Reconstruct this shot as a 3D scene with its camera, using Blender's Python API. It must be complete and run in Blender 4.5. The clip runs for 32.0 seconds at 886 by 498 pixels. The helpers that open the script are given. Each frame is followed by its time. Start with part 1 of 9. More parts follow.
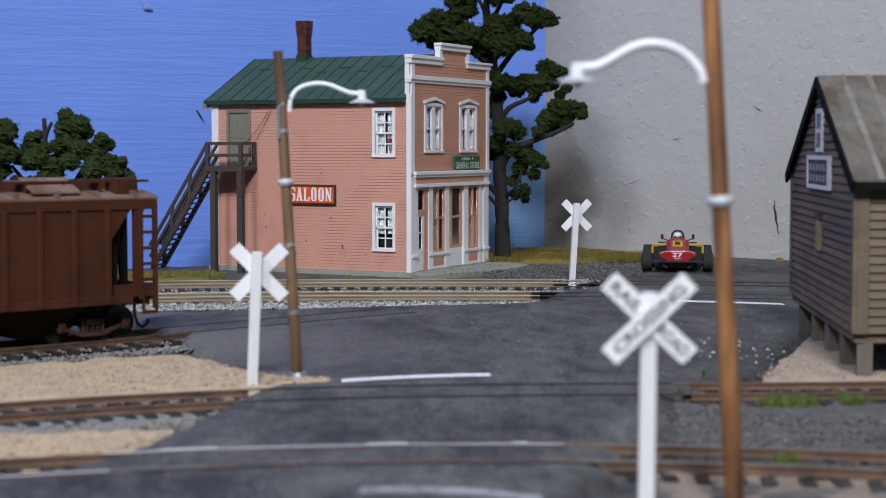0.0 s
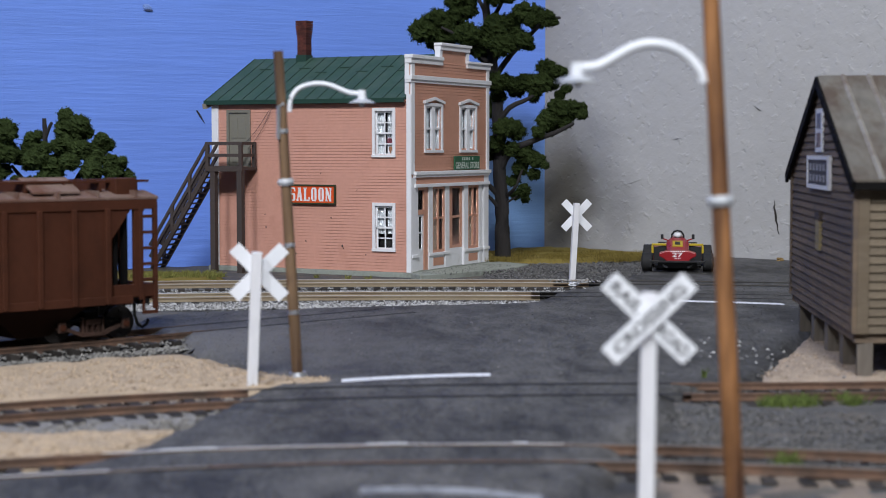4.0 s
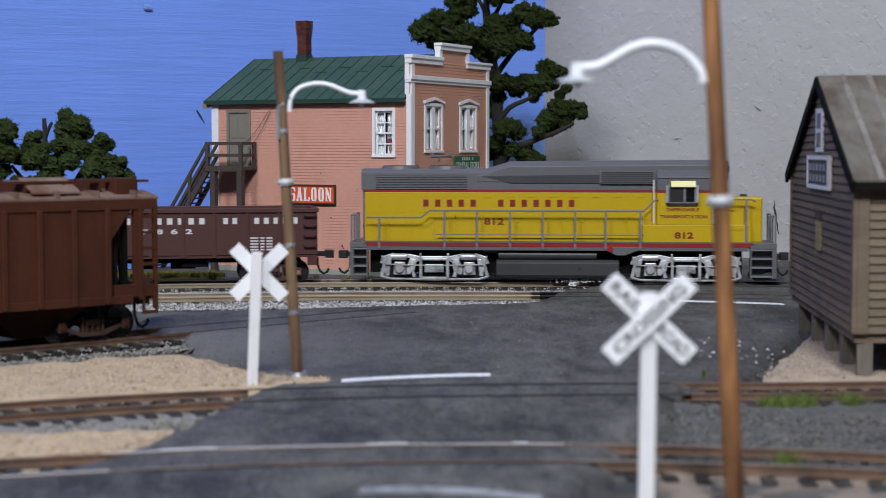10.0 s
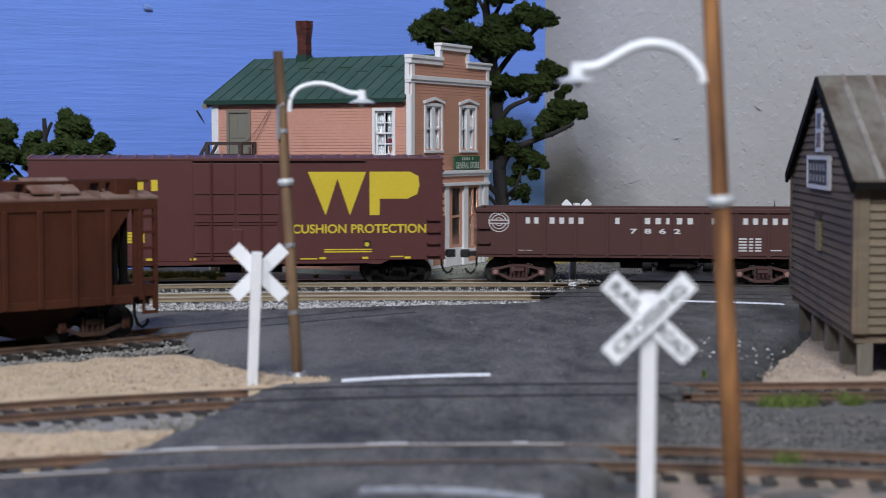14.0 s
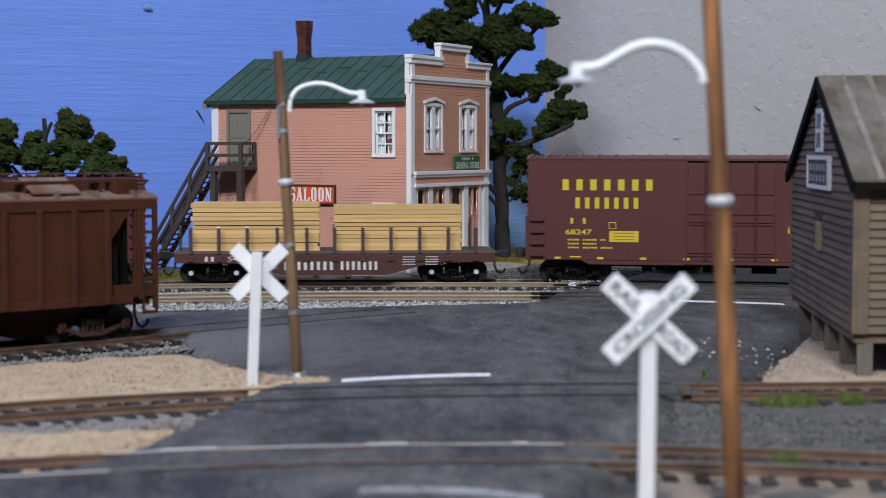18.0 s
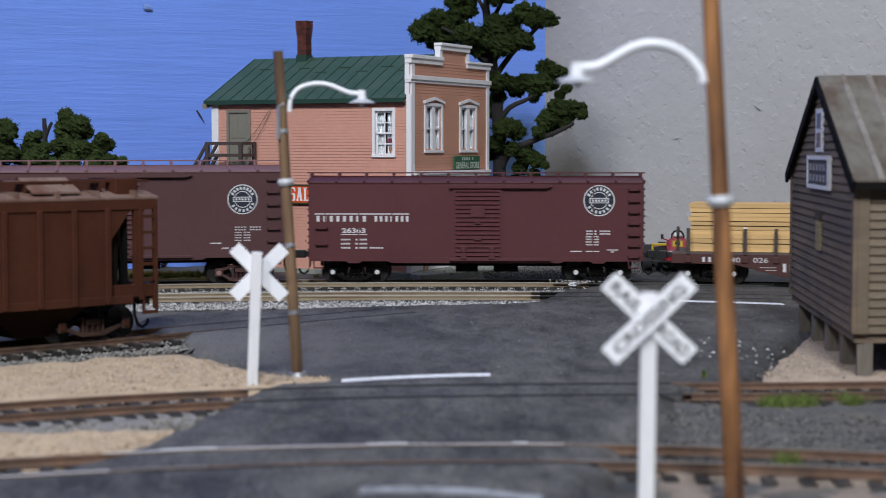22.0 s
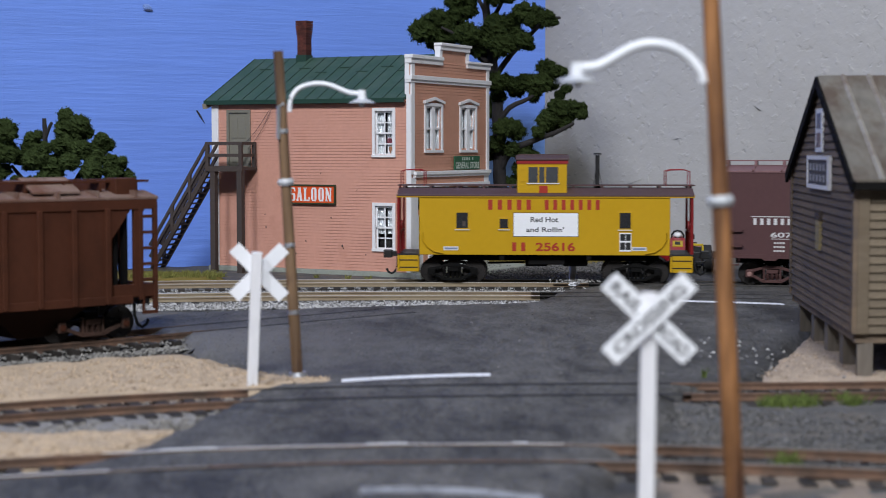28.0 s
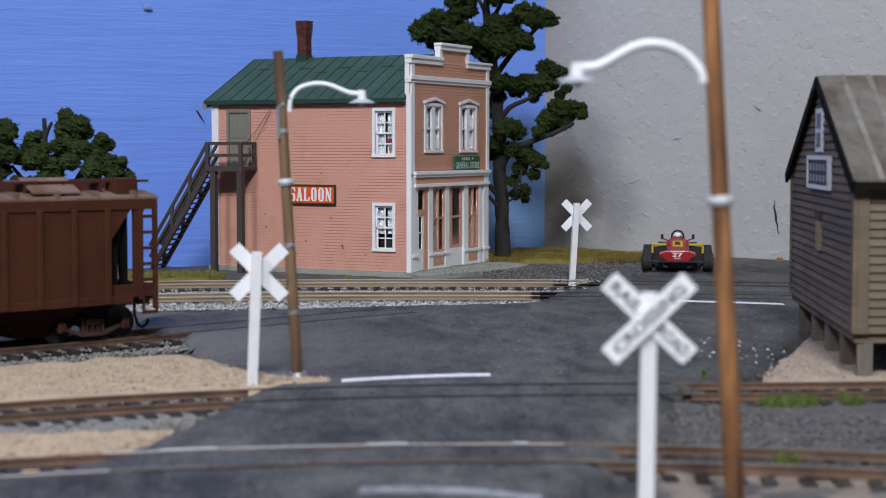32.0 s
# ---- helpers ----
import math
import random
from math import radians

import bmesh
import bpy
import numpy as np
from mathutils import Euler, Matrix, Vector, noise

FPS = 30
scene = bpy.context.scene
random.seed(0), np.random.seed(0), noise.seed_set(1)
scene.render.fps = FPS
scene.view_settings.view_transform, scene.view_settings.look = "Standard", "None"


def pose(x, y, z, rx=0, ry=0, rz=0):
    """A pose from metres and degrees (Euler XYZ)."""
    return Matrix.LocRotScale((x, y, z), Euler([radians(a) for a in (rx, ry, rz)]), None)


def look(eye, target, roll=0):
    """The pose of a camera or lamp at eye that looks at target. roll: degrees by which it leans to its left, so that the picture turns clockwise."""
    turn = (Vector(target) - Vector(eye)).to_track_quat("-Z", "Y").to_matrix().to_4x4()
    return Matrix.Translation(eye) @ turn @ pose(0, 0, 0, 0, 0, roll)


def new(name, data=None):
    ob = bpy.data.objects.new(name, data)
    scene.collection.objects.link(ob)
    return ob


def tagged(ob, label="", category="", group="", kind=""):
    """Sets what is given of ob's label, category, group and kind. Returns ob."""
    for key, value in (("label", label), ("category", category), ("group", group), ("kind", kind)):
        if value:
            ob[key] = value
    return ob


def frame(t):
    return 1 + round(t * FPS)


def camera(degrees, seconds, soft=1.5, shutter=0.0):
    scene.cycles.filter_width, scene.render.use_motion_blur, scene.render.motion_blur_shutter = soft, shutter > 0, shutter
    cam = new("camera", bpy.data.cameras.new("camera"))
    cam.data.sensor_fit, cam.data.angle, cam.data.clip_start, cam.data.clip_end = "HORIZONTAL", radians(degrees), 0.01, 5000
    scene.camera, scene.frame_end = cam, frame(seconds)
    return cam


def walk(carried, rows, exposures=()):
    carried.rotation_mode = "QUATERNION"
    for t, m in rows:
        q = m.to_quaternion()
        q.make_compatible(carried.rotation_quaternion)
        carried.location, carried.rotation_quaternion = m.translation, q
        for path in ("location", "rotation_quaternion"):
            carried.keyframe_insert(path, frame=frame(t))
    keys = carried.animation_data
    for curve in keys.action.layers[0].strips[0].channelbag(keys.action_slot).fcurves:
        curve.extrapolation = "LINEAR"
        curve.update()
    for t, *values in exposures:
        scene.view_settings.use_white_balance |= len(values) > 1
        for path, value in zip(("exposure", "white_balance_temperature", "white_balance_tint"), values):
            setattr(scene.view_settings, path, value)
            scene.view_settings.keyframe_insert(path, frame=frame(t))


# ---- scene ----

# A model railway in HO scale. Lengths below are in millimetres unless said otherwise.
MM = 0.001
cam = camera(30.26, 32.0, soft=0.95, shutter=0.4)
EYE = pose(0, 0, 0.06, 90 - 3.57, 0, 0)
walk(cam, [(0.0, EYE), (32.0, EYE)])
cam.data.dof.use_dof = True
cam.data.dof.focus_distance = 0.745
cam.data.dof.aperture_fstop = 34.0

# ---- light: one ceiling lamp behind the camera in a closed, pale room ----
scene.world = bpy.data.worlds.new("world")
scene.world.use_nodes = True
scene.world.node_tree.nodes["Background"].inputs[0].default_value = (0.6, 0.7, 0.9, 1)
scene.world.node_tree.nodes["Background"].inputs[1].default_value = 0.02
scene.view_settings.exposure = 0.0


def ceiling_lamp(name, at, target, size, watts, rgb):
    data = bpy.data.lights.new(name, "AREA")
    data.shape, data.size, data.energy, data.color = "DISK", size, watts, rgb
    ob = new(name, data)
    ob.matrix_world = look(at, target)
    return ob


ceiling_lamp("ceiling_lamp", (0.05, -1.03, 1.31), (0, 0.75, 0.03), 0.3, 28.3, (0.95, 0.982, 1.037))
ceiling_lamp("ceiling_lamp", (-0.78, -0.68, 1.31), (-0.03, 0.75, 0.03), 0.36, 13.3, (0.95, 0.982, 1.037))


# ---- materials ----
def nodes_of(name):
    m = bpy.data.materials.new(name)
    m.use_nodes = True
    return m, m.node_tree, m.node_tree.nodes["Principled BSDF"]


def add(tree, kind, **values):
    n = tree.nodes.new(kind)
    for k, v in values.items():
        n.inputs[k].default_value = v
    return n


def math_node(tree, op, a, b):
    n = tree.nodes.new("ShaderNodeMath")
    n.operation = op
    for i, v in enumerate((a, b)):
        if isinstance(v, (int, float)):
            n.inputs[i].default_value = v
        else:
            tree.links.new(v, n.inputs[i])
    return n.outputs[0]


def mix_rgb(tree, fac, a, b):
    n = tree.nodes.new("ShaderNodeMix")
    n.data_type = "RGBA"
    for i, v in ((0, fac), (6, a), (7, b)):
        if isinstance(v, (int, float)):
            n.inputs[i].default_value = v
        elif isinstance(v, tuple):
            n.inputs[i].default_value = (*v, 1)
        else:
            tree.links.new(v, n.inputs[i])
    return n.outputs[2]


def paint(name, rgb, rough=0.5, metal=0.0, var=0.18, coarse=60.0, fine=900.0, bump=0.2, depth=0.0002,
          dirt=None, dirt_at=0.6, dirt_scale=90.0, dirt_soft=0.12, stretch=(1, 1, 1), piece=0.0, island=0.0, spec=0.4):
    """A painted or natural surface: two scales of variation, fine relief, stains with soft borders."""
    m, tree, bsdf = nodes_of(name)
    co = tree.nodes.new("ShaderNodeTexCoord")
    mp = add(tree, "ShaderNodeMapping", Scale=stretch)
    tree.links.new(co.outputs["Object"], mp.inputs[0])
    n1 = add(tree, "ShaderNodeTexNoise", Scale=coarse, Detail=4.0)
    n2 = add(tree, "ShaderNodeTexNoise", Scale=fine, Detail=3.0)
    for n in (n1, n2):
        tree.links.new(mp.outputs[0], n.inputs["Vector"])
    f = math_node(tree, "ADD", math_node(tree, "MULTIPLY", n1.outputs[0], 1.6 * var), math_node(tree, "MULTIPLY", n2.outputs[0], 1.6 * var))
    f = math_node(tree, "ADD", f, 1 - 1.6 * var)
    if piece or island:
        info = tree.nodes.new("ShaderNodeObjectInfo" if piece else "ShaderNodeNewGeometry")
        r = info.outputs["Random"] if piece else info.outputs["Random Per Island"]
        k = piece or island
        f = math_node(tree, "MULTIPLY", f, math_node(tree, "ADD", math_node(tree, "MULTIPLY", r, 2 * k), 1 - k))
    sc = tree.nodes.new("ShaderNodeVectorMath")
    sc.operation = "SCALE"
    sc.inputs[0].default_value = rgb
    tree.links.new(f, sc.inputs["Scale"])
    col = sc.outputs[0]
    if dirt:
        n3 = add(tree, "ShaderNodeTexNoise", Scale=dirt_scale, Detail=6.0, Roughness=0.65)
        tree.links.new(mp.outputs[0], n3.inputs["Vector"])
        rng = add(tree, "ShaderNodeMapRange")
        rng.inputs["From Min"].default_value, rng.inputs["From Max"].default_value = dirt_at - dirt_soft, dirt_at + dirt_soft
        tree.links.new(n3.outputs[0], rng.inputs[0])
        col = mix_rgb(tree, rng.outputs[0], col, dirt)
    tree.links.new(col, bsdf.inputs["Base Color"])
    ro = math_node(tree, "ADD", math_node(tree, "MULTIPLY", n1.outputs[0], 0.2), rough - 0.1)
    tree.links.new(ro, bsdf.inputs["Roughness"])
    bsdf.inputs["Metallic"].default_value = metal
    bsdf.inputs["Specular IOR Level"].default_value = spec
    if bump:
        b = add(tree, "ShaderNodeBump", Strength=bump, Distance=depth)
        tree.links.new(n2.outputs[0], b.inputs["Height"])
        tree.links.new(b.outputs[0], bsdf.inputs["Normal"])
    return m


def glass(name, rgb=(0.9, 0.95, 1.0), rough=0.03):
    m, tree, bsdf = nodes_of(name)
    bsdf.inputs["Base Color"].default_value = (*rgb, 1)
    bsdf.inputs["Roughness"].default_value = rough
    bsdf.inputs["Transmission Weight"].default_value = 1.0
    bsdf.inputs["IOR"].default_value = 1.1
    return m


def stucco(name, rgb):
    """Rough plaster: swirled ridges, small pits and a few darker chips."""
    m, tree, bsdf = nodes_of(name)
    co = tree.nodes.new("ShaderNodeTexCoord")
    n1 = add(tree, "ShaderNodeTexNoise", Scale=190.0, Detail=3.0, Roughness=0.5, Distortion=0.25)
    n2 = add(tree, "ShaderNodeTexNoise", Scale=700.0, Detail=3.0)
    n3 = add(tree, "ShaderNodeTexNoise", Scale=9.0, Detail=3.0)
    n4 = add(tree, "ShaderNodeTexNoise", Scale=48.0, Detail=5.0, Roughness=0.52)
    for n in (n1, n2, n3, n4):
        tree.links.new(co.outputs["Object"], n.inputs["Vector"])
    ridge = math_node(tree, "MULTIPLY", math_node(tree, "MAXIMUM", math_node(tree, "SUBTRACT", n1.outputs[0], 0.6), 0.0), 1.4)
    pit = math_node(tree, "MULTIPLY", math_node(tree, "MAXIMUM", math_node(tree, "SUBTRACT", 0.37, n1.outputs[0]), 0.0), 1.9)
    h = math_node(tree, "ADD", math_node(tree, "SUBTRACT", ridge, pit), math_node(tree, "ADD", math_node(tree, "MULTIPLY", n4.outputs[0], 0.75), math_node(tree, "MULTIPLY", n1.outputs[0], 0.25)))
    h = math_node(tree, "ADD", h, math_node(tree, "MULTIPLY", n2.outputs[0], 0.05))
    b = add(tree, "ShaderNodeBump", Strength=0.42, Distance=0.003)
    tree.links.new(h, b.inputs["Height"])
    tree.links.new(b.outputs[0], bsdf.inputs["Normal"])
    k = math_node(tree, "ADD", math_node(tree, "MULTIPLY", n3.outputs[0], 0.22), math_node(tree, "MULTIPLY", n1.outputs[0], 0.1))
    k = math_node(tree, "ADD", k, 0.84)
    sc = tree.nodes.new("ShaderNodeVectorMath")
    sc.operation = "SCALE"
    sc.inputs[0].default_value = rgb
    tree.links.new(k, sc.inputs["Scale"])
    # a brown-olive smear of paint beside the corner with tree shadow mixed into its colour, and a thin brown strip of
    # painted shade running up along it
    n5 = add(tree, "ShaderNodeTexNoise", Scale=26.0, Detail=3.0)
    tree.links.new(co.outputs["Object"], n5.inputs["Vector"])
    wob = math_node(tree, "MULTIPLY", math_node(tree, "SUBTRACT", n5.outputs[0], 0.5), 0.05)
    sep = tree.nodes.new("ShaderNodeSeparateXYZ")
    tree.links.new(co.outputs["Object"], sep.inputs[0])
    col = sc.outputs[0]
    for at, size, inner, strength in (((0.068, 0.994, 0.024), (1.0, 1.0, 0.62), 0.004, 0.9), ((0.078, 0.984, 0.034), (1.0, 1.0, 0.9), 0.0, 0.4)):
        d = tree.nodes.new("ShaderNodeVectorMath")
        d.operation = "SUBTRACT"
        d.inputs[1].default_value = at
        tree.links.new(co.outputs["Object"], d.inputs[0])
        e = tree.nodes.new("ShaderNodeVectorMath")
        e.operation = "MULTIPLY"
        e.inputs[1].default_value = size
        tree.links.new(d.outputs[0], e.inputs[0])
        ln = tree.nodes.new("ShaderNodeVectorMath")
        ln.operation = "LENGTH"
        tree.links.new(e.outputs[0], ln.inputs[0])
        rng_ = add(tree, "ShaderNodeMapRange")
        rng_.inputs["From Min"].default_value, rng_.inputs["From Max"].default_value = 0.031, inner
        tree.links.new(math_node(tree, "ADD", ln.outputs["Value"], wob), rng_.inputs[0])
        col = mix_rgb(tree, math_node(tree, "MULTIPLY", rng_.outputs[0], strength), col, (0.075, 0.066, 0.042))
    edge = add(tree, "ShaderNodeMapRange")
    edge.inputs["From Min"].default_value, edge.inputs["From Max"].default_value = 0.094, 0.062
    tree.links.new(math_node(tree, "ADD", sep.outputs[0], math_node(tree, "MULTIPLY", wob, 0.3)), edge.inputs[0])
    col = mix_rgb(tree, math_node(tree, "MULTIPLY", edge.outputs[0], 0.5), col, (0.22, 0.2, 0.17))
    tree.links.new(col, bsdf.inputs["Base Color"])
    bsdf.inputs["Roughness"].default_value = 0.85
    return m


def brushed_sky(name, rgb):
    """Blue wall paint with long, slightly slanting brush strokes."""
    m, tree, bsdf = nodes_of(name)
    co = tree.nodes.new("ShaderNodeTexCoord")
    mp = add(tree, "ShaderNodeMapping", Scale=(0.05, 0.05, 1.0), Rotation=(0.05, 0.07, 0))
    tree.links.new(co.outputs["Object"], mp.inputs[0])
    n1 = add(tree, "ShaderNodeTexNoise", Scale=420.0, Detail=4.0, Roughness=0.7)
    n2 = add(tree, "ShaderNodeTexNoise", Scale=60.0, Detail=3.0)
    n3 = add(tree, "ShaderNodeTexNoise", Scale=7.0, Detail=3.0)
    for n in (n1, n2):
        tree.links.new(mp.outputs[0], n.inputs["Vector"])
    tree.links.new(co.outputs["Object"], n3.inputs["Vector"])
    f = math_node(tree, "ADD", math_node(tree, "MULTIPLY", n1.outputs[0], 0.22), math_node(tree, "MULTIPLY", n2.outputs[0], 0.2))
    f = math_node(tree, "ADD", math_node(tree, "ADD", f, math_node(tree, "MULTIPLY", n3.outputs[0], 0.35)), 0.62)
    sc = tree.nodes.new("ShaderNodeVectorMath")
    sc.operation = "SCALE"
    sc.inputs[0].default_value = rgb
    tree.links.new(f, sc.inputs["Scale"])
    off = tree.nodes.new("ShaderNodeVectorMath")
    off.operation = "DISTANCE"
    off.inputs[1].default_value = (0.045, 0.993, 0.02)
    tree.links.new(co.outputs["Object"], off.inputs[0])
    pale = add(tree, "ShaderNodeMapRange")
    pale.inputs["From Min"].default_value, pale.inputs["From Max"].default_value = 0.07, 0.02
    tree.links.new(math_node(tree, "ADD", off.outputs["Value"], math_node(tree, "MULTIPLY", math_node(tree, "SUBTRACT", n3.outputs[0], 0.5), 0.08)), pale.inputs[0])
    # thin greenish wash of paint low beside the corner
    tree.links.new(mix_rgb(tree, math_node(tree, "MULTIPLY", pale.outputs[0], 0.8), sc.outputs[0], (0.2, 0.36, 0.6)), bsdf.inputs["Base Color"])
    b = add(tree, "ShaderNodeBump", Strength=0.6, Distance=0.0008)
    tree.links.new(n1.outputs[0], b.inputs["Height"])
    tree.links.new(b.outputs[0], bsdf.inputs["Normal"])
    bsdf.inputs["Roughness"].default_value = 0.55
    return m


M_SKY = brushed_sky("blue_wall_paint", (0.152, 0.285, 0.8))
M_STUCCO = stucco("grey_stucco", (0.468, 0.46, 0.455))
M_ROOM = paint("room_wall_paint", (0.34, 0.34, 0.34), 0.8, coarse=3, fine=60)
M_CEIL = paint("ceiling_paint", (0.6, 0.6, 0.6), 0.9, coarse=3, fine=60)
M_FLOOR = paint("room_floor", (0.22, 0.2, 0.18), 0.6, coarse=5, fine=80)


def asphalt(name):
    """Worn dark asphalt: smeared grey streaks along the road's cross direction, dark patches, grit and pale specks."""
    m, tree, bsdf = nodes_of(name)
    co = tree.nodes.new("ShaderNodeTexCoord")
    mp = add(tree, "ShaderNodeMapping", Scale=(1.0, 0.4, 1.0), Rotation=(0, 0, 0.25))
    tree.links.new(co.outputs["Object"], mp.inputs[0])
    streak = add(tree, "ShaderNodeTexNoise", Scale=55.0, Detail=7.0, Roughness=0.68, Distortion=0.6)
    patch = add(tree, "ShaderNodeTexNoise", Scale=16.0, Detail=4.0)
    grit = add(tree, "ShaderNodeTexNoise", Scale=900.0, Detail=3.0)
    lump = add(tree, "ShaderNodeTexNoise", Scale=170.0, Detail=5.0, Roughness=0.7)
    speck = add(tree, "ShaderNodeTexVoronoi", Scale=240.0)
    tree.links.new(mp.outputs[0], streak.inputs["Vector"])
    for n in (grit, lump, speck):
        tree.links.new(mp.outputs[0], n.inputs["Vector"])
    tree.links.new(co.outputs["Object"], patch.inputs["Vector"])
    f = math_node(tree, "ADD", math_node(tree, "MULTIPLY", streak.outputs[0], 1.5), math_node(tree, "MULTIPLY", patch.outputs[0], 0.9))
    f = math_node(tree, "ADD", f, math_node(tree, "MULTIPLY", lump.outputs[0], 1.1))
    f = math_node(tree, "ADD", f, math_node(tree, "MULTIPLY", grit.outputs[0], 0.9))
    f = math_node(tree, "ADD", math_node(tree, "MULTIPLY", math_node(tree, "SUBTRACT", f, 2.2), 1.9), 1.0)
    f = math_node(tree, "MINIMUM", math_node(tree, "MAXIMUM", f, 0.4), 2.2)
    sc = tree.nodes.new("ShaderNodeVectorMath")
    sc.operation = "SCALE"
    sc.inputs[0].default_value = (0.083, 0.08, 0.076)
    tree.links.new(f, sc.inputs["Scale"])
    dot = math_node(tree, "LESS_THAN", speck.outputs["Distance"], math_node(tree, "MULTIPLY", math_node(tree, "SUBTRACT", patch.outputs[0], 0.42), 0.45))
    far_ = tree.nodes.new("ShaderNodeVectorMath")
    far_.operation = "DISTANCE"
    far_.inputs[1].default_value = (-0.068, 0.502, 0.0)
    tree.links.new(co.outputs["Object"], far_.inputs[0])
    dust = add(tree, "ShaderNodeMapRange")
    dust.inputs["From Min"].default_value, dust.inputs["From Max"].default_value = 0.07, 0.02
    tree.links.new(math_node(tree, "ADD", far_.outputs["Value"], math_node(tree, "MULTIPLY", math_node(tree, "SUBTRACT", streak.outputs[0], 0.5), 0.12)), dust.inputs[0])
    worn = mix_rgb(tree, math_node(tree, "MULTIPLY", dust.outputs[0], 0.6), sc.outputs[0], (0.19, 0.18, 0.165))
    tree.links.new(mix_rgb(tree, math_node(tree, "MULTIPLY", dot, 0.5), worn, (0.2, 0.2, 0.2)), bsdf.inputs["Base Color"])
    tree.links.new(math_node(tree, "ADD", math_node(tree, "MULTIPLY", streak.outputs[0], 0.35), 0.45), bsdf.inputs["Roughness"])
    bsdf.inputs["Specular IOR Level"].default_value = 0.2
    h = math_node(tree, "ADD", lump.outputs[0], math_node(tree, "MULTIPLY", grit.outputs[0], 0.5))
    b = add(tree, "ShaderNodeBump", Strength=0.9, Distance=0.0012)
    tree.links.new(h, b.inputs["Height"])
    tree.links.new(b.outputs[0], bsdf.inputs["Normal"])
    return m


M_ASPHALT = asphalt("asphalt")
M_GROUND = paint("dark_gravel_earth", (0.1, 0.098, 0.098), 0.9, var=0.55, coarse=180, fine=1100, bump=0.9, depth=0.0008, dirt=(0.2, 0.17, 0.12), dirt_at=0.62, dirt_scale=60)
M_SAND = paint("sand", (0.47, 0.365, 0.26), 0.95, var=0.3, coarse=120, fine=1700, bump=0.8, depth=0.0006, dirt=(0.3, 0.22, 0.14), dirt_at=0.66, dirt_scale=260)
M_GRAVEL = paint("pale_ballast", (0.33, 0.325, 0.32), 0.9, var=0.35, coarse=300, fine=1500, island=0.75)
M_DARKGRAVEL = paint("dark_ballast", (0.125, 0.121, 0.119), 0.9, var=0.35, coarse=300, fine=1500, island=0.6)
M_SANDPINK = paint("pinkish_grey_sand", (0.41, 0.325, 0.25), 0.95, var=0.3, coarse=120, fine=1700, bump=0.8, depth=0.0006, dirt=(0.2, 0.155, 0.12), dirt_at=0.64, dirt_scale=220)
M_NEARGRAVEL = paint("grey_ballast", (0.22, 0.212, 0.2), 0.9, var=0.35, coarse=300, fine=1500, island=0.45)
M_TIE = paint("dark_tie_plastic", (0.035, 0.03, 0.027), 0.7, piece=0.4, dirt=(0.16, 0.14, 0.12), dirt_at=0.7)
M_RAIL = paint("weathered_rail", (0.31, 0.252, 0.172), 0.55, metal=0.15, dirt=(0.22, 0.155, 0.1), dirt_at=0.56, stretch=(0.3, 1, 1))
M_RAILTOP = paint("polished_rail_head", (0.66, 0.64, 0.6), 0.4, metal=0.35, var=0.45, coarse=60)
M_RUSTRAIL = paint("rusty_rail", (0.18, 0.103, 0.068), 0.75, var=0.35, coarse=200, dirt=(0.09, 0.06, 0.045), dirt_at=0.5)
M_LINE = paint("white_road_paint", (0.78, 0.79, 0.82), 0.7, var=0.15, dirt=(0.3, 0.3, 0.32), dirt_at=0.68, dirt_scale=300)
M_CONC = paint("grey_green_concrete", (0.3, 0.32, 0.28), 0.85, var=0.2, dirt=(0.16, 0.17, 0.15), dirt_at=0.62, dirt_scale=140)
M_PINK = paint("salmon_clapboard_paint", (0.6, 0.305, 0.23), 0.55, var=0.1, coarse=45, fine=500, dirt=(0.52, 0.25, 0.18), dirt_at=0.68, dirt_scale=70)
# front: the same salmon paint, coloured slightly darker and tanner for its shaded side
M_PINKFRONT = paint("shaded_salmon_front_paint", (0.58, 0.295, 0.2), 0.6, var=0.1, coarse=45, fine=500)
M_WHITE = paint("white_trim_paint", (0.82, 0.82, 0.84), 0.5, var=0.06, coarse=80, dirt=(0.6, 0.59, 0.57), dirt_at=0.7)
M_CREAM = paint("aged_white_trim_paint", (0.72, 0.69, 0.64), 0.55, var=0.1, dirt=(0.5, 0.44, 0.38), dirt_at=0.66)
M_SIGNWHITE = paint("white_sign_paint", (0.86, 0.87, 0.9), 0.5, var=0.05)
M_SIGNPOST = paint("white_post_paint", (0.78, 0.77, 0.79), 0.6, var=0.12, coarse=150, dirt=(0.5, 0.48, 0.46), dirt_at=0.66, stretch=(1, 1, 0.2))
M_GREENROOF = paint("green_metal_roof", (0.042, 0.084, 0.06), 0.6, var=0.2, coarse=35, fine=400, dirt=(0.062, 0.1, 0.078), dirt_at=0.56, spec=0.15)
M_GREENDARK = paint("dark_green_trim", (0.016, 0.05, 0.036), 0.5)
M_BRICK = paint("red_brick_paint", (0.09, 0.024, 0.016), 0.75, var=0.45, coarse=260, island=0.35)
M_STAIR = paint("dark_brown_stained_wood", (0.062, 0.047, 0.042), 0.7, var=0.3, stretch=(0.3, 0.3, 1))
M_DOORGREY = paint("grey_green_door_paint", (0.2, 0.19, 0.155), 0.6, var=0.1)
M_CURTAIN = paint("white_lace_curtain", (0.5, 0.5, 0.5), 0.9, var=0.35, coarse=500, fine=1600)
# near-black colour that puts the shade of unlit interiors into the surface
M_ROOMSHADE = paint("unlit_interior_black", (0.03, 0.026, 0.024), 0.9)
M_GLASS = glass("window_glass")
M_ORANGE = paint("orange_sign_paint", (0.72, 0.09, 0.018), 0.5, var=0.1)
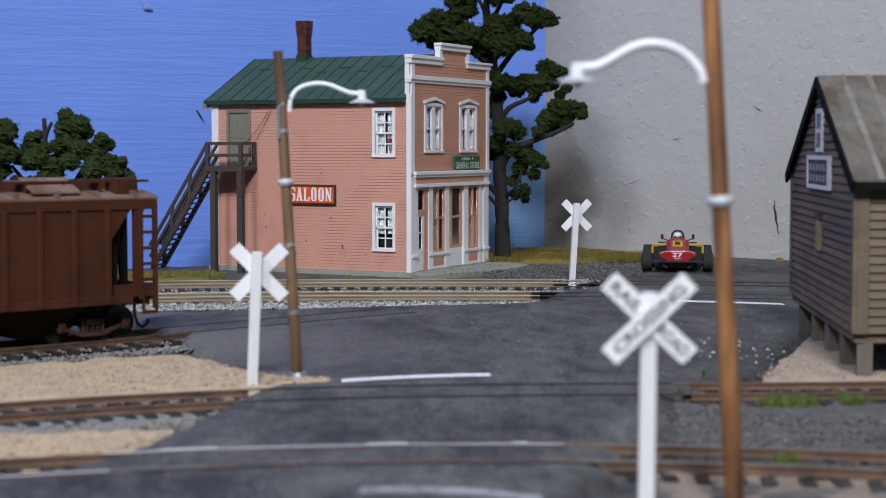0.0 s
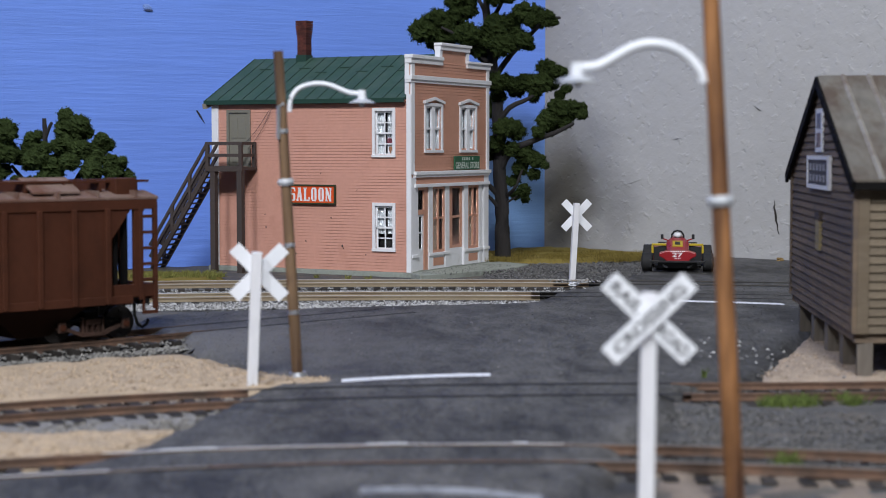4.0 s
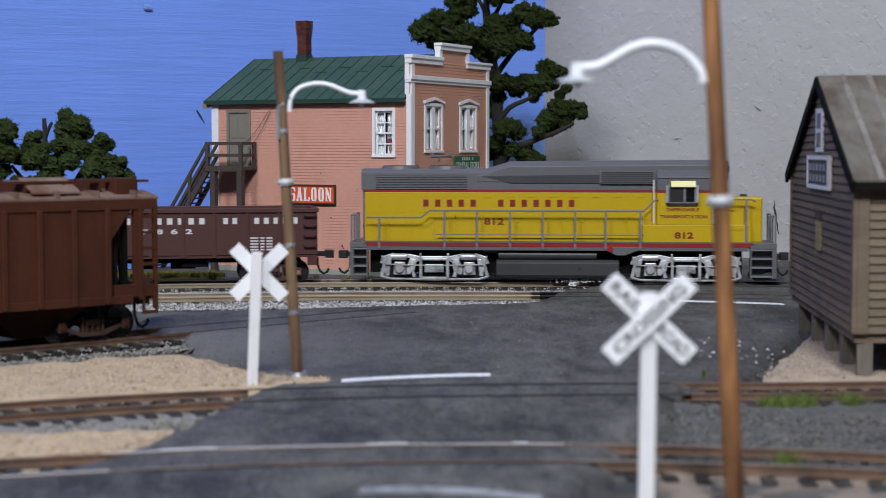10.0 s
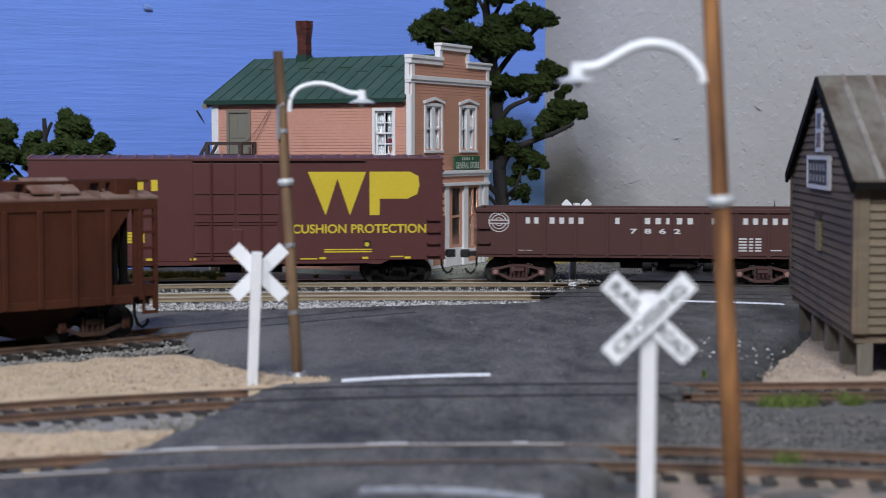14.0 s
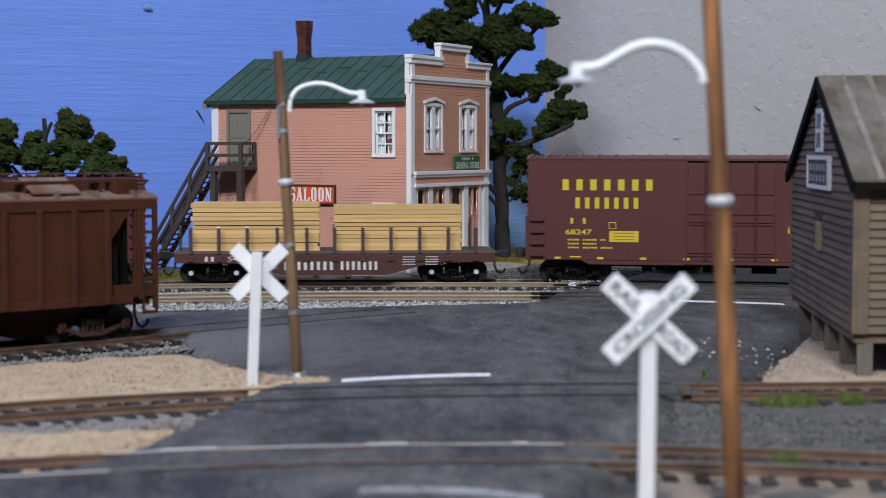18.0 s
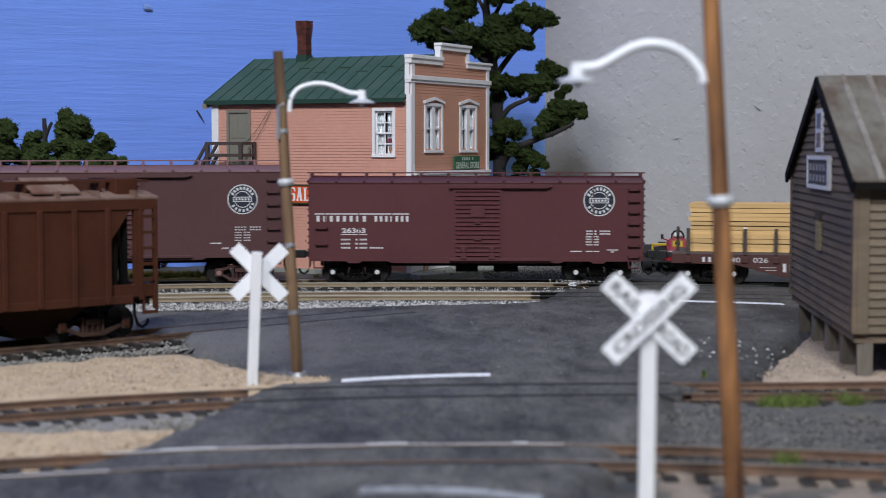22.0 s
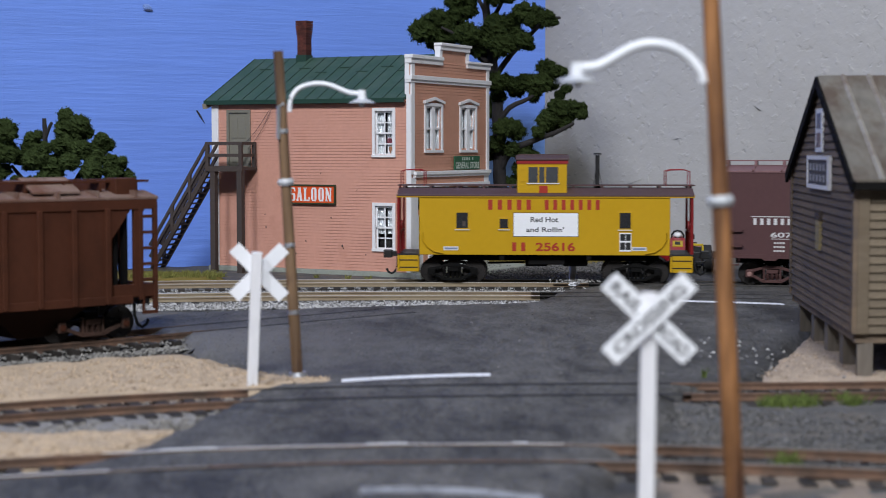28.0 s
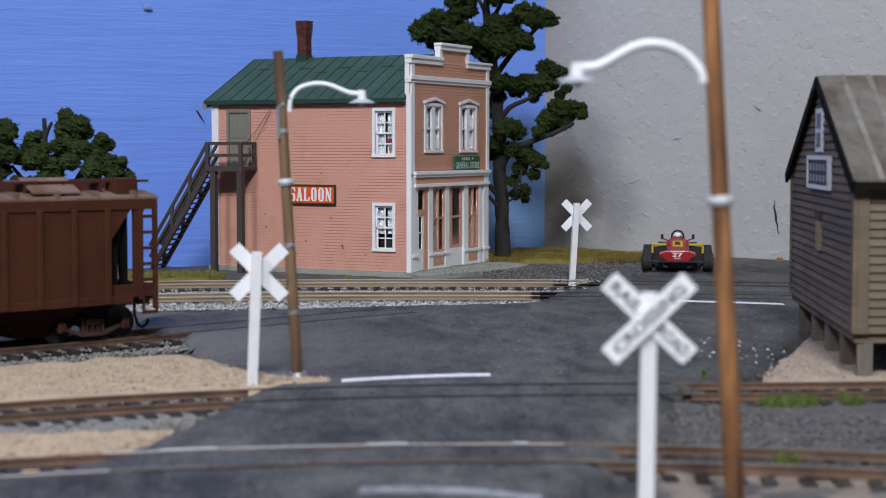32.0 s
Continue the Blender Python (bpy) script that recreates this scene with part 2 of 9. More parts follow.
M_SIGNGREEN = paint("green_sign_paint", (0.02, 0.11, 0.05), 0.5, var=0.1)
M_SIGNFRAME = paint("dark_green_frame", (0.03, 0.045, 0.02), 0.6)
M_PALEGREEN = paint("pale_green_lettering", (0.55, 0.62, 0.55), 0.6)
M_POLE = paint("brown_wooden_pole", (0.27, 0.17, 0.095), 0.5, var=0.6, coarse=60, fine=700, dirt=(0.06, 0.032, 0.02), dirt_at=0.52, dirt_scale=170, stretch=(1, 1, 0.1))
M_POLE2 = paint("orange_brown_wooden_pole", (0.36, 0.165, 0.062), 0.55, var=0.5, coarse=130, fine=700, dirt=(0.06, 0.026, 0.015), dirt_at=0.52, dirt_scale=110, dirt_soft=0.1, stretch=(1, 1, 0.12))
M_LAMPWHITE = paint("white_lamp_enamel", (0.84, 0.86, 0.9), 0.35, var=0.06)
M_STEEL = paint("dull_steel", (0.55, 0.57, 0.6), 0.4, metal=0.8, var=0.15)
M_SHEDBOARD = paint("weathered_brown_board", (0.165, 0.118, 0.078), 0.8, var=0.35, coarse=70, fine=900, piece=0.2, dirt=(0.1, 0.08, 0.067), dirt_at=0.56, stretch=(0.3, 0.3, 1))
M_SHEDFRONT = paint("weathered_tan_board", (0.16, 0.124, 0.085), 0.8, var=0.3, coarse=70, fine=900, piece=0.12, dirt=(0.13, 0.095, 0.06), dirt_at=0.58, stretch=(0.3, 0.3, 1))
M_SHEDPOST = paint("weathered_wooden_post", (0.17, 0.145, 0.12), 0.85, var=0.35, stretch=(1, 1, 0.2), piece=0.2)
M_TARROOF = paint("stained_tin_roof", (0.165, 0.152, 0.128), 0.6, var=0.6, coarse=60, fine=300, dirt=(0.085, 0.06, 0.042), dirt_at=0.52, dirt_scale=85, dirt_soft=0.09, piece=0.12, stretch=(1, 0.45, 0.45))
M_ROOFRIB = paint("worn_tin_rib", (0.23, 0.215, 0.19), 0.6, var=0.4, coarse=60, dirt=(0.14, 0.1, 0.075), dirt_at=0.58, dirt_scale=85)
M_MIDGREY = paint("grey_ash_ballast", (0.24, 0.23, 0.225), 0.9, var=0.5, coarse=250, fine=1200, bump=0.9, depth=0.0008)
M_SANDGREY = paint("grey_sand", (0.26, 0.21, 0.17), 0.95, var=0.35, coarse=150, fine=1300, bump=0.9, depth=0.0006, dirt=(0.15, 0.12, 0.1), dirt_at=0.6, dirt_scale=120)
M_DARKASH = paint("dark_ash", (0.105, 0.102, 0.1), 0.9, var=0.5, coarse=200, fine=1200, bump=0.9, depth=0.0008, dirt=(0.17, 0.14, 0.11), dirt_at=0.6)
M_BARK = paint("dark_bark", (0.026, 0.023, 0.023), 0.9, var=0.4, coarse=200, fine=900, bump=0.9, depth=0.0006, stretch=(1, 1, 0.25))
M_LEAF = paint("dark_green_foam_foliage", (0.03, 0.043, 0.015), 0.95, var=0.4, coarse=120, fine=900, island=0.2, spec=0.0)
M_LEAF2 = paint("deep_green_foam_foliage", (0.042, 0.06, 0.022), 0.95, var=0.4, coarse=120, fine=900, island=0.2, spec=0.0)
M_GRASS = paint("green_static_grass", (0.12, 0.16, 0.045), 0.95, var=0.3, island=0.5, spec=0.1)
M_DRYGRASS = paint("olive_dry_turf", (0.17, 0.13, 0.035), 0.95, var=0.4, coarse=150, island=0.5, spec=0.1, bump=0.9, depth=0.0006)
M_RUST = paint("red_oxide_paint", (0.07, 0.024, 0.013), 0.65, var=0.2, coarse=50, fine=500, dirt=(0.05, 0.018, 0.01), dirt_at=0.6, spec=0.15)
M_DUST = paint("dusty_brown_roof", (0.19, 0.128, 0.105), 0.85, var=0.25, dirt=(0.13, 0.06, 0.04), dirt_at=0.54)
M_UNDER = paint("black_underframe", (0.008, 0.0075, 0.0075), 0.8, spec=0.08)
M_RUSTYTRUCK = paint("rusty_truck_frame", (0.085, 0.042, 0.03), 0.8, var=0.3, dirt=(0.05, 0.028, 0.02), dirt_at=0.5)
M_WHEEL = paint("dark_wheel_metal", (0.03, 0.027, 0.026), 0.5, metal=0.3, spec=0.2)


# ---- shapes ----
class Shape:
    """Collects vertices and faces, in millimetres."""

    def __init__(self):
        self.v, self.f, self.weld = [], [], False

    def add(self, verts, faces):
        k = len(self.v)
        self.v += [tuple(p) for p in verts]
        self.f += [tuple(i + k for i in f) for f in faces]
        return self

    def box(self, x0, x1, y0, y1, z0, z1):
        v = [(x, y, z) for x in (x0, x1) for y in (y0, y1) for z in (z0, z1)]
        return self.add(v, [(0, 1, 3, 2), (4, 6, 7, 5), (0, 4, 5, 1), (2, 3, 7, 6), (0, 2, 6, 4), (1, 5, 7, 3)])

    def prism(self, poly, axis, a, b):
        n = len(poly)
        put = {"x": lambda p, s: (s, p[0], p[1]), "y": lambda p, s: (p[0], s, p[1]), "z": lambda p, s: (p[0], p[1], s)}[axis]
        v = [put(p, a) for p in poly] + [put(p, b) for p in poly]
        return self.add(v, [tuple(range(n)), tuple(range(2 * n - 1, n - 1, -1))] + [(i, i + n, (i + 1) % n + n, (i + 1) % n) for i in range(n)])

    def cyl(self, p, q, r, seg=12, r2=None):
        p, q = Vector(p), Vector(q)
        m = (q - p).to_track_quat("Z", "Y").to_matrix()
        r2 = r if r2 is None else r2
        v = []
        for c, rr in ((p, r), (q, r2)):
            for i in range(seg):
                a = 2 * math.pi * i / seg
                v.append(c + m @ Vector((rr * math.cos(a), rr * math.sin(a), 0)))
        return self.add(v, [tuple(range(seg - 1, -1, -1)), tuple(range(seg, 2 * seg))] + [(i, (i + 1) % seg, (i + 1) % seg + seg, i + seg) for i in range(seg)])

    def tube(self, pts, r, seg=8, taper=1.0):
        pts = [Vector(p) for p in pts]
        n, v = len(pts), []
        up = Vector((0.13, 0.21, 0.97))
        for i, p in enumerate(pts):
            d = (pts[min(i + 1, n - 1)] - pts[max(i - 1, 0)]).normalized()
            a = d.cross(up).normalized() if abs(d.dot(up)) < 0.97 else d.cross(Vector((1, 0, 0))).normalized()
            b = d.cross(a)
            rr = r * (1 + (taper - 1) * i / max(n - 1, 1))
            v += [p + rr * (math.cos(t) * a + math.sin(t) * b) for t in (2 * math.pi * j / seg for j in range(seg))]
        f = [tuple(range(seg)), tuple(range(n * seg - 1, (n - 1) * seg - 1, -1))]
        for i in range(n - 1):
            f += [(i * seg + j, (i + 1) * seg + j, (i + 1) * seg + (j + 1) % seg, i * seg + (j + 1) % seg) for j in range(seg)]
        return self.add(v, f)

    def bar(self, p, q, w, h):
        """A square beam from p to q: w across, h upwards."""
        p, q = Vector(p), Vector(q)
        d = (q - p).normalized()
        side = d.cross(Vector((0, 0, 1)))
        side = side.normalized() if side.length > 1e-4 else Vector((1, 0, 0))
        up = side.cross(d)
        v = [c + side * (sx * w / 2) + up * (sz * h / 2) for c in (p, q) for sx, sz in ((-1, -1), (1, -1), (1, 1), (-1, 1))]
        return self.add(v, [(3, 2, 1, 0), (4, 5, 6, 7), (0, 1, 5, 4), (1, 2, 6, 5), (2, 3, 7, 6), (3, 0, 4, 7)])

    def ball(self, c, r, seg=12, rings=7, squash=(1, 1, 1), rough=0.0):
        c = Vector(c)
        v = [c + Vector((0, 0, r * squash[2]))]
        for i in range(1, rings):
            t = math.pi * i / rings
            for j in range(seg):
                a = 2 * math.pi * j / seg
                d = Vector((math.sin(t) * math.cos(a), math.sin(t) * math.sin(a), math.cos(t)))
                k = r * (1 + rough * noise.noise(d * 2.5 + c * 0.37))
                v.append(c + Vector((d.x * squash[0], d.y * squash[1], d.z * squash[2])) * k)
        v.append(c - Vector((0, 0, r * squash[2])))
        f = [(0, 1 + j, 1 + (j + 1) % seg) for j in range(seg)]
        for i in range(rings - 2):
            f += [(1 + i * seg + j, 1 + (i + 1) * seg + j, 1 + (i + 1) * seg + (j + 1) % seg, 1 + i * seg + (j + 1) % seg) for j in range(seg)]
        last = len(v) - 1
        f += [(last, last - seg + (j + 1) % seg, last - seg + j) for j in range(seg)]
        return self.add(v, f)

    def mesh(self, name, smooth=False, tidy=True):
        me = bpy.data.meshes.new(name)
        me.from_pydata([(x * MM, y * MM, z * MM) for x, y, z in self.v], [], self.f)
        if tidy:
            bm = bmesh.new()
            bm.from_mesh(me)
            if self.weld:
                bmesh.ops.remove_doubles(bm, verts=bm.verts, dist=1e-7)
            bmesh.ops.recalc_face_normals(bm, faces=bm.faces)
            bm.to_mesh(me)
            bm.free()
        if smooth:
            me.shade_smooth()
            me.set_sharp_from_angle(angle=radians(40))
        return me


def part(name, shape, material, parent=None, label="", bevel=0.0, smooth=False, at=None, kind=""):
    """One mesh object under a thing or a part; shape may be a ready mesh."""
    me = shape.mesh(name, smooth) if isinstance(shape, Shape) else shape
    if not me.materials:
        me.materials.append(material)
    ob = new(name, me)
    if parent:
        ob.parent = parent
    if at:
        ob.matrix_basis = at
    if bevel:
        b = ob.modifiers.new("bevel", "BEVEL")
        b.width, b.segments, b.limit_method, b.angle_limit = bevel * MM, 2, "ANGLE", radians(40)
    return tagged(ob, label, kind=kind)


def at_mm(x, y, z, rx=0, ry=0, rz=0):
    return pose(x * MM, y * MM, z * MM, rx, ry, rz)


def thing(name, m, label, category, group=""):
    ob = new(name)
    ob.empty_display_size = 0.005
    ob.matrix_basis = m
    return tagged(ob, label, category, group)


def structure(name, shape, material, label, bevel=0.0, smooth=False, category=""):
    ob = part(name, shape, material, None, label, bevel, smooth)
    return tagged(ob, label, category or name.split("_")[0], kind="structure")


def letters(name, text, material, parent, origin, right, up, height, width=None, label="", bold=0.0):
    """Lettering laid on a surface: origin is its lower left corner; right and up are unit directions."""
    cu = bpy.data.curves.new("letters", "FONT")
    cu.body, cu.offset = text, bold
    ob = new("letters", cu)
    me = bpy.data.meshes.new_from_object(ob.evaluated_get(bpy.context.evaluated_depsgraph_get()))
    bpy.data.objects.remove(ob)
    n = len(me.vertices)
    co = np.empty(n * 3)
    me.vertices.foreach_get("co", co)
    co = co.reshape(-1, 3)
    lo, hi = co.min(0), co.max(0)
    sy = height / (hi[1] - lo[1])
    sx = width / (hi[0] - lo[0]) if width else sy
    o, r, u = (np.array(a, float) for a in (origin, right, up))
    out = o + np.outer((co[:, 0] - lo[0]) * sx, r) + np.outer((co[:, 1] - lo[1]) * sy, u)
    me.vertices.foreach_set("co", (out * MM).ravel())
    me.update()
    return part(name, me, material, parent, label)


def bars(name, text, material, parent, origin, right, up, height, width, label="", fill=0.62, thick=0.12):
    """Plain blocks, one for each sign of a line that is not lettered."""
    o, r, u = Vector(origin), Vector(right), Vector(up)
    nrm = r.cross(u)
    s, step = Shape(), width / len(text)
    for i, c in enumerate(text):
        if c == " ":
            continue
        a0, a1 = step * (i + (1 - fill) / 2), step * (i + (1 + fill) / 2)
        for p0, p1, q0, q1 in [(a0, a1, 0, height)]:
            q = [o + r * x + u * z for x, z in ((p0, q0), (p1, q0), (p1, q1), (p0, q1))]
            s.add(q + [p + nrm * thick for p in q], [(0, 1, 2, 3), (7, 6, 5, 4), (0, 4, 5, 1), (1, 5, 6, 2), (2, 6, 7, 3), (3, 7, 4, 0)])
    return part(name, s, material, parent, label)


XF, ZF = (1, 0, 0), (0, 0, 1)

# ---- the setting: table top, backdrop walls, room ----
TRAIN_R, FRONT_R, BEND = 742.0, 667.0, math.radians(30)


def curve_at(run, r):
    """Place on a track that bends round the table's open middle: run along the back track, radius r; straight past 30 degrees."""
    a = run / TRAIN_R
    c = max(-BEND, min(BEND, a))
    rest = (a - c) * TRAIN_R
    return r * math.sin(c) + rest * math.cos(c), r * math.cos(c) - rest * math.sin(c), -math.degrees(c)


def curve(run0, run1, r, step=2.0):
    return [curve_at(q, r)[:2] for q in np.arange(run0, run1 + 0.1, step)]


def smooth_line(pts, rounds=2, closed=True):
    for _ in range(rounds):
        out = []
        n = len(pts)
        for i in range(n if closed else n - 1):
            (ax, ay), (bx, by) = pts[i], pts[(i + 1) % n]
            out += [(0.75 * ax + 0.25 * bx, 0.75 * ay + 0.25 * by), (0.25 * ax + 0.75 * bx, 0.25 * ay + 0.75 * by)]
        pts = out if closed else [pts[0]] + out + [pts[-1]]
    return pts


def ragged(pts, amount, scale=0.25):
    return [(x + amount * noise.noise((x * scale, y * scale, 1.7)), y + amount * noise.noise((x * scale, y * scale, 8.1))) for x, y in pts]


# ground sheet, slightly uneven, from wall to wall
g = Shape()
xs = [-2200, -1200, -600] + list(np.arange(-340, 341, 8.0)) + [600, 1200, 2200]
ys = [-250, -100, 0, 100, 180] + list(np.arange(220, 1061, 8.0))



def drop(x, y):
    """The earth falls away behind the left part of the layout, before the blue wall."""
    if x > 20:
        return 0.0
    return 10.0 * max(0.0, min(1.0, (y - (868 + (x + 150) * 0.6)) / 14.0))


def dip(x, y):
    """Lower earth under the back track and round the saloon."""
    return max(1.3 * max(0.0, min(1.0, (y - 758) / 9.0)) * max(0.0, min(1.0, (58 - x) / 20.0)), 1.4 * max(0.0, min(1.0, (math.hypot(x, y) - 692) / 16.0)) * max(0.0, min(1.0, (772 - math.hypot(x, y)) / 8.0)))


def sunk(x, y):
    """Lower bed under the siding."""
    q, w = 0.743 * (x + 105) + 0.669 * (y - 519), -0.669 * (x + 105) + 0.743 * (y - 519)
    return 2.9 * max(0.0, min(1.0, (32 - abs(w + 4)) / 8.0)) * max(0.0, min(1.0, (44 - q) / 10.0)) * max(0.0, min(1.0, (-62 - x) / 14.0))


gv = [(x, y, -2.5 - sunk(x, y) - drop(x, y) - dip(x, y) + 0.5 * noise.noise((x * 0.05, y * 0.05, 0)) + 0.35 * noise.noise((x * 0.21, y * 0.21, 3))) for y in ys for x in xs]
W_ = len(xs)
g.add(gv, [(j * W_ + i, j * W_ + i + 1, (j + 1) * W_ + i + 1, (j + 1) * W_ + i) for j in range(len(ys) - 1) for i in range(W_ - 1)])
structure("ground", g, M_GROUND, "dark grey gravelly earth of the railway layout", smooth=True)
structure("table_edge", Shape().box(-2200, 2200, -254, -250, -90, -2.5), M_FLOOR, "plain edge board of the layout table")

# blue and grey walls meet in a corner behind the buildings
BLUE = [(-2200, 800), (-420, 800), (-390, 803), (-360, 812), (-330, 826), (-300, 843), (-270, 860), (-235, 878), (-190, 898), (62, 1000)]
GREY = [(62, 1000), (188, 883), (238, 838), (290, 812), (2200, 812)]


def wall_shape(line, thick, z0, z1):
    s, n = Shape(), len(line)
    ring = [(x, y) for x, y in line] + [(x, y + thick) for x, y in reversed(line)]
    s.v += [(x, y, z) for z in (z0, z1) for x, y in ring]
    m = len(ring)
    s.f += [(i, (i + 1) % m, (i + 1) % m + m, i + m) for i in range(m)]
    for k in (0, m):
        s.f += [(k + i, k + i + 1, k + m - 2 - i, k + m - 1 - i) for i in range(n - 1)]
    return s


structure("wall_blue", wall_shape(BLUE, 60, -60, 1500), M_SKY, "sky-blue painted wall with brush strokes behind the layout")
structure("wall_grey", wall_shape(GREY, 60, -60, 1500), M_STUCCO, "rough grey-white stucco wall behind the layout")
structure("wall_left", Shape().box(-2260, -2200, -1600, 860, -900, 1500), M_ROOM, "plain pale room wall")
structure("wall_right", Shape().box(2200, 2260, -1600, 872, -900, 1500), M_ROOM, "plain pale room wall")
structure("wall_back", Shape().box(-2260, 2260, -1660, -1600, -900, 1500), M_ROOM, "plain pale room wall")
structure("ceiling", Shape().box(-2260, 2260, -1660, 1100, 1500, 1560), M_CEIL, "plain white ceiling")
structure("floor", Shape().box(-2260, 2260, -1660, 1100, -960, -900), M_FLOOR, "plain dark floor")

# chips and cracks in the wall paint
chip = thing("wall_chip", at_mm(0, 0, 0), "dark chips and cracks in the stucco wall", "wall damage")


def on_grey(x):
    return 1000 - (x - 62) * (117 / 126.0)


def crack(pts, w):
    s = Shape()
    q = []
    for i, (x, z) in enumerate(pts):
        ww = w * (1 - abs(2 * i / (len(pts) - 1) - 1) * 0.8)
        q.append(((x - ww, on_grey(x - ww) - 0.4, z), (x + ww, on_grey(x + ww) - 0.4, z)))
    v = [p for pair in q for p in pair]
    s.add(v, [(2 * i, 2 * i + 1, 2 * i + 3, 2 * i + 2) for i in range(len(q) - 1)])
    return s


M_CRACK = paint("dark_crack", (0.03, 0.026, 0.024), 0.9)
part("crack", crack([(180.0, 31), (180.3, 28.5), (179.8, 27.5), (180.4, 25), (180.9, 22), (180.8, 20), (181.5, 18), (181.6, 15), (182.4, 12.5)], 0.55), M_CRACK, chip)
part("crack", crack([(130, 64.5), (132, 64), (134, 64.8), (136, 64.2)], 0.5), M_CRACK, chip)
part("crack", crack([(170, 82.5), (172.5, 80.0), (174, 79.4)], 0.4), M_CRACK, chip)
part("crack", crack([(104, 37.0), (110, 39), (116, 41.5)], 0.25), M_CRACK, chip)
gash = thing("wall_gash", at_mm(-136, 919.5, 76.8, 0, 0, 22.0), "dark gash in the blue wall paint", "wall damage")
part("cut", Shape().prism([(-2.2, 3.4), (-1.4, 3.6), (0.6, 0.6), (2.6, -3.6), (1.6, -2.4), (-0.4, 0.4)], "y", -0.5, 0.3), M_CRACK, gash)
flake = thing("wall_flake", at_mm(-163, 908.6, 137, 0, 0, 22.0), "pale blue flake of loose paint", "wall damage")
part("flake", Shape().ball((0, 0, 0), 1.8, 10, 6, (1.5, 0.25, 0.8), 0.6), paint("pale_blue_flake", (0.2, 0.32, 0.72), 0.6), flake)
part("flake_hole", Shape().ball((0.6, -0.25, -2.0), 1.3, 10, 6, (1.7, 0.25, 0.45), 0.6), paint("dark_blue_flake", (0.05, 0.07, 0.16), 0.7), flake)

# asphalt road that crosses all the tracks
ROAD = [(-103, 588), (-60, 604), (-18, 619), (30, 628), (40, 638), (45, 664), (54, 692), (66, 716), (85, 765), (100, 800), (112, 850), (140, 930), (300, 930), (300, 620), (140, 548), (112, 520), (99, 470),
        (82, 425), (72, 417), (58, 412), (52, 385), (43, 350), (33, 330), (29, 303), (28, 270), (30, 220), (-300, 200), (-300, 282), (-96, 287), (-72, 299), (-61, 322),
        (-56, 345), (-49, 374), (-45, 404), (-42, 425), (-56, 450), (-68, 476), (-76, 518), (-88, 533), (-103, 556)]


BACK_LOW = 1.3


def sag(x, y):
    """The table lies a little lower from the back track on."""
    t = max(0.0, min(1.0, (math.hypot(x, y) - 690.0) / 22.0))
    return -BACK_LOW * t * t * (3 - 2 * t)


def road_sheet(pts, step=4.0):
    """A sheet of asphalt whose rim runs out below its neighbours."""
    px, py = (np.array([p[k] for p in pts]) for k in (0, 1))
    qx, qy = np.roll(px, -1), np.roll(py, -1)
    gx, gy = np.arange(px.min() - 8, px.max() + 8, step), np.arange(py.min() - 8, py.max() + 8, step)
    X, Y = (g_.ravel() for g_ in np.meshgrid(gx, gy))
    hit, best = np.zeros(len(X), bool), np.full(len(X), 1e9)
    for ax, ay, bx, by in zip(px, py, qx, qy):
        if ay != by:
            hit ^= ((ay > Y) != (by > Y)) & (X < (bx - ax) * (Y - ay) / (by - ay) + ax)
        dx, dy = bx - ax, by - ay
        t = np.clip(((X - ax) * dx + (Y - ay) * dy) / (dx * dx + dy * dy + 1e-9), 0, 1)
        best = np.minimum(best, np.hypot(X - ax - t * dx, Y - ay - t * dy))
    d = np.where(hit, best, -best)
    w = len(gx)
    sh, idx = Shape(), {}
    for k in np.nonzero(d > -7.5)[0]:
        idx[int(k)] = len(sh.v)
        sh.v.append((float(X[k]), float(Y[k]), min(0.0, float(d[k])) * 0.7 + sag(X[k], Y[k])))
    for k in idx:
        q = [idx.get(k + o) for o in (0, 1, w + 1, w)]
        if (k + 1) % w and None not in q:
            sh.f.append(tuple(q))
    return sh


road = part("road", road_sheet(ragged(smooth_line(ROAD), 2.2)), M_ASPHALT, None, smooth=True)
tagged(road, "dark grey worn asphalt road with level crossings", "road", kind="structure")


def inside(poly, x, y):
    """Signed distance to a closed line: positive inside."""
    hit, best = False, 1e9
    n = len(poly)
    for i in range(n):
        ax, ay = poly[i]
        bx, by = poly[(i + 1) % n]
        if (ay > y) != (by > y) and x < (bx - ax) * (y - ay) / (by - ay) + ax:
            hit = not hit
        dx, dy = bx - ax, by - ay
        t = max(0.0, min(1.0, ((x - ax) * dx + (y - ay) * dy) / (dx * dx + dy * dy + 1e-9)))
        best = min(best, math.hypot(x - ax - t * dx, y - ay - t * dy))
    return best if hit else -best


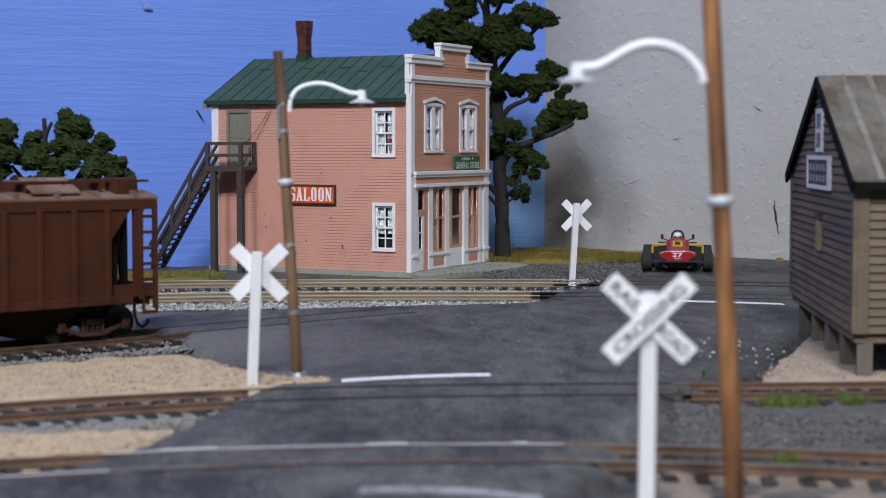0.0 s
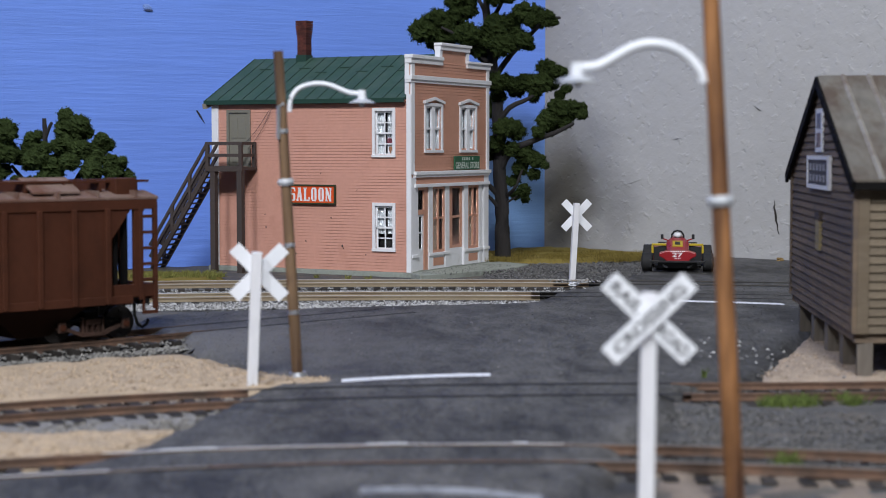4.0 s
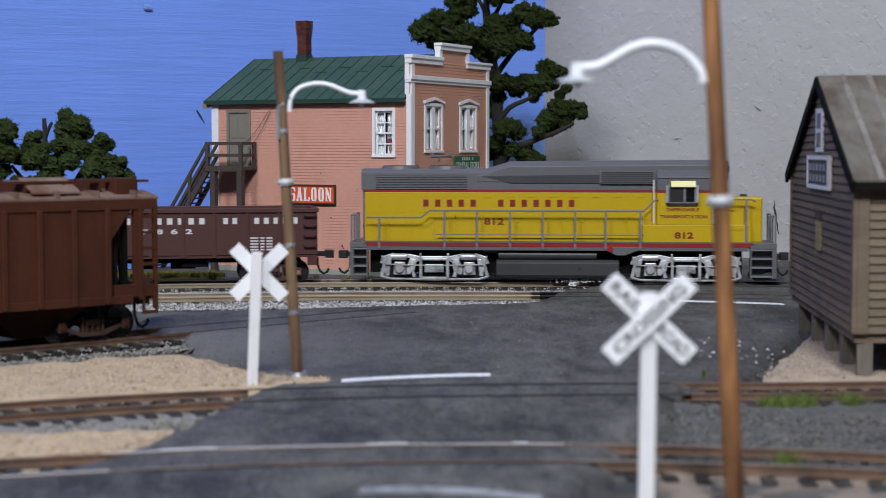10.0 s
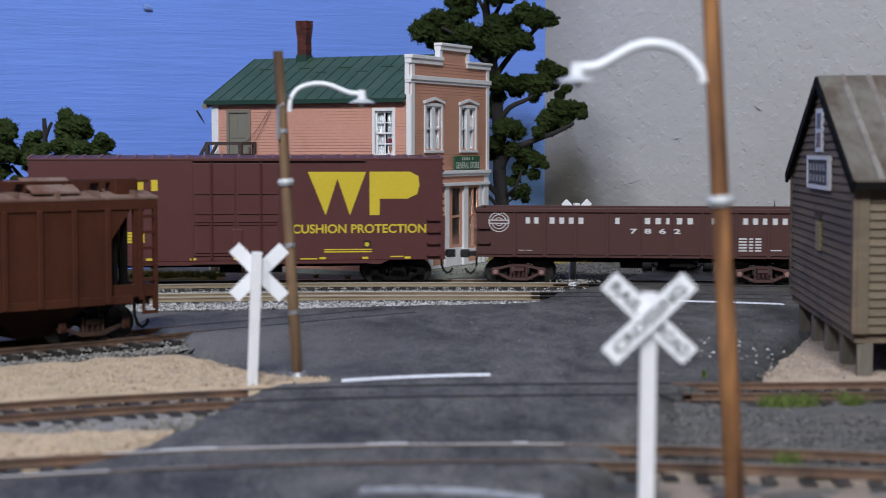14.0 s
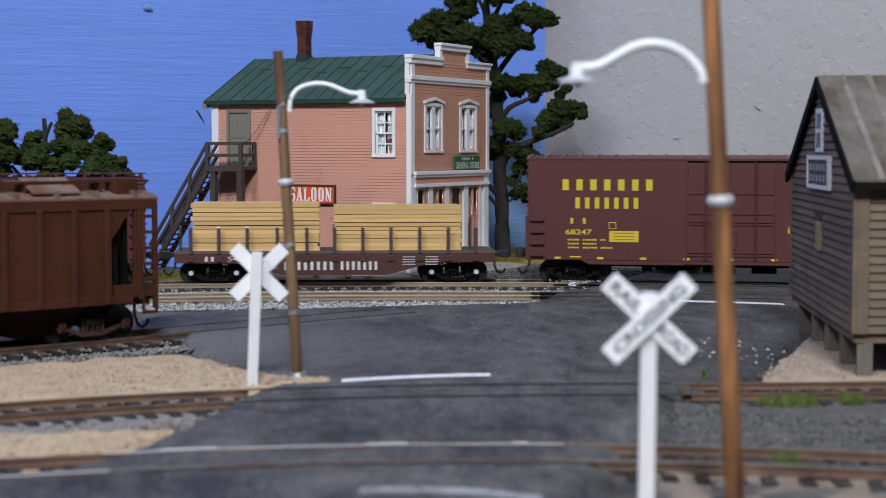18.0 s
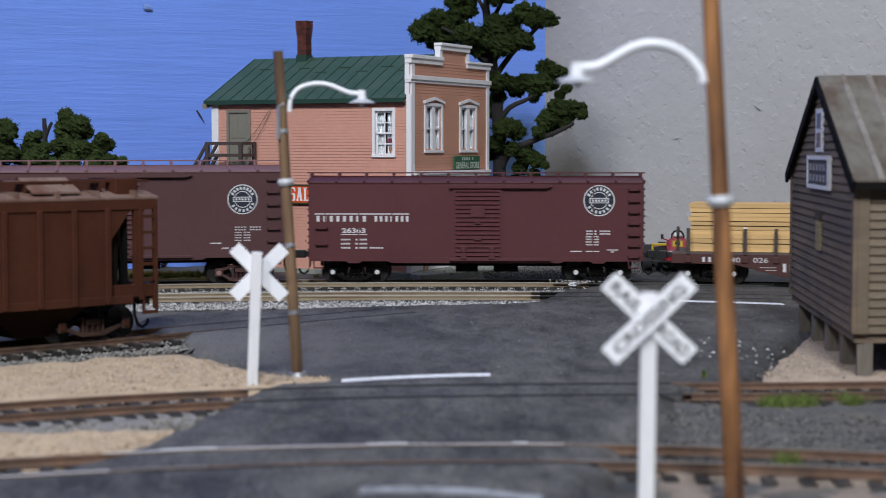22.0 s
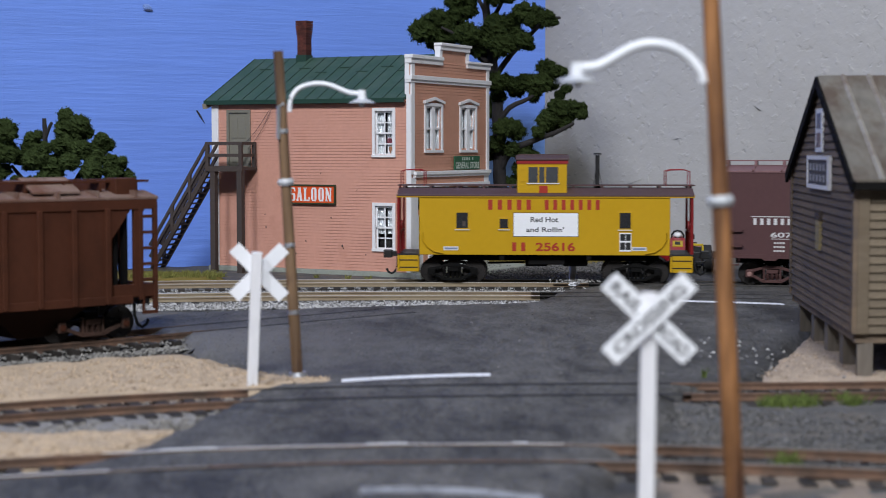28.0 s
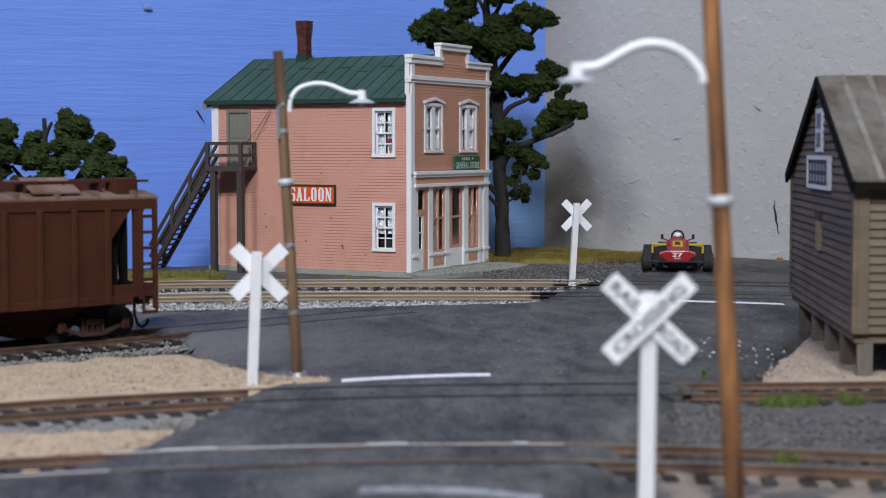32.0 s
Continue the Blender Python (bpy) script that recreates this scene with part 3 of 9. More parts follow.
def mound(name, poly, top, material, label, step=2.5, slope=0.55, bumpy=0.6, category="ground"):
    """A spread of loose material: flat-topped, running out below its neighbours at the rim."""
    poly = smooth_line(poly, 1)
    x0, x1 = min(p[0] for p in poly) - 8, max(p[0] for p in poly) + 8
    y0, y1 = min(p[1] for p in poly) - 8, max(p[1] for p in poly) + 8
    nx, ny = int((x1 - x0) / step) + 1, int((y1 - y0) / step) + 1
    s, idx = Shape(), {}
    for j in range(ny + 1):
        for i in range(nx + 1):
            x, y = x0 + i * step, y0 + j * step
            d = inside(poly, x, y) + 2.5 * noise.noise((x * 0.12, y * 0.12, 5))
            if d > -7:
                z = top + min(0.0, (d - 3) * slope) + bumpy * noise.noise((x * 0.13, y * 0.13, 2)) + 0.35 * noise.noise((x * 0.5, y * 0.5, 4))
                idx[i, j] = len(s.v)
                s.v.append((x, y, z))
    for (i, j) in list(idx):
        q = [idx.get(k) for k in ((i, j), (i + 1, j), (i + 1, j + 1), (i, j + 1))]
        if None not in q:
            s.f.append(tuple(q))
    return structure(name, s, material, label, smooth=True, category=category)


mound("sand_left", [(-175, 380), (-150, 376), (-105, 386), (-60, 404), (-43, 409), (-30, 413), (-25, 419), (-32, 428), (-44, 431), (-58, 449), (-68, 467), (-80, 475), (-100, 461), (-122, 446), (-175, 412)], 0.3,
      M_SAND, "pale tan sand beside the tracks", category="sand")
mound("sand_front", [(-190, 310), (-110, 306), (-66, 316), (-54, 344), (-60, 352), (-84, 345), (-112, 342), (-190, 325)], -0.3, M_SAND, "pale tan sand beside the tracks", category="sand")
mound("sand_shed", [(80, 424), (92, 455), (106, 490), (114, 520), (150, 552), (260, 560), (260, 430), (150, 419), (100, 420)], 0.2, M_SANDPINK, "pinkish tan sand under the shed", category="sand")
mound("sand_near_right", [(34, 314), (60, 314), (140, 304), (140, 230), (33, 230)], -2.45, M_SANDGREY, "greyish sand beside the near track", category="sand")
mound("sand_near_bed", [(34, 318), (62, 317), (140, 304), (140, 284), (62, 302.5), (34, 305)], -1.5, M_SANDGREY, "greyish sand between the near rails", step=2.0, bumpy=0.3, category="sand")
mound("ash_left", [(-180, 345), (-110, 362), (-60, 382), (-48, 388), (-52, 372), (-58, 358), (-90, 346), (-180, 318)], -1.9, M_MIDGREY, "grey ash under the near track", category="ballast")
mound("ash_right", [(56, 414), (150, 415), (180, 400), (180, 330), (42, 333), (50, 360)], -1.9, M_DARKASH, "dark ash under the near tracks", category="ballast")
mound("turf_back", [(20, 882), (50, 868), (90, 885), (118, 905), (120, 930), (80, 985), (50, 985), (10, 930)], 0.0, M_DRYGRASS, "olive dry turf below the wall", category="turf")
mound("turf_left", [(-200, 774), (-150, 770), (-118, 770), (-104, 776), (-108, 800), (-130, 822), (-200, 830)], -2.3, M_DRYGRASS, "sparse olive turf beside the track", category="turf")


# painted lines
def stripe(name, a, b, width, bow=0.0, material=None):
    s = Shape()
    n = 14
    for i in range(n + 1):
        t = i / n
        x, y = a[0] + (b[0] - a[0]) * t, a[1] + (b[1] - a[1]) * t + bow * 4 * t * (1 - t)
        w = width / 2 * (1 + 0.15 * noise.noise((x * 0.4, y * 0.4, 3)))
        s.v += [(x, y - w, 0.12), (x, y + w, 0.12)]
    s.f += [(2 * i, 2 * i + 2, 2 * i + 3, 2 * i + 1) for i in range(n)]
    ob = part(name, s, material or M_LINE)
    return tagged(ob, "thin white painted line on the asphalt", "road line", "road lines", kind="structure")


stripe("road_line", (-26, 417.5), (12.5, 428.6), 6, 2.2)
stripe("road_line", (-14.5, 283), (17, 276), 6.0, 3.5, paint("worn_road_paint", (0.3, 0.31, 0.33), 0.8, var=0.4, coarse=120, dirt=(0.09, 0.09, 0.095), dirt_at=0.56, dirt_scale=140))
stripe("road_line", (84, 637.5), (130, 622.5), 7, 1.0)


# ---- tracks ----
def along(line):
    """Points with directions along an open line, every millimetre or so of its own steps."""
    out = []
    for i, (x, y) in enumerate(line):
        ax, ay = line[max(i - 1, 0)]
        bx, by = line[min(i + 1, len(line) - 1)]
        k = math.hypot(bx - ax, by - ay)
        out.append((x, y, (bx - ax) / k, (by - ay) / k))
    return out


RAIL_PROFILE = [(-1.0, -1.8), (-1.0, -1.6), (-0.2, -1.35), (-0.2, -0.6), (-0.48, -0.5), (-0.48, 0.0), (0.48, 0.0), (0.48, -0.5), (0.2, -0.6), (0.2, -1.35), (1.0, -1.6), (1.0, -1.8)]


def sweep(line, side, profile, lift, tall=1.0):
    s = Shape()
    n = len(profile)
    rows = along(line)
    for x, y, dx, dy in rows:
        s.v += [(x - dy * (side + px), y + dx * (side + px), pz * tall + lift) for px, pz in profile]
    for i in range(len(rows) - 1):
        s.f += [(i * n + j, (i + 1) * n + j, (i + 1) * n + (j + 1) % n, i * n + (j + 1) % n) for j in range(n)]
    s.f += [tuple(range(n)), tuple(range(len(s.v) - 1, len(s.v) - n - 1, -1))]
    return s


tie_mesh = Shape().box(-1.35, 1.35, -15.2, 15.2, -3.2, -1.4).mesh("tie")
tie_mesh.materials.append(M_TIE)
wide_tie = Shape().box(-1.4, 1.4, -15.6, 15.6, -3.2, -1.4).mesh("tie")
wide_tie.materials.append(M_TIE)
M_SUNKRAIL = paint("dark_sunken_rail", (0.085, 0.075, 0.068), 0.6, var=0.4, coarse=60, dirt=(0.03, 0.029, 0.029), dirt_at=0.52, dirt_scale=40)

TIE_AT = []


def clear_of_ties(spots, half):
    """Drops the stones that would lie on a tie."""
    p, t = np.array(spots), np.array(TIE_AT)
    keep_ = np.ones(len(p), bool)
    for x, y, dx, dy in t:
        a, b = p[:, 0] - x, p[:, 1] - y
        keep_ &= ~((np.abs(a * dx + b * dy) < half) & (np.abs(b * dx - a * dy) < 15.8))
    return [q for q, k in zip(spots, keep_) if k]


def track(name, line, label, rail_material, ties_from, ties_to, gap=5.8, lift=0.45, head=True, spans=((-9999, 9999),), head_sides=(-8.7, 8.7), tall=1.0, low=0.0, sunk_from=9999, tie=None):
    t = thing(name, at_mm(0, 0, 0), label, "railway track", "tracks on the layout")
    for side, span in [(a, b) for a in (-8.7, 8.7) for b in spans]:
        piece = [q for q in line if span[0] <= q[0] <= span[1]]
        buried = [q for q in piece if q[0] >= sunk_from - 2]
        piece = [q for q in piece if q[0] <= sunk_from]
        r = part("rail", sweep(piece, side, RAIL_PROFILE, lift, tall), rail_material, t)
        if buried:
            part("sunken_rail", sweep(buried, side, RAIL_PROFILE, lift, tall), M_SUNKRAIL, t, "dark rail sunk into the asphalt")
        if head and side in head_sides:
            part("rail_head", sweep(piece, side, [(-0.47, 0.0), (-0.47, 0.12), (0.47, 0.12), (0.47, 0.0)], lift), M_RAILTOP, r, "polished rail head")
    far = Shape()
    rows, run = along(line), 0.0
    for (x, y, dx, dy), (px, py, _, _) in zip(rows[1:], rows):
        run += math.hypot(x - px, y - py)
        if run >= gap:
            run -= gap
            turn = math.degrees(math.atan2(dy, dx)) + random.uniform(-1.5, 1.5)
            if ties_from <= x <= ties_to:
                TIE_AT.append((x, y, dx, dy))
                part("tie", tie or tie_mesh, M_TIE, t, at=at_mm(x, y, random.uniform(-0.15, 0.1) - low, 0, 0, turn))
            elif abs(x) > 240:
                far.bar((x - dy * -15, y + dx * -15, -2.2), (x - dy * 15, y + dx * 15, -2.2), 2.7, 1.6)
    if far.v:
        part("far_ties", far, M_TIE, t, kind="stuff")
    return t


def fg1(x):
    c = max(-105.0, min(115.0, x))
    f = lambda q: 402.9 + 0.134 * q - 0.00175 * q * q + 7.1e-6 * (q + 103) * (q + 46) * (q - 67)
    return f(c) + (x - c) * (f(c + 0.5) - f(c - 0.5))


def fg2(x):
    c = max(-150.0, min(150.0, x))
    return 318.3 - 0.00178 * (c - 12) ** 2 + (x - c) * (-0.00356 * (c - 12))


track("track", curve(-1760, 1500, TRAIN_R), "gently curved model track with brown rails and dark ties", M_RAIL, -215, 62, sunk_from=66, lift=-0.8, low=1.25)
track("track", curve(-420, 420, FRONT_R), "gently curved model track with brown rails and dark ties", M_RAIL, -190, 34, sunk_from=40, lift=0.15, low=0.3)
spur = [(-105 + 0.743 * q, 519 + 0.669 * q) for q in np.arange(-200, 122, 2.0)]
track("track", spur, "siding track under the hopper car", M_RUSTRAIL, -200, -82, lift=0.2, head=False, spans=((-400, -79),), tall=1.45, low=0.15, gap=7.1, tie=wide_tie)
track("track", [(x, fg1(x)) for x in np.arange(-330, 331, 2.0)], "rusty near track sunk into the asphalt", M_RUSTRAIL, -200, -52, lift=0.25, head=False, spans=((-400, -46), (58, 400)))
track("track", [(x, fg2(x)) for x in np.arange(-330, 331, 2.0)], "rusty near track sunk into the asphalt", M_RUSTRAIL, -200, -62, lift=0.25, head=False, spans=((-400, 400),))
# rubbed rail heads on parts of the nearest track
M_DULLHEAD = paint("dull_rubbed_rail_head", (0.2, 0.185, 0.17), 0.55, metal=0.2, var=0.4, coarse=50)
for side, x0, x1, m in ((8.7, -64, 24, M_RAILTOP), (-8.7, -160, -64, M_RAILTOP), (-8.7, -64, -46, M_DULLHEAD), (8.7, 24, 200, M_DULLHEAD), (-8.7, 26, 200, M_DULLHEAD)):
    structure("rail_head", sweep([(x, fg2(x)) for x in np.arange(x0, x1 + 1, 2.0)], side, [(-0.47, 0.0), (-0.47, 0.12), (0.47, 0.12), (0.47, 0.0)], 0.25), m, "rubbed head of the near rail")
for line, x0 in ((fg1, 62), (fg2, 30)):
    more = thing("tie_row", at_mm(0, 0, 0), "dark ties of the track on gravel", "railway ties", "ties on gravel")
    for q in np.arange(x0, 210, 6.2):
        part("tie", tie_mesh, M_TIE, more, at=at_mm(q, line(q), random.uniform(-0.45, -0.2), 0, 0, random.uniform(-2, 2)))
        TIE_AT.append((q, line(q), 1.0, 0.0))
# flangeways: dark gaps beside the sunken rails
M_GAP = paint("dark_flangeway", (0.02, 0.02, 0.021), 0.9)
for nm, line, x0, x1, side in (("a", fg1, -50, 62, 9.9), ("b", fg1, -50, 62, -9.9), ("c", fg2, -60, 32, 9.9), ("d", fg2, -60, 32, -9.9)):
    structure("flangeway", sweep([(x, line(x)) for x in np.arange(x0, x1, 2.0)], side, [(-0.75, 0.05), (-0.75, 0.09), (0.75, 0.09), (0.75, 0.05)], 0), M_GAP, "dark groove beside the sunken rail")
for r, run0 in ((TRAIN_R, 50), (FRONT_R, 40)):
    for side in (-8.7, 8.7):
        structure("flangeway", sweep(curve(run0, 320, r + side - 1.25), 0, [(-0.65, 0.05), (-0.65, 0.09), (0.65, 0.09), (0.65, 0.05)], 0 if r == FRONT_R else -BACK_LOW), M_GAP, "dark groove beside the sunken rail")
for side in (-8.7, 8.7):
    structure("flangeway", sweep(spur[112:], side, [(-0.9, 0.05), (-0.9, 0.09), (0.9, 0.09), (0.9, 0.05)], 0), M_GAP, "dark groove of the sunken siding rail")
for side in (-8.7, 8.7):
    structure("flangeway", sweep([(x, fg1(x)) for x in np.arange(-48, 60, 2.0)], side, [(-0.7, 0.05), (-0.7, 0.09), (0.7, 0.09), (0.7, 0.05)], 0), M_GAP, "dark groove of the sunken rail")


# loose ballast: many small angular stones
def stones(name, spots, size, material, label):
    rng = np.random.default_rng(len(spots))
    base = np.array([(1, 0, 0), (-1, 0, 0), (0, 1, 0), (0, -1, 0), (0, 0, 1), (0, 0, -1)], float)
    tri = np.array([(0, 2, 4), (2, 1, 4), (1, 3, 4), (3, 0, 4), (2, 0, 5), (1, 2, 5), (3, 1, 5), (0, 3, 5)])
    n = len(spots)
    v = base[None] * rng.uniform(0.5, 1.15, (n, 6, 1)) * rng.uniform(size[0], size[1], (n, 1, 1))
    v += rng.normal(0, 0.12, (n, 6, 3)) * size[0]
    a = rng.uniform(0, 6.28, n)
    c, s_ = np.cos(a)[:, None], np.sin(a)[:, None]
    x, y = v[..., 0] * c - v[..., 1] * s_, v[..., 0] * s_ + v[..., 1] * c
    v = np.stack([x, y, v[..., 2] * 0.8], -1) + np.array(spots)[:, None, :]
    f = tri[None] + (np.arange(n) * 6)[:, None, None]
    me = bpy.data.meshes.new(name)
    me.from_pydata((v.reshape(-1, 3) * MM).tolist(), [], f.reshape(-1, 3).tolist())
    ob = part(name, me, material)
    return tagged(ob, label, "ballast", kind="stuff")


rng = np.random.default_rng(4)


def bent(spots):
    return [(*curve_at(x, y)[:2], z) for x, y, z in spots]


def strip(x0, x1, y0, y1, n, z=-3.0):
    return [(rng.uniform(x0, x1), rng.uniform(y0, y1), z + rng.uniform(-0.3, 0.3)) for _ in range(n)]


stones("ballast", clear_of_ties(bent(strip(-225, 70, 698, 717, 3600, -3.3) + strip(-225, 70, 717, 727, 2400, -3.75) + strip(-225, 66, 727, 733, 1500, -3.1) + strip(-225, 62, 733, 765, 1600, -3.9)), 1.45), (0.3, 0.65), M_GRAVEL, "pale grey ballast stones round the back tracks")
front_spots = []
for q in bent(strip(-235, 44, 628, 655, 8000, -2.1) + strip(-235, 40, 654, 690, 2100, -2.6)):
    if inside(ROAD, q[0], q[1]) < 2:
        front_spots.append(q)
stones("ballast", front_spots, (0.4, 0.9), M_GRAVEL, "pale grey ballast stones round the front track")
spur_spots = []
for _ in range(9000):
    q, w = rng.uniform(-190, 36), rng.uniform(-27, 13)
    spur_spots.append((-105 + 0.743 * q - 0.669 * w, 519 + 0.669 * q + 0.743 * w, (-2.2 if abs(w) < 14.6 else -3.2) + rng.uniform(-0.4, 0.4)))
stones("ballast", clear_of_ties([p for p in spur_spots if inside(ROAD, p[0], p[1]) < 1], 1.5), (0.4, 0.8), M_NEARGRAVEL, "grey ballast under the siding track")
near_spots = [(x, fg1(x) + w, (-2.1 if abs(w) < 14.5 else -3.0) + rng.uniform(-0.4, 0.3)) for x, w in zip(rng.uniform(-160, 160, 9000), rng.uniform(-24, 9, 9000))]
stones("ballast", clear_of_ties([p for p in near_spots if p[0] < 0 and inside(ROAD, p[0], p[1]) < 1], 1.6), (0.3, 0.7), M_NEARGRAVEL, "grey ballast along the near track")
left_spots = [(x, fg1(x) + w, (-2.0 if w < -18 else -3.0) + rng.uniform(-0.4, 0.3)) for x, w in zip(rng.uniform(-160, -40, 4500), rng.uniform(-46, -12, 4500))]
stones("ballast", clear_of_ties([p for p in left_spots if inside(ROAD, p[0], p[1]) < 0 and p[1] > fg2(p[0]) + 22], 1.6), (0.3, 0.75), paint("tan_grey_ballast", (0.2, 0.187, 0.17), 0.9, var=0.35, coarse=300, fine=1500, island=0.6), "tan and grey stones between the near tracks")
near_spots += [(x, fg2(x) + w, -1.8 + rng.uniform(-0.4, 0.3)) for x, w in zip(rng.uniform(20, 150, 9000), rng.uniform(2, 70, 9000))]
stones("ballast", [p for p in near_spots if p[0] > 0 and inside(ROAD, p[0], p[1]) < 1], (0.25, 0.6), M_DARKGRAVEL, "dark gravel along the near tracks")
back_spots = [p for p in strip(20, 130, 768, 900, 6500, -2.2) if inside(ROAD, p[0], p[1]) < 1]
stones("ballast", back_spots, (0.35, 0.8), M_DARKGRAVEL, "dark gravel before the turf")
stones("ballast", [(x, y, 0.2) for x, y in zip(rng.normal(88, 9, 60), rng.normal(470, 22, 60))] + [(x, y, 0.2) for x, y in zip(rng.normal(60, 6, 90), rng.normal(728, 7, 90))],
       (0.4, 0.8), M_GRAVEL, "scattered pale stones on the asphalt")

# grit on the asphalt and grains on the sand
grit = [(rng.uniform(-95, 150), rng.uniform(270, 700), 0.02) for _ in range(9000)]
stones("grit", [g_ for g_ in grit if inside(ROAD, g_[0], g_[1]) > 2], (0.1, 0.32), paint("asphalt_grit", (0.075, 0.075, 0.077), 0.85, island=0.75), "fine grit on the asphalt")
stones("grit", [(rng.uniform(-60, 130), rng.uniform(430, 690), 0.03) for _ in range(130)], (0.12, 0.34), M_GRAVEL, "pale specks on the asphalt")


def grains(poly, n, z, sizes, material, label):
    out = []
    x0, x1, y0, y1 = min(p[0] for p in poly), max(p[0] for p in poly), min(p[1] for p in poly), max(p[1] for p in poly)
    while len(out) < n:
        x, y = rng.uniform(x0, x1), rng.uniform(y0, y1)
        if inside(poly, x, y) > 0.5:
            out.append((x, y, z + 0.6 * noise.noise((x * 0.13, y * 0.13, 2)) + 0.35 * noise.noise((x * 0.5, y * 0.5, 4))))
    stones("sand_grain", out, sizes, material, label)


M_GRAIN = paint("tan_sand_grain", (0.5, 0.38, 0.26), 0.95, island=0.45)
M_GRAIN3 = paint("pinkish_sand_grain", (0.42, 0.33, 0.25), 0.95, island=0.4)
M_GRAIN2 = paint("dark_sand_grain", (0.2, 0.14, 0.09), 0.95, island=0.5)
SAND_A = [(-150, 380), (-105, 388), (-60, 406), (-43, 410), (-30, 415), (-28, 420), (-34, 426), (-46, 430), (-58, 446), (-70, 460), (-80, 464), (-100, 450), (-122, 435), (-150, 415)]
SAND_B = [(-110, 310), (-66, 318), (-56, 343), (-84, 343), (-110, 340)]
SAND_C = [(82, 425), (94, 455), (108, 490), (116, 518), (140, 545), (140, 425)]
for poly, n, z in ((SAND_A, 5000, 0.3), (SAND_B, 1800, -0.3), (SAND_C, 2600, 0.2)):
    grains(poly, n, z, (0.16, 0.42), M_GRAIN if poly is not SAND_C else M_GRAIN3, "coarse tan sand grains")
    grains(poly, n // 6, z, (0.16, 0.4), M_GRAIN2, "dark grains in the sand")
for x0_, x1_ in ((-14.5, -6.0), (-54, -42), (14, 18)):
    structure("road_line", sweep([(x, fg2(x)) for x in np.arange(x0_, x1_, 1.0)], 8.7, [(-0.6, 0.05), (-0.6, 0.1), (0.6, 0.1), (0.6, 0.05)], 0.45), M_LINE, "rest of white paint on the sunken rail")

# ---- saloon building ----
saloon = thing("saloon_building", at_mm(-16, 800, -1.5, 0, 0, -27.5), "two-storey salmon clapboard saloon and store with white trim and green roof", "building")
SL, SW, EH = 115.5, 86.0, 84.5


def clapboard(u0, u1, z0, z1, pitch, proud, base, place, holes=()):
    """Lapped boards from z0 up, each leaning out at its lower edge; place(u, out, z) puts them on the wall. Holes: u0, u1, z0, z1."""
    s = Shape()
    z = z0
    while z < z1 - 0.05:
        zt = min(z + pitch, z1)
        cuts = sorted([(h[0], h[1]) for h in holes if h[2] < (z + zt) / 2 < h[3]])
        a, spans = u0, []
        for c0, c1 in cuts:
            spans.append((a, c0))
            a = c1
        spans.append((a, u1))
        for a, b in spans:
            if b - a > 0.05:
                v = [place(u, o, zz) for u in (a, b) for o, zz in ((base, z), (base + proud, z), (base + 0.05, zt), (base, zt))]
                s.add(v, [(0, 1, 2, 3), (7, 6, 5, 4), (0, 4, 5, 1), (1, 5, 6, 2), (2, 6, 7, 3), (3, 7, 4, 0)])
        z += pitch
    return s


SIDE_HOLES = [(-19.8, -9.2, 57.3, 79.6), (-19.8, -9.2, 11.2, 33.2), (-106.4, -94.2, 51.2, 79.2)]
FRONT_HOLES = [(15.2, 31.9, 60, 82.7), (53.8, 70.5, 60, 82.7)]


def wall_mesh(u0, u1, z0, z1, t0, t1, place, holes):
    """A wall with thickness and openings cut as a grid of blocks."""
    s = Shape()
    s.weld = True
    us = sorted({u0, u1, *[h[0] for h in holes], *[h[1] for h in holes]})
    zs = sorted({z0, z1, *[h[2] for h in holes], *[h[3] for h in holes]})
    for a, b in zip(us, us[1:]):
        for c, d in zip(zs, zs[1:]):
            if any(h[0] < (a + b) / 2 < h[1] and h[2] < (c + d) / 2 < h[3] for h in holes):
                continue
            v = [place(u, o, z) for u in (a, b) for o in (t0, t1) for z in (c, d)]
            s.add(v, [(0, 1, 3, 2), (4, 6, 7, 5), (0, 4, 5, 1), (2, 3, 7, 6), (0, 2, 6, 4), (1, 5, 7, 3)])
    return s


SIDE = lambda u, o, z: (u, -o, z)
FRONT = lambda u, o, z: (o, u, z)
part("side_wall", wall_mesh(-SL, -1.8, 0, EH, -1.8, 0, SIDE, SIDE_HOLES), M_PINK, saloon)
part("side_clapboard", clapboard(-SL + 2.5, -1.6, 0, EH, 1.52, 0.32, 0.02, SIDE, SIDE_HOLES), M_PINK, saloon, kind="stuff")
part("front_wall", wall_mesh(0, SW, 42, 104, -1.8, 0, FRONT, FRONT_HOLES), M_PINKFRONT, saloon)
part("front_clapboard", clapboard(3, SW - 2, 50, 104, 1.52, 0.32, 0.02, FRONT, FRONT_HOLES), M_PINKFRONT, saloon, kind="stuff")
part("back_wall", Shape().box(-SL, -1.8, SW - 1.8, SW, 0, EH), M_PINK, saloon)
gable = Shape().prism([(0.5, 0), (SW, 0), (SW, EH), (SW / 2, 107.2), (0.5, EH)], "x", -SL - 1.2, -SL)
part("gable_wall", gable, M_PINK, saloon)
part("upper_floor", Shape().box(-SL, -1.9, 1.9, SW - 1.9, 45, 46.5), M_ROOMSHADE, saloon)
part("foundation", Shape().box(-SL - 3, 4.0, -2.5, SW + 1, -5, -0.1), M_CONC, saloon, "grey-green concrete foundation", 0.3)
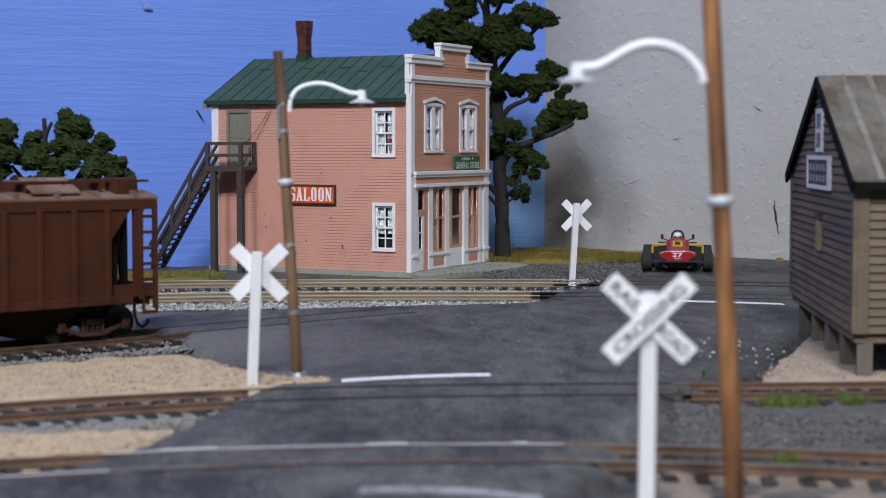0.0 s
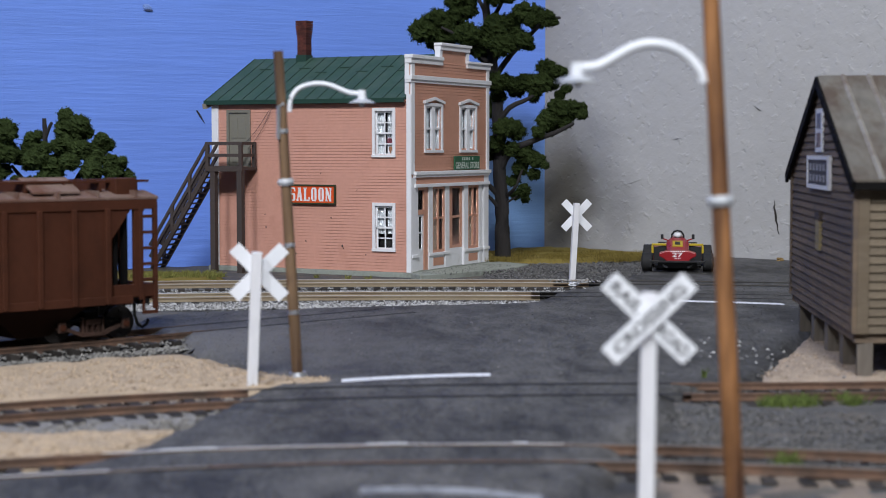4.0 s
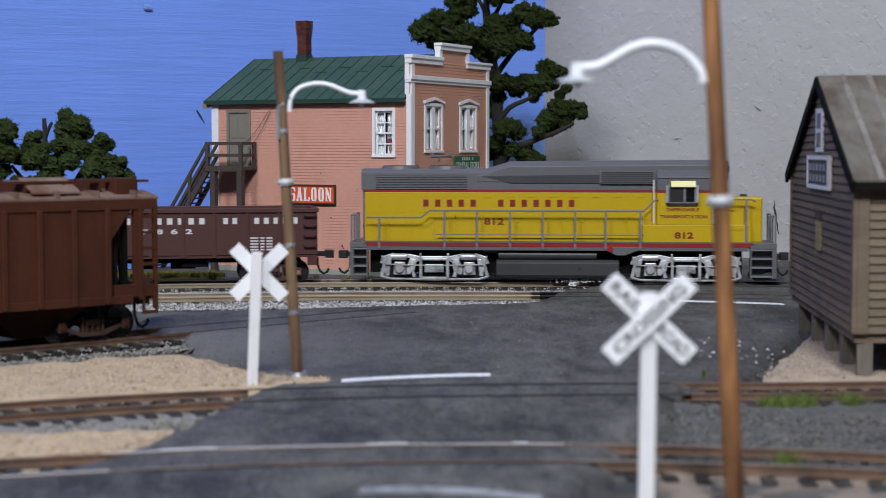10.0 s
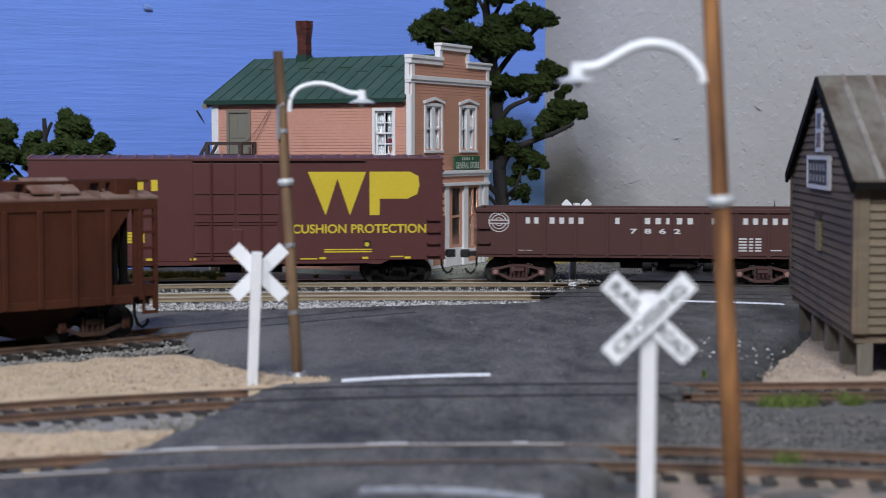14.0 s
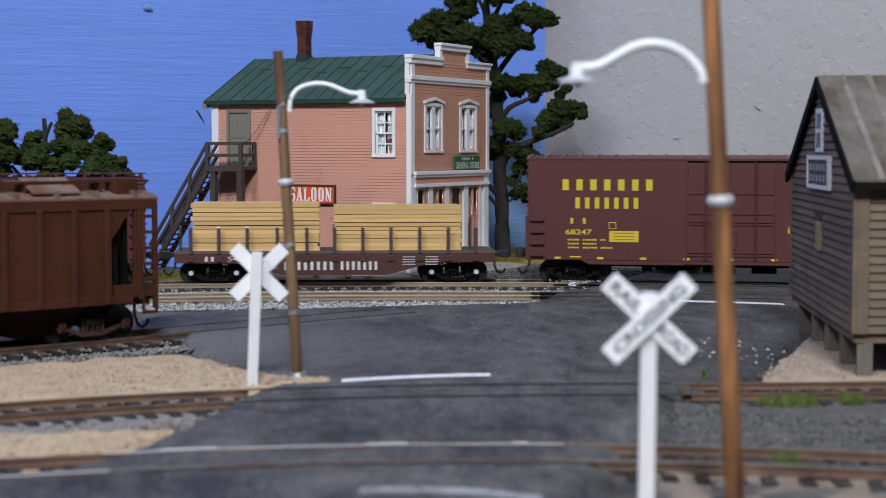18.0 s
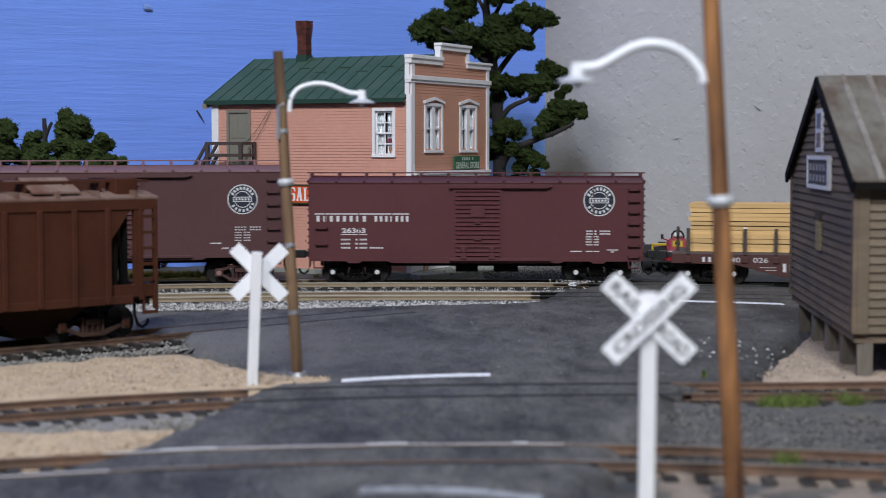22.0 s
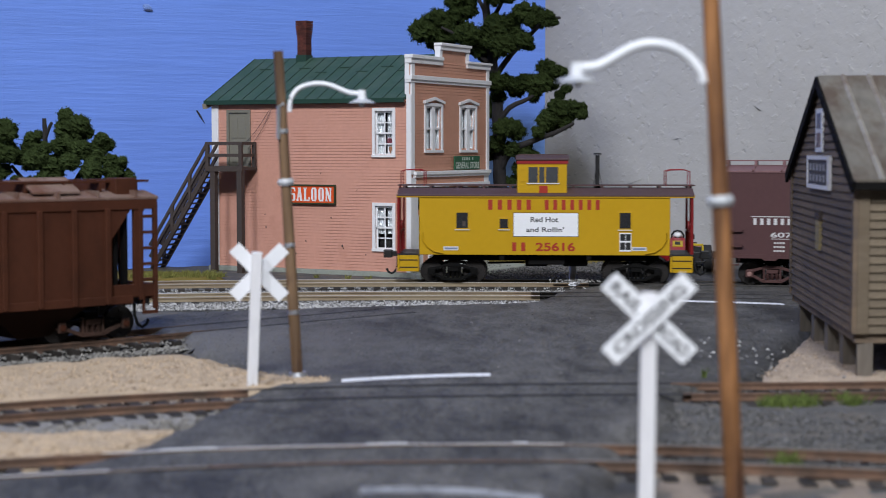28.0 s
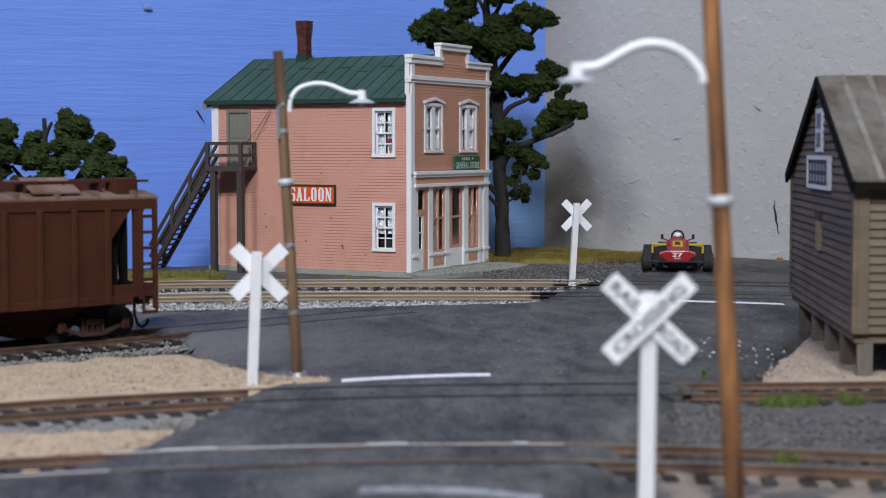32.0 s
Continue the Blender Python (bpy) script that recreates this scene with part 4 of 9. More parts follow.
# corner boards and trim
part("corner_board", Shape().box(-SL - 1.5, -SL + 2.6, -0.9, 0.1, 0, EH - 0.5), M_WHITE, saloon, bevel=0.12)
part("corner_board", Shape().box(-1.7, 0.8, -0.9, 0.0, 0, 87), M_WHITE, saloon, bevel=0.12)
part("corner_board", Shape().box(0.0, 0.9, 0.05, 3.2, 48, 106), M_WHITE, saloon, bevel=0.12)
part("corner_board", Shape().box(0.0, 0.9, SW - 2.4, SW + 0.5, 48, 104), M_WHITE, saloon, bevel=0.12)
part("parapet_board", Shape().box(-2.6, -0.3, -0.8, -0.02, 87, 105), M_WHITE, saloon, bevel=0.1)
# parapet with stepped top
part("parapet_panel", Shape().box(-1.8, 0.0, 32, 60, 104, 112), M_PINKFRONT, saloon)
for nm, y0, y1, z0, z1, out in (("parapet_cap", -1.2, 32.5, 102.2, 104.6, 1.4), ("parapet_cap", -1.6, 32.0, 104.6, 106.4, 2.2), ("parapet_cap", 60, SW + 1.4, 102.0, 104.4, 1.4),
                                ("parapet_cap", 59.5, SW + 2.2, 104.4, 105.6, 2.2), ("parapet_cap", 29.6, 62.8, 110.0, 112.2, 1.4), ("parapet_cap", 29.2, 63.4, 112.2, 113.6, 2.2),
                                ("cornice", -1.4, SW + 1.4, 94.2, 96.4, 1.8), ("cornice", -1.2, SW + 1.2, 92.8, 94.2, 1.1)):
    part(nm, Shape().box(-2.4, out, y0, y1, z0, z1), M_WHITE, saloon, bevel=0.2)
part("parapet_post", Shape().box(-2.0, 0.9, 29.6, 32.4, 104, 110.2), M_WHITE, saloon, bevel=0.1)
part("parapet_post", Shape().box(-2.0, 0.9, 59.8, 62.6, 104, 110.2), M_WHITE, saloon, bevel=0.1)

M_SEAM = paint("green_roof_seam", (0.03, 0.06, 0.046), 0.6, spec=0.15)
# roof: two slopes of long metal sheets with raised seams
RIDGE, OVER, EAVE = 108.8, 3.2, 86.6
for sgn in (-1, 1):
    rise = RIDGE - EAVE
    y_e = -OVER if sgn < 0 else SW + OVER
    z_e = EAVE - 0.6 - rise * OVER / (SW / 2)
    slope = part("roof_slope", Shape().prism([(y_e, z_e), (SW / 2, RIDGE - 0.8), (SW / 2, RIDGE), (y_e, z_e + 0.9)], "x", -SL - 4.5, -1.9), M_GREENROOF, saloon, "dark green standing-seam metal roof")
    seam = Shape().bar((0, y_e, z_e + 1.0), (0, SW / 2, RIDGE + 0.1), 0.3, 0.42).mesh("seam")
    seam.materials.append(M_SEAM)
    for k in range(16):
        part("seam", seam, M_SEAM, slope, at=at_mm(-SL - 3.8 + k * 7.55, 0, 0))
    for k in range(9):
        u = -SL + 8 + k * 12.4
        t = 0.62 if k % 2 else 0.72
        yy, zz = y_e + (SW / 2 - y_e) * t, z_e + (RIDGE - z_e) * t + 0.55
        part("lap", Shape().box(u, u + 7.0, yy - 0.2, yy + 0.2, zz - 0.25, zz + 0.2), M_SEAM, slope)
    part("eave_board", Shape().box(-SL - 4.6, -1.9, min(y_e - 0.3, y_e + 0.5), max(y_e - 0.3, y_e + 0.5), z_e - 1.2, z_e + 1.0), M_GREENDARK, slope, "dark green eave edge")
part("soffit", Shape().box(-SL - 3.5, -1.9, -OVER + 0.6, -0.95, EH - 1.6, EH - 0.8), paint("brown_soffit", (0.16, 0.07, 0.045), 0.7), saloon)
part("rafter_end", Shape().bar((-SL - 4.2, -3.4, EH - 2.2), (-SL - 4.2, 1.5, EH - 0.6), 2.4, 2.6), paint("bare_wood_grey", (0.3, 0.26, 0.2), 0.8), saloon)
chim = part("chimney", Shape().box(-89.7, -84.7, 39.6, 44.9, 100, 127.2), M_BRICK, saloon, "dark red brick chimney")
courses = Shape()
for k in range(18):
    z = 105.4 + k * 1.28
    w = 2.75 + 0.5 * max(0.0, min(1.0, (z - 118) / 5)) + (0.12 if k > 14 else 0)
    split = (0.0, 0.9)[k % 2]
    for x0, x1 in ((-w, split - 0.9), (split - 0.65, split + 0.9), (split + 1.15, w)):
        courses.box(-87.2 + x0, -87.2 + x1, 42.25 - w, 42.25 + w, z, z + 1.1)
part("brickwork", courses, M_BRICK, chim, "weathered brick courses", kind="stuff")
part("flashing", Shape().box(-90.3, -84.1, 38.8, 45.7, 104, 110.2), M_GREENDARK, chim)


def window(parent, place, u0, u1, z0, z1, cols, rows, hood=False, curtain=True, frame_material=None):
    """A sash window: casing, two sashes with glazing bars, panes, curtain and a near-black sheet standing for the unlit
    room behind.
    """
    fm = frame_material or M_WHITE
    w = part("window", block(place, u0, u0 + 1.5, -0.2, 0.9, z0, z1), fm, parent, bevel=0.1)
    part("casing", block(place, u1 - 1.5, u1, -0.2, 0.9, z0, z1), fm, w, bevel=0.1)
    part("casing", block(place, u0 + 1.5, u1 - 1.5, -0.2, 0.9, z1 - 1.6, z1), fm, w, bevel=0.1)
    part("sill", block(place, u0 - 0.2, u1 + 0.2, -0.2, 1.2, z0 - 0.1, z0 + 1.3), fm, w, bevel=0.12)
    if hood:
        um = (u0 + u1) / 2
        s = Shape()
        for (a, b, za, zb) in ((u0 - 0.9, um, z1, z1 + 2.0), (um, u1 + 0.9, z1 + 2.0, z1)):
            v = [place(u, o, z + d) for u, z in ((a, za), (b, zb)) for o in (-0.2, 1.7) for d in (-0.3, 1.0)]
            s.add(v, [(0, 1, 3, 2), (4, 6, 7, 5), (0, 4, 5, 1), (2, 3, 7, 6), (0, 2, 6, 4), (1, 5, 7, 3)])
        part("hood", s, fm, w)
        part("mullion", block(place, um - 1.6, um + 1.6, -0.9, 0.6, z0 + 0.9, z1 - 1.2), fm, w, bevel=0.1)
    a, b, c, d = u0 + 1.5, u1 - 1.5, z0 + 0.9, z1 - 1.6
    mid = (c + d) / 2
    for o, c0, c1 in ((-0.9, c, mid + 0.4), (-0.45, mid - 0.4, d)):
        s = Shape()
        for blk in ((a, a + 0.9, c0, c1), (b - 0.9, b, c0, c1), (a, b, c0, c0 + 0.9), (a, b, c1 - 0.9, c1)):
            s2 = block(place, blk[0], blk[1], o - 0.4, o + 0.2, blk[2], blk[3])
            s.add(s2.v, s2.f)
        for k in range(1, cols):
            u = a + (b - a) * k / cols
            s2 = block(place, u - 0.3, u + 0.3, o - 0.3, o + 0.15, c0, c1)
            s.add(s2.v, s2.f)
        for k in range(1, rows):
            z = c0 + (c1 - c0) * k / rows
            s2 = block(place, a, b, o - 0.3, o + 0.15, z - 0.3, z + 0.3)
            s.add(s2.v, s2.f)
        part("sash", s, fm, w)
        pane = part("pane", block(place, a + 0.1, b - 0.1, o - 0.15, o - 0.05, c0 + 0.1, c1 - 0.1), M_GLASS, w)
        pane.visible_shadow = False
    part("dark_room", block(place, u0, u1, -7.2, -7.0, z0, z1), M_ROOMSHADE, w)
    if curtain:
        for ua, ub in ((a + 0.1, a + (b - a) * 0.42), (b - (b - a) * 0.42, b - 0.1)):
            s = Shape()
            n = 12
            for k in range(n + 1):
                u = ua + (ub - ua) * k / n
                o = -2.0 + 0.3 * math.sin(k * 2.2)
                s.v += [place(u, o, c + (d - c) * (0.36 if curtain == "half" else 0.02)), place(u, o, d)]
            s.f += [(2 * k, 2 * k + 2, 2 * k + 3, 2 * k + 1) for k in range(n)]
            part("curtain", s, M_CURTAIN, w, "white lace curtain")
    return w


def block(place, u0, u1, o0, o1, z0, z1):
    v = [place(u, o, z) for u in (u0, u1) for o in (o0, o1) for z in (z0, z1)]
    return Shape().add(v, [(0, 1, 3, 2), (4, 6, 7, 5), (0, 4, 5, 1), (2, 3, 7, 6), (0, 2, 6, 4), (1, 5, 7, 3)])


window(saloon, SIDE, -21, -8, 56.4, 80.6, 2, 2)
window(saloon, SIDE, -21, -8, 10, 34.0, 2, 2, curtain="half")
window(saloon, FRONT, 13.8, 33.4, 58.6, 83.2, 2, 1, hood=True)
window(saloon, FRONT, 52.2, 72, 58.6, 83.2, 2, 1, hood=True)
pot = part("flower_pot", Shape().cyl((-12.0, 3.2, 58.0), (-12.0, 3.2, 61.5), 1.3, 10, 1.7), paint("terracotta", (0.3, 0.13, 0.06), 0.8), saloon, "terracotta pot with red flowers")
part("flowers", Shape().ball((-12.0, 3.2, 64.2), 2.0, 10, 6, (1, 1, 1.1), 0.7), paint("red_petals", (0.16, 0.03, 0.04), 0.8), pot)

# side door on the upper floor
door = part("door", block(SIDE, -106.2, -94.4, -0.6, 0.2, 51.3, 79), M_DOORGREY, saloon, "closed grey-green panelled door", 0.1)
for a, b, c, d in ((-104.6, -101.0, 66, 76.5), (-99.6, -96.0, 66, 76.5), (-104.6, -101.0, 53.5, 63.5), (-99.6, -96.0, 53.5, 63.5)):
    part("door_panel", block(SIDE, a, b, 0.2, 0.5, c, d), M_DOORGREY, door, bevel=0.15)
part("door_frame", block(SIDE, -107.6, -106.2, -0.2, 1.0, 51, 80.4), M_DOORGREY, door)
part("door_frame", block(SIDE, -94.4, -93.0, -0.2, 1.0, 51, 80.4), M_DOORGREY, door)
part("door_frame", block(SIDE, -106.2, -94.4, -0.2, 1.0, 79, 80.4), M_DOORGREY, door)

# storefront: frieze, pilasters, shop windows and doors
part("store_cornice", Shape().box(0, 2.4, 2.2, SW + 0.2, 47.6, 49.4), M_WHITE, saloon, "white stepped cornice", 0.25)
part("store_cornice", Shape().box(0, 1.7, 2.6, SW - 0.4, 46.4, 47.6), M_WHITE, saloon, bevel=0.2)
part("frieze", Shape().box(0, 0.7, 5.4, SW - 3, 43.2, 46.4), M_PINKFRONT, saloon, "tan frieze board")
part("store_ledge", Shape().box(0, 1.9, 2.6, SW - 0.6, 41.5, 43.2), M_WHITE, saloon, "white ledge", 0.2)
part("floor_slab", Shape().box(-40, 1.6, 1, SW, -0.1, 0.3), M_CONC, saloon)
# near-black panel stands for the unlit depth of the shop
part("store_back", Shape().box(-32, -31, 1.9, SW - 1.9, 0.3, 44.8), M_ROOMSHADE, saloon)
# added brown sheets give the shop panes their light brown, reflective look
M_BROWNBACK = paint("brown_window_backing", (0.36, 0.25, 0.17), 0.8, var=0.3, coarse=90)
for a, b, out in ((0.1, 4.6, 0.9), (5.2, 8.0, 0.1), (18.6, 22.8, 0.5), (36.4, 41.0, 0.5), (57.6, 62.4, 0.5), (75.2, 78.6, 0.4), (80.4, SW, 0.8)):
    pil = part("pilaster", Shape().box(-0.9, out, a, b, 0, 46.4 if a < 1 or a > 80 else 41.5), M_WHITE, saloon, "", 0.15)
    part("pilaster_foot", Shape().box(out, out + 0.7, a - 0.3, b + 0.3, 7.0, 8.5), M_WHITE, pil, bevel=0.15)
for a, b in ((22.8, 36.4), (62.4, 75.2)):
    sill = part("bulkhead", Shape().box(-1.0, 0.1, a, b, 0, 7.0), M_WHITE, saloon, "white bulkhead below the shop window", 0.1)
    part("bulkhead_panel", Shape().box(0.1, 0.3, a + 1.0, b - 1.4, 1.8, 5.8), M_PINKFRONT, sill, "tan panel", 0.1)
    part("sill", Shape().box(-1.0, 1.2, a - 0.3, b + 0.3, 7.0, 8.4), M_WHITE, sill, bevel=0.15)
    win = part("shop_window", Shape().box(-0.8, 0.1, a, a + 1.3, 8.4, 41.5), M_PINKFRONT, saloon, "tan shop window frame")
    for y0, y1, z0, z1 in ((b - 1.3, b, 8.4, 41.5), (a + 1.3, b - 1.3, 8.4, 9.8), (a + 1.3, b - 1.3, 40.2, 41.5), (a + 1.3, b - 1.3, 25.2, 26.2), ((a + b) / 2 - 0.55, (a + b) / 2 + 0.55, 9.8, 40.2)):
        part("frame", Shape().box(-0.8, 0.05, y0, y1, z0, z1), M_PINKFRONT, win)
    p = part("pane", Shape().box(-0.5, -0.4, a + 0.2, b - 0.2, 9, 41), M_GLASS, win)
    p.visible_shadow = False
    part("brown_backing", Shape().box(-2.6, -2.4, a + 0.8, b - 2.0, 9, 40.5), M_BROWNBACK, win, "brown sheet added behind the glass")
main_door = part("store_door", Shape().box(-1.6, -0.8, 41.0, 57.6, 0.3, 9.6), M_WHITE, saloon, "recessed door with white lower panel and tan frame", 0.15)
for y0, y1, z0, z1 in ((41.0, 46.6, 9.6, 41.5), (55.6, 57.6, 9.6, 41.5), (46.6, 55.6, 9.6, 11.0), (46.6, 55.6, 25.0, 26.2), (46.6, 55.6, 40.2, 41.5)):
    part("door_frame", Shape().box(-1.6, -0.85, y0, y1, z0, z1), M_PINKFRONT, main_door)
p = part("pane", Shape().box(-1.3, -1.2, 46.4, 55.8, 10.8, 40.4), M_GLASS, main_door)
p.visible_shadow = False
end_door = part("side_entry", Shape().box(-1.4, -0.7, 8.0, 15.0, 0.3, 10), M_WHITE, saloon, "narrow white entry door in a tan frame", 0.15)
for y0, y1, z0, z1 in ((8.0, 10.2, 10, 28), (13.6, 15.0, 10, 28), (10.2, 13.6, 10, 11), (10.2, 13.6, 18.6, 19.4), (10.2, 13.6, 27, 28)):
    part("door_rail", Shape().box(-1.4, -0.72, y0, y1, z0, z1), M_WHITE, end_door)
for y0, y1, z0, z1 in ((15.0, 18.6, 0.3, 41.5), (8.0, 15.0, 28, 30.4), (8.0, 15.0, 40.0, 41.5)):
    part("door_frame", Shape().box(-1.3, -0.2, y0, y1, z0, z1), M_PINKFRONT, end_door)
p = part("pane", Shape().box(-1.1, -1.0, 8, 15, 10, 40), M_GLASS, end_door)
p.visible_shadow = False

# outside stair and landing on the side wall
stair = thing("outside_stair", at_mm(-16, 800, -1.5, 0, 0, -27.5), "dark brown wooden outside stair with landing and railings", "staircase")
part("landing", Shape().box(-110.5, -88.6, -15, -1.2, 49.8, 51.2), M_STAIR, stair, bevel=0.1)
part("landing_beam", Shape().box(-110.8, -88.2, -15.6, -14.6, 49.0, 51.8), M_STAIR, stair)
for u in (-106.6, -90.2):
    part("post", Shape().box(u - 1.5, u + 1.5, -15.4, -12.4, -3.2, 49.8), M_STAIR, stair, bevel=0.1)
for u in (-110, -89.6):
    part("rail_post", Shape().box(u - 0.9, u + 0.9, -15.2, -13.6, 51, 64), M_STAIR, stair)
for u in (-89.6,):
    part("rail_post", Shape().box(u - 0.9, u + 0.9, -3.2, -1.6, 51, 64), M_STAIR, stair)
for z in (63.2, 57.2):
    part("handrail", Shape().box(-111, -88.4, -15.3, -14.0, z - 0.8, z + 0.8), M_STAIR, stair)
    part("handrail", Shape().box(-90.2, -89.0, -14, -1.2, z - 0.8, z + 0.8), M_STAIR, stair)
S0, S1 = (-110.5, 49.0), (-146.0, -2.5)
for y in (-14.4, -5.6):
    part("stringer", Shape().bar((S0[0], y, S0[1]), (S1[0], y, S1[1]), 0.9, 2.4), M_STAIR, stair)
for k in range(19):
    t = (k + 0.5) / 19
    u, z = S0[0] + (S1[0] - S0[0]) * t, S0[1] + (S1[1] - S0[1]) * t
    part("tread", Shape().box(u - 1.6, u + 1.6, -14.9, -5.1, z + 0.5, z + 1.2), M_STAIR, stair)
for dz in (13.6, 7.6):
    for y in (-14.6, -5.4):
        part("handrail", Shape().bar((S0[0], y, S0[1] + dz), (S1[0] - 1, y, S1[1] + dz - 1), 1.0, 1.5), M_STAIR, stair)
for t in (0.3, 0.62, 0.97):
    u, z = S0[0] + (S1[0] - S0[0]) * t, S0[1] + (S1[1] - S0[1]) * t
    for y in (-14.6, -5.4):
        part("rail_post", Shape().box(u - 0.8, u + 0.8, y - 0.7, y + 0.7, z - 0.5, z + 14), M_STAIR, stair)

# signs on the building
sgn = thing("saloon_sign", at_mm(-16, 800, -1.5, 0, 0, -27.5), "orange sign with white letters in a dark green frame", "sign")
part("board", Shape().box(-70.2, -42.2, -1.5, -0.5, 33.2, 42.2), M_ORANGE, sgn)
for a, b, c, d in ((-70.6, -41.8, 41.8, 42.5), (-70.6, -41.8, 32.7, 33.4), (-70.6, -69.9, 33.4, 41.8), (-42.5, -41.8, 33.4, 41.8)):
    part("frame", Shape().box(a, b, -1.9, -0.5, c, d), M_SIGNFRAME, sgn)


def slab_letter(kind, w, h, t):
    """Outlines of a heavy slab-serif capital as boxes and slanted bars: x0, x1, z0, z1."""
    foot = 0.75
    if kind == "L":
        return [(0.3, 0.3 + t, 0, h), (0, w, 0, foot), (0, 0.6 + t, h - foot, h), (w - 0.7, w, 0, 2.0)], []
    if kind == "A":
        return [(0, 1.3, 0, foot), (w - 1.5, w, 0, foot), (0.9, w - 0.9, 2.0, 2.7), (w / 2 - 0.9, w / 2 + 0.9, h - foot, h)], [((0.6, 0), (w / 2 - 0.1, h), 0.7), ((w - 0.7, 0), (w / 2 + 0.1, h), t)]
    if kind == "N":
        return [(0.25, 0.25 + 0.7, 0, h), (w - 0.95, w - 0.25, 0, h), (0, 1.3, 0, foot), (0, 1.2, h - foot, h), (w - 1.3, w, h - foot, h)], [((0.5, h), (w - 0.6, 0), t)]
    if kind == "O":
        return [(0.2, 0.2 + t, 0.8, h - 0.8), (w - 0.2 - t, w - 0.2, 0.8, h - 0.8), (0.6, w - 0.6, 0, foot), (0.6, w - 0.6, h - foot, h)], []
    return [(0.4, w - 0.4, 0, foot), (0.4, w - 0.4, h - foot, h), (0, t, h * 0.56, h - 0.5), (w - t, w, 0.5, h * 0.46), (0.3, w - 0.3, h * 0.44, h * 0.58), (w - 0.7, w, h - 2.0, h - 0.3), (0, 0.7, 0.3, 2.0)], []


for k, c in enumerate("SALOON"):
    boxes, slants = slab_letter(c, 3.6, 6.8, 1.2)
    s = Shape()
    bx, bz = -69.0 + k * 4.28, 34.2
    for a, b, c0, c1 in boxes:
        s.box(bx + a, bx + b, -1.62, -1.5, bz + c0, bz + c1)
    for (a, c0), (b, c1), w in slants:
        s.prism([(bx + a - w / 2, bz + c0), (bx + a + w / 2, bz + c0), (bx + b + w / 2, bz + c1), (bx + b - w / 2, bz + c1)], "y", -1.63, -1.51)
    part("letter", s, M_WHITE, sgn, "white slab-serif letter")
gs = thing("store_sign", at_mm(-16, 800, -1.5, 0, 0, -27.5), "dark green store sign with pale green lettering", "sign")
part("board", Shape().box(0.9, 1.7, 44.6, 73.4, 49.8, 56.8), M_SIGNGREEN, gs, bevel=0.15)
letters("lettering", "GENERAL STORE", M_PALEGREEN, gs, (1.76, 45.4, 50.3), (0, 1, 0), ZF, 3.4, 27.2, "pale lettering", 0.03)
bars("lettering", "SMALL L", M_PALEGREEN, gs, (1.72, 52.4, 54.6), (0, 1, 0), ZF, 1.5, 13.5, "", 0.55, 0.05)
# wires from the eave to the landing
wire = thing("wire", at_mm(-16, 800, -1.5, 0, 0, -27.5), "two thin sagging wires beside the door", "wire")
for u0, u1 in ((-80.5, -100), (-79.5, -94)):
    part("strand", Shape().tube([(u0 + (u1 - u0) * t, -1.6, 80.5 - 20 * t - 2.2 * math.sin(math.pi * t)) for t in np.linspace(0, 1, 9)], 0.13, 6), M_STAIR, wire)

walkslab = thing("pavement_slab", at_mm(-16, 800, -1.5, 0, 0, -27.5), "grey-green concrete pavement before the store", "pavement")
part("slab", Shape().prism([(3.4, -6.0), (12.5, -13.0), (21.0, 8.0), (27.5, 34.0), (31.0, 62.0), (28.0, 78.0), (16.0, 84.0), (4.2, 88.0)], "z", -4.6, 0.2), M_CONC, walkslab, bevel=0.4)

dirt_spots = []
for _ in range(170):
    u, v = rng.uniform(5, 25), rng.uniform(-4, 70)
    a_ = radians(-27.5)
    dirt_spots.append((-16 + u * math.cos(a_) - v * math.sin(a_), 800 + u * math.sin(a_) + v * math.cos(a_), -1.25))
stones("grit", dirt_spots, (0.15, 0.5), M_DARKGRAVEL, "dark grit strewn over the pavement")
flecks = Shape()
for u, z, r in ((-38.5, 12.0, 0.5), (-37.9, 10.9, 0.35), (-17.0, 17.2, 0.4), (-60.0, 14.0, 0.35), (-84.0, 20.5, 0.4), (-84.6, 27.0, 0.3), (-51.0, 48.2, 0.3), (-72.0, 24.0, 0.3), (-45.0, 26.0, 0.35), (-30.0, 40.0, 0.25), (-25.0, 8.0, 0.3), (-66.0, 7.5, 0.35)):
    flecks.ball((u, -0.35, z), r, 6, 4, (1.0, 0.35, 1.3), 0.5)
part("paint_flecks", flecks, M_STAIR, saloon, "small dark flecks on the clapboard", kind="stuff")
leaf_bit = thing("dry_leaf", at_mm(181.5, 879.5, -1.6, 0, 0, 30), "small curled tan dry leaf at the foot of the wall", "leaf")
part("blade", Shape().ball((0, 0, 0.9), 2.2, 10, 6, (1.2, 0.7, 0.5), 0.8), paint("dry_leaf_tan", (0.3, 0.2, 0.08), 0.9, var=0.3, coarse=300), leaf_bit)
chip_bit = thing("white_chip", at_mm(58.6, 729, -1.7, 0, 0, 12), "small white chip of plaster lying beside the track", "rubble")
part("chip", Shape().ball((0, 0, 0.5), 1.7, 8, 5, (1.5, 0.8, 0.55), 0.9), M_SIGNWHITE, chip_bit)

# ---- storage shed on stilts ----
SHED = at_mm(107.4, 425, 0, 0, 0, -4.3)
shed = thing("shed", SHED, "weathered brown board shed on wooden stilts with a stained tin roof", "shed")
SHD, SHL, ZB, ZT, ZR = 120.0, 150.0, 11.5, 52.5, 80.0
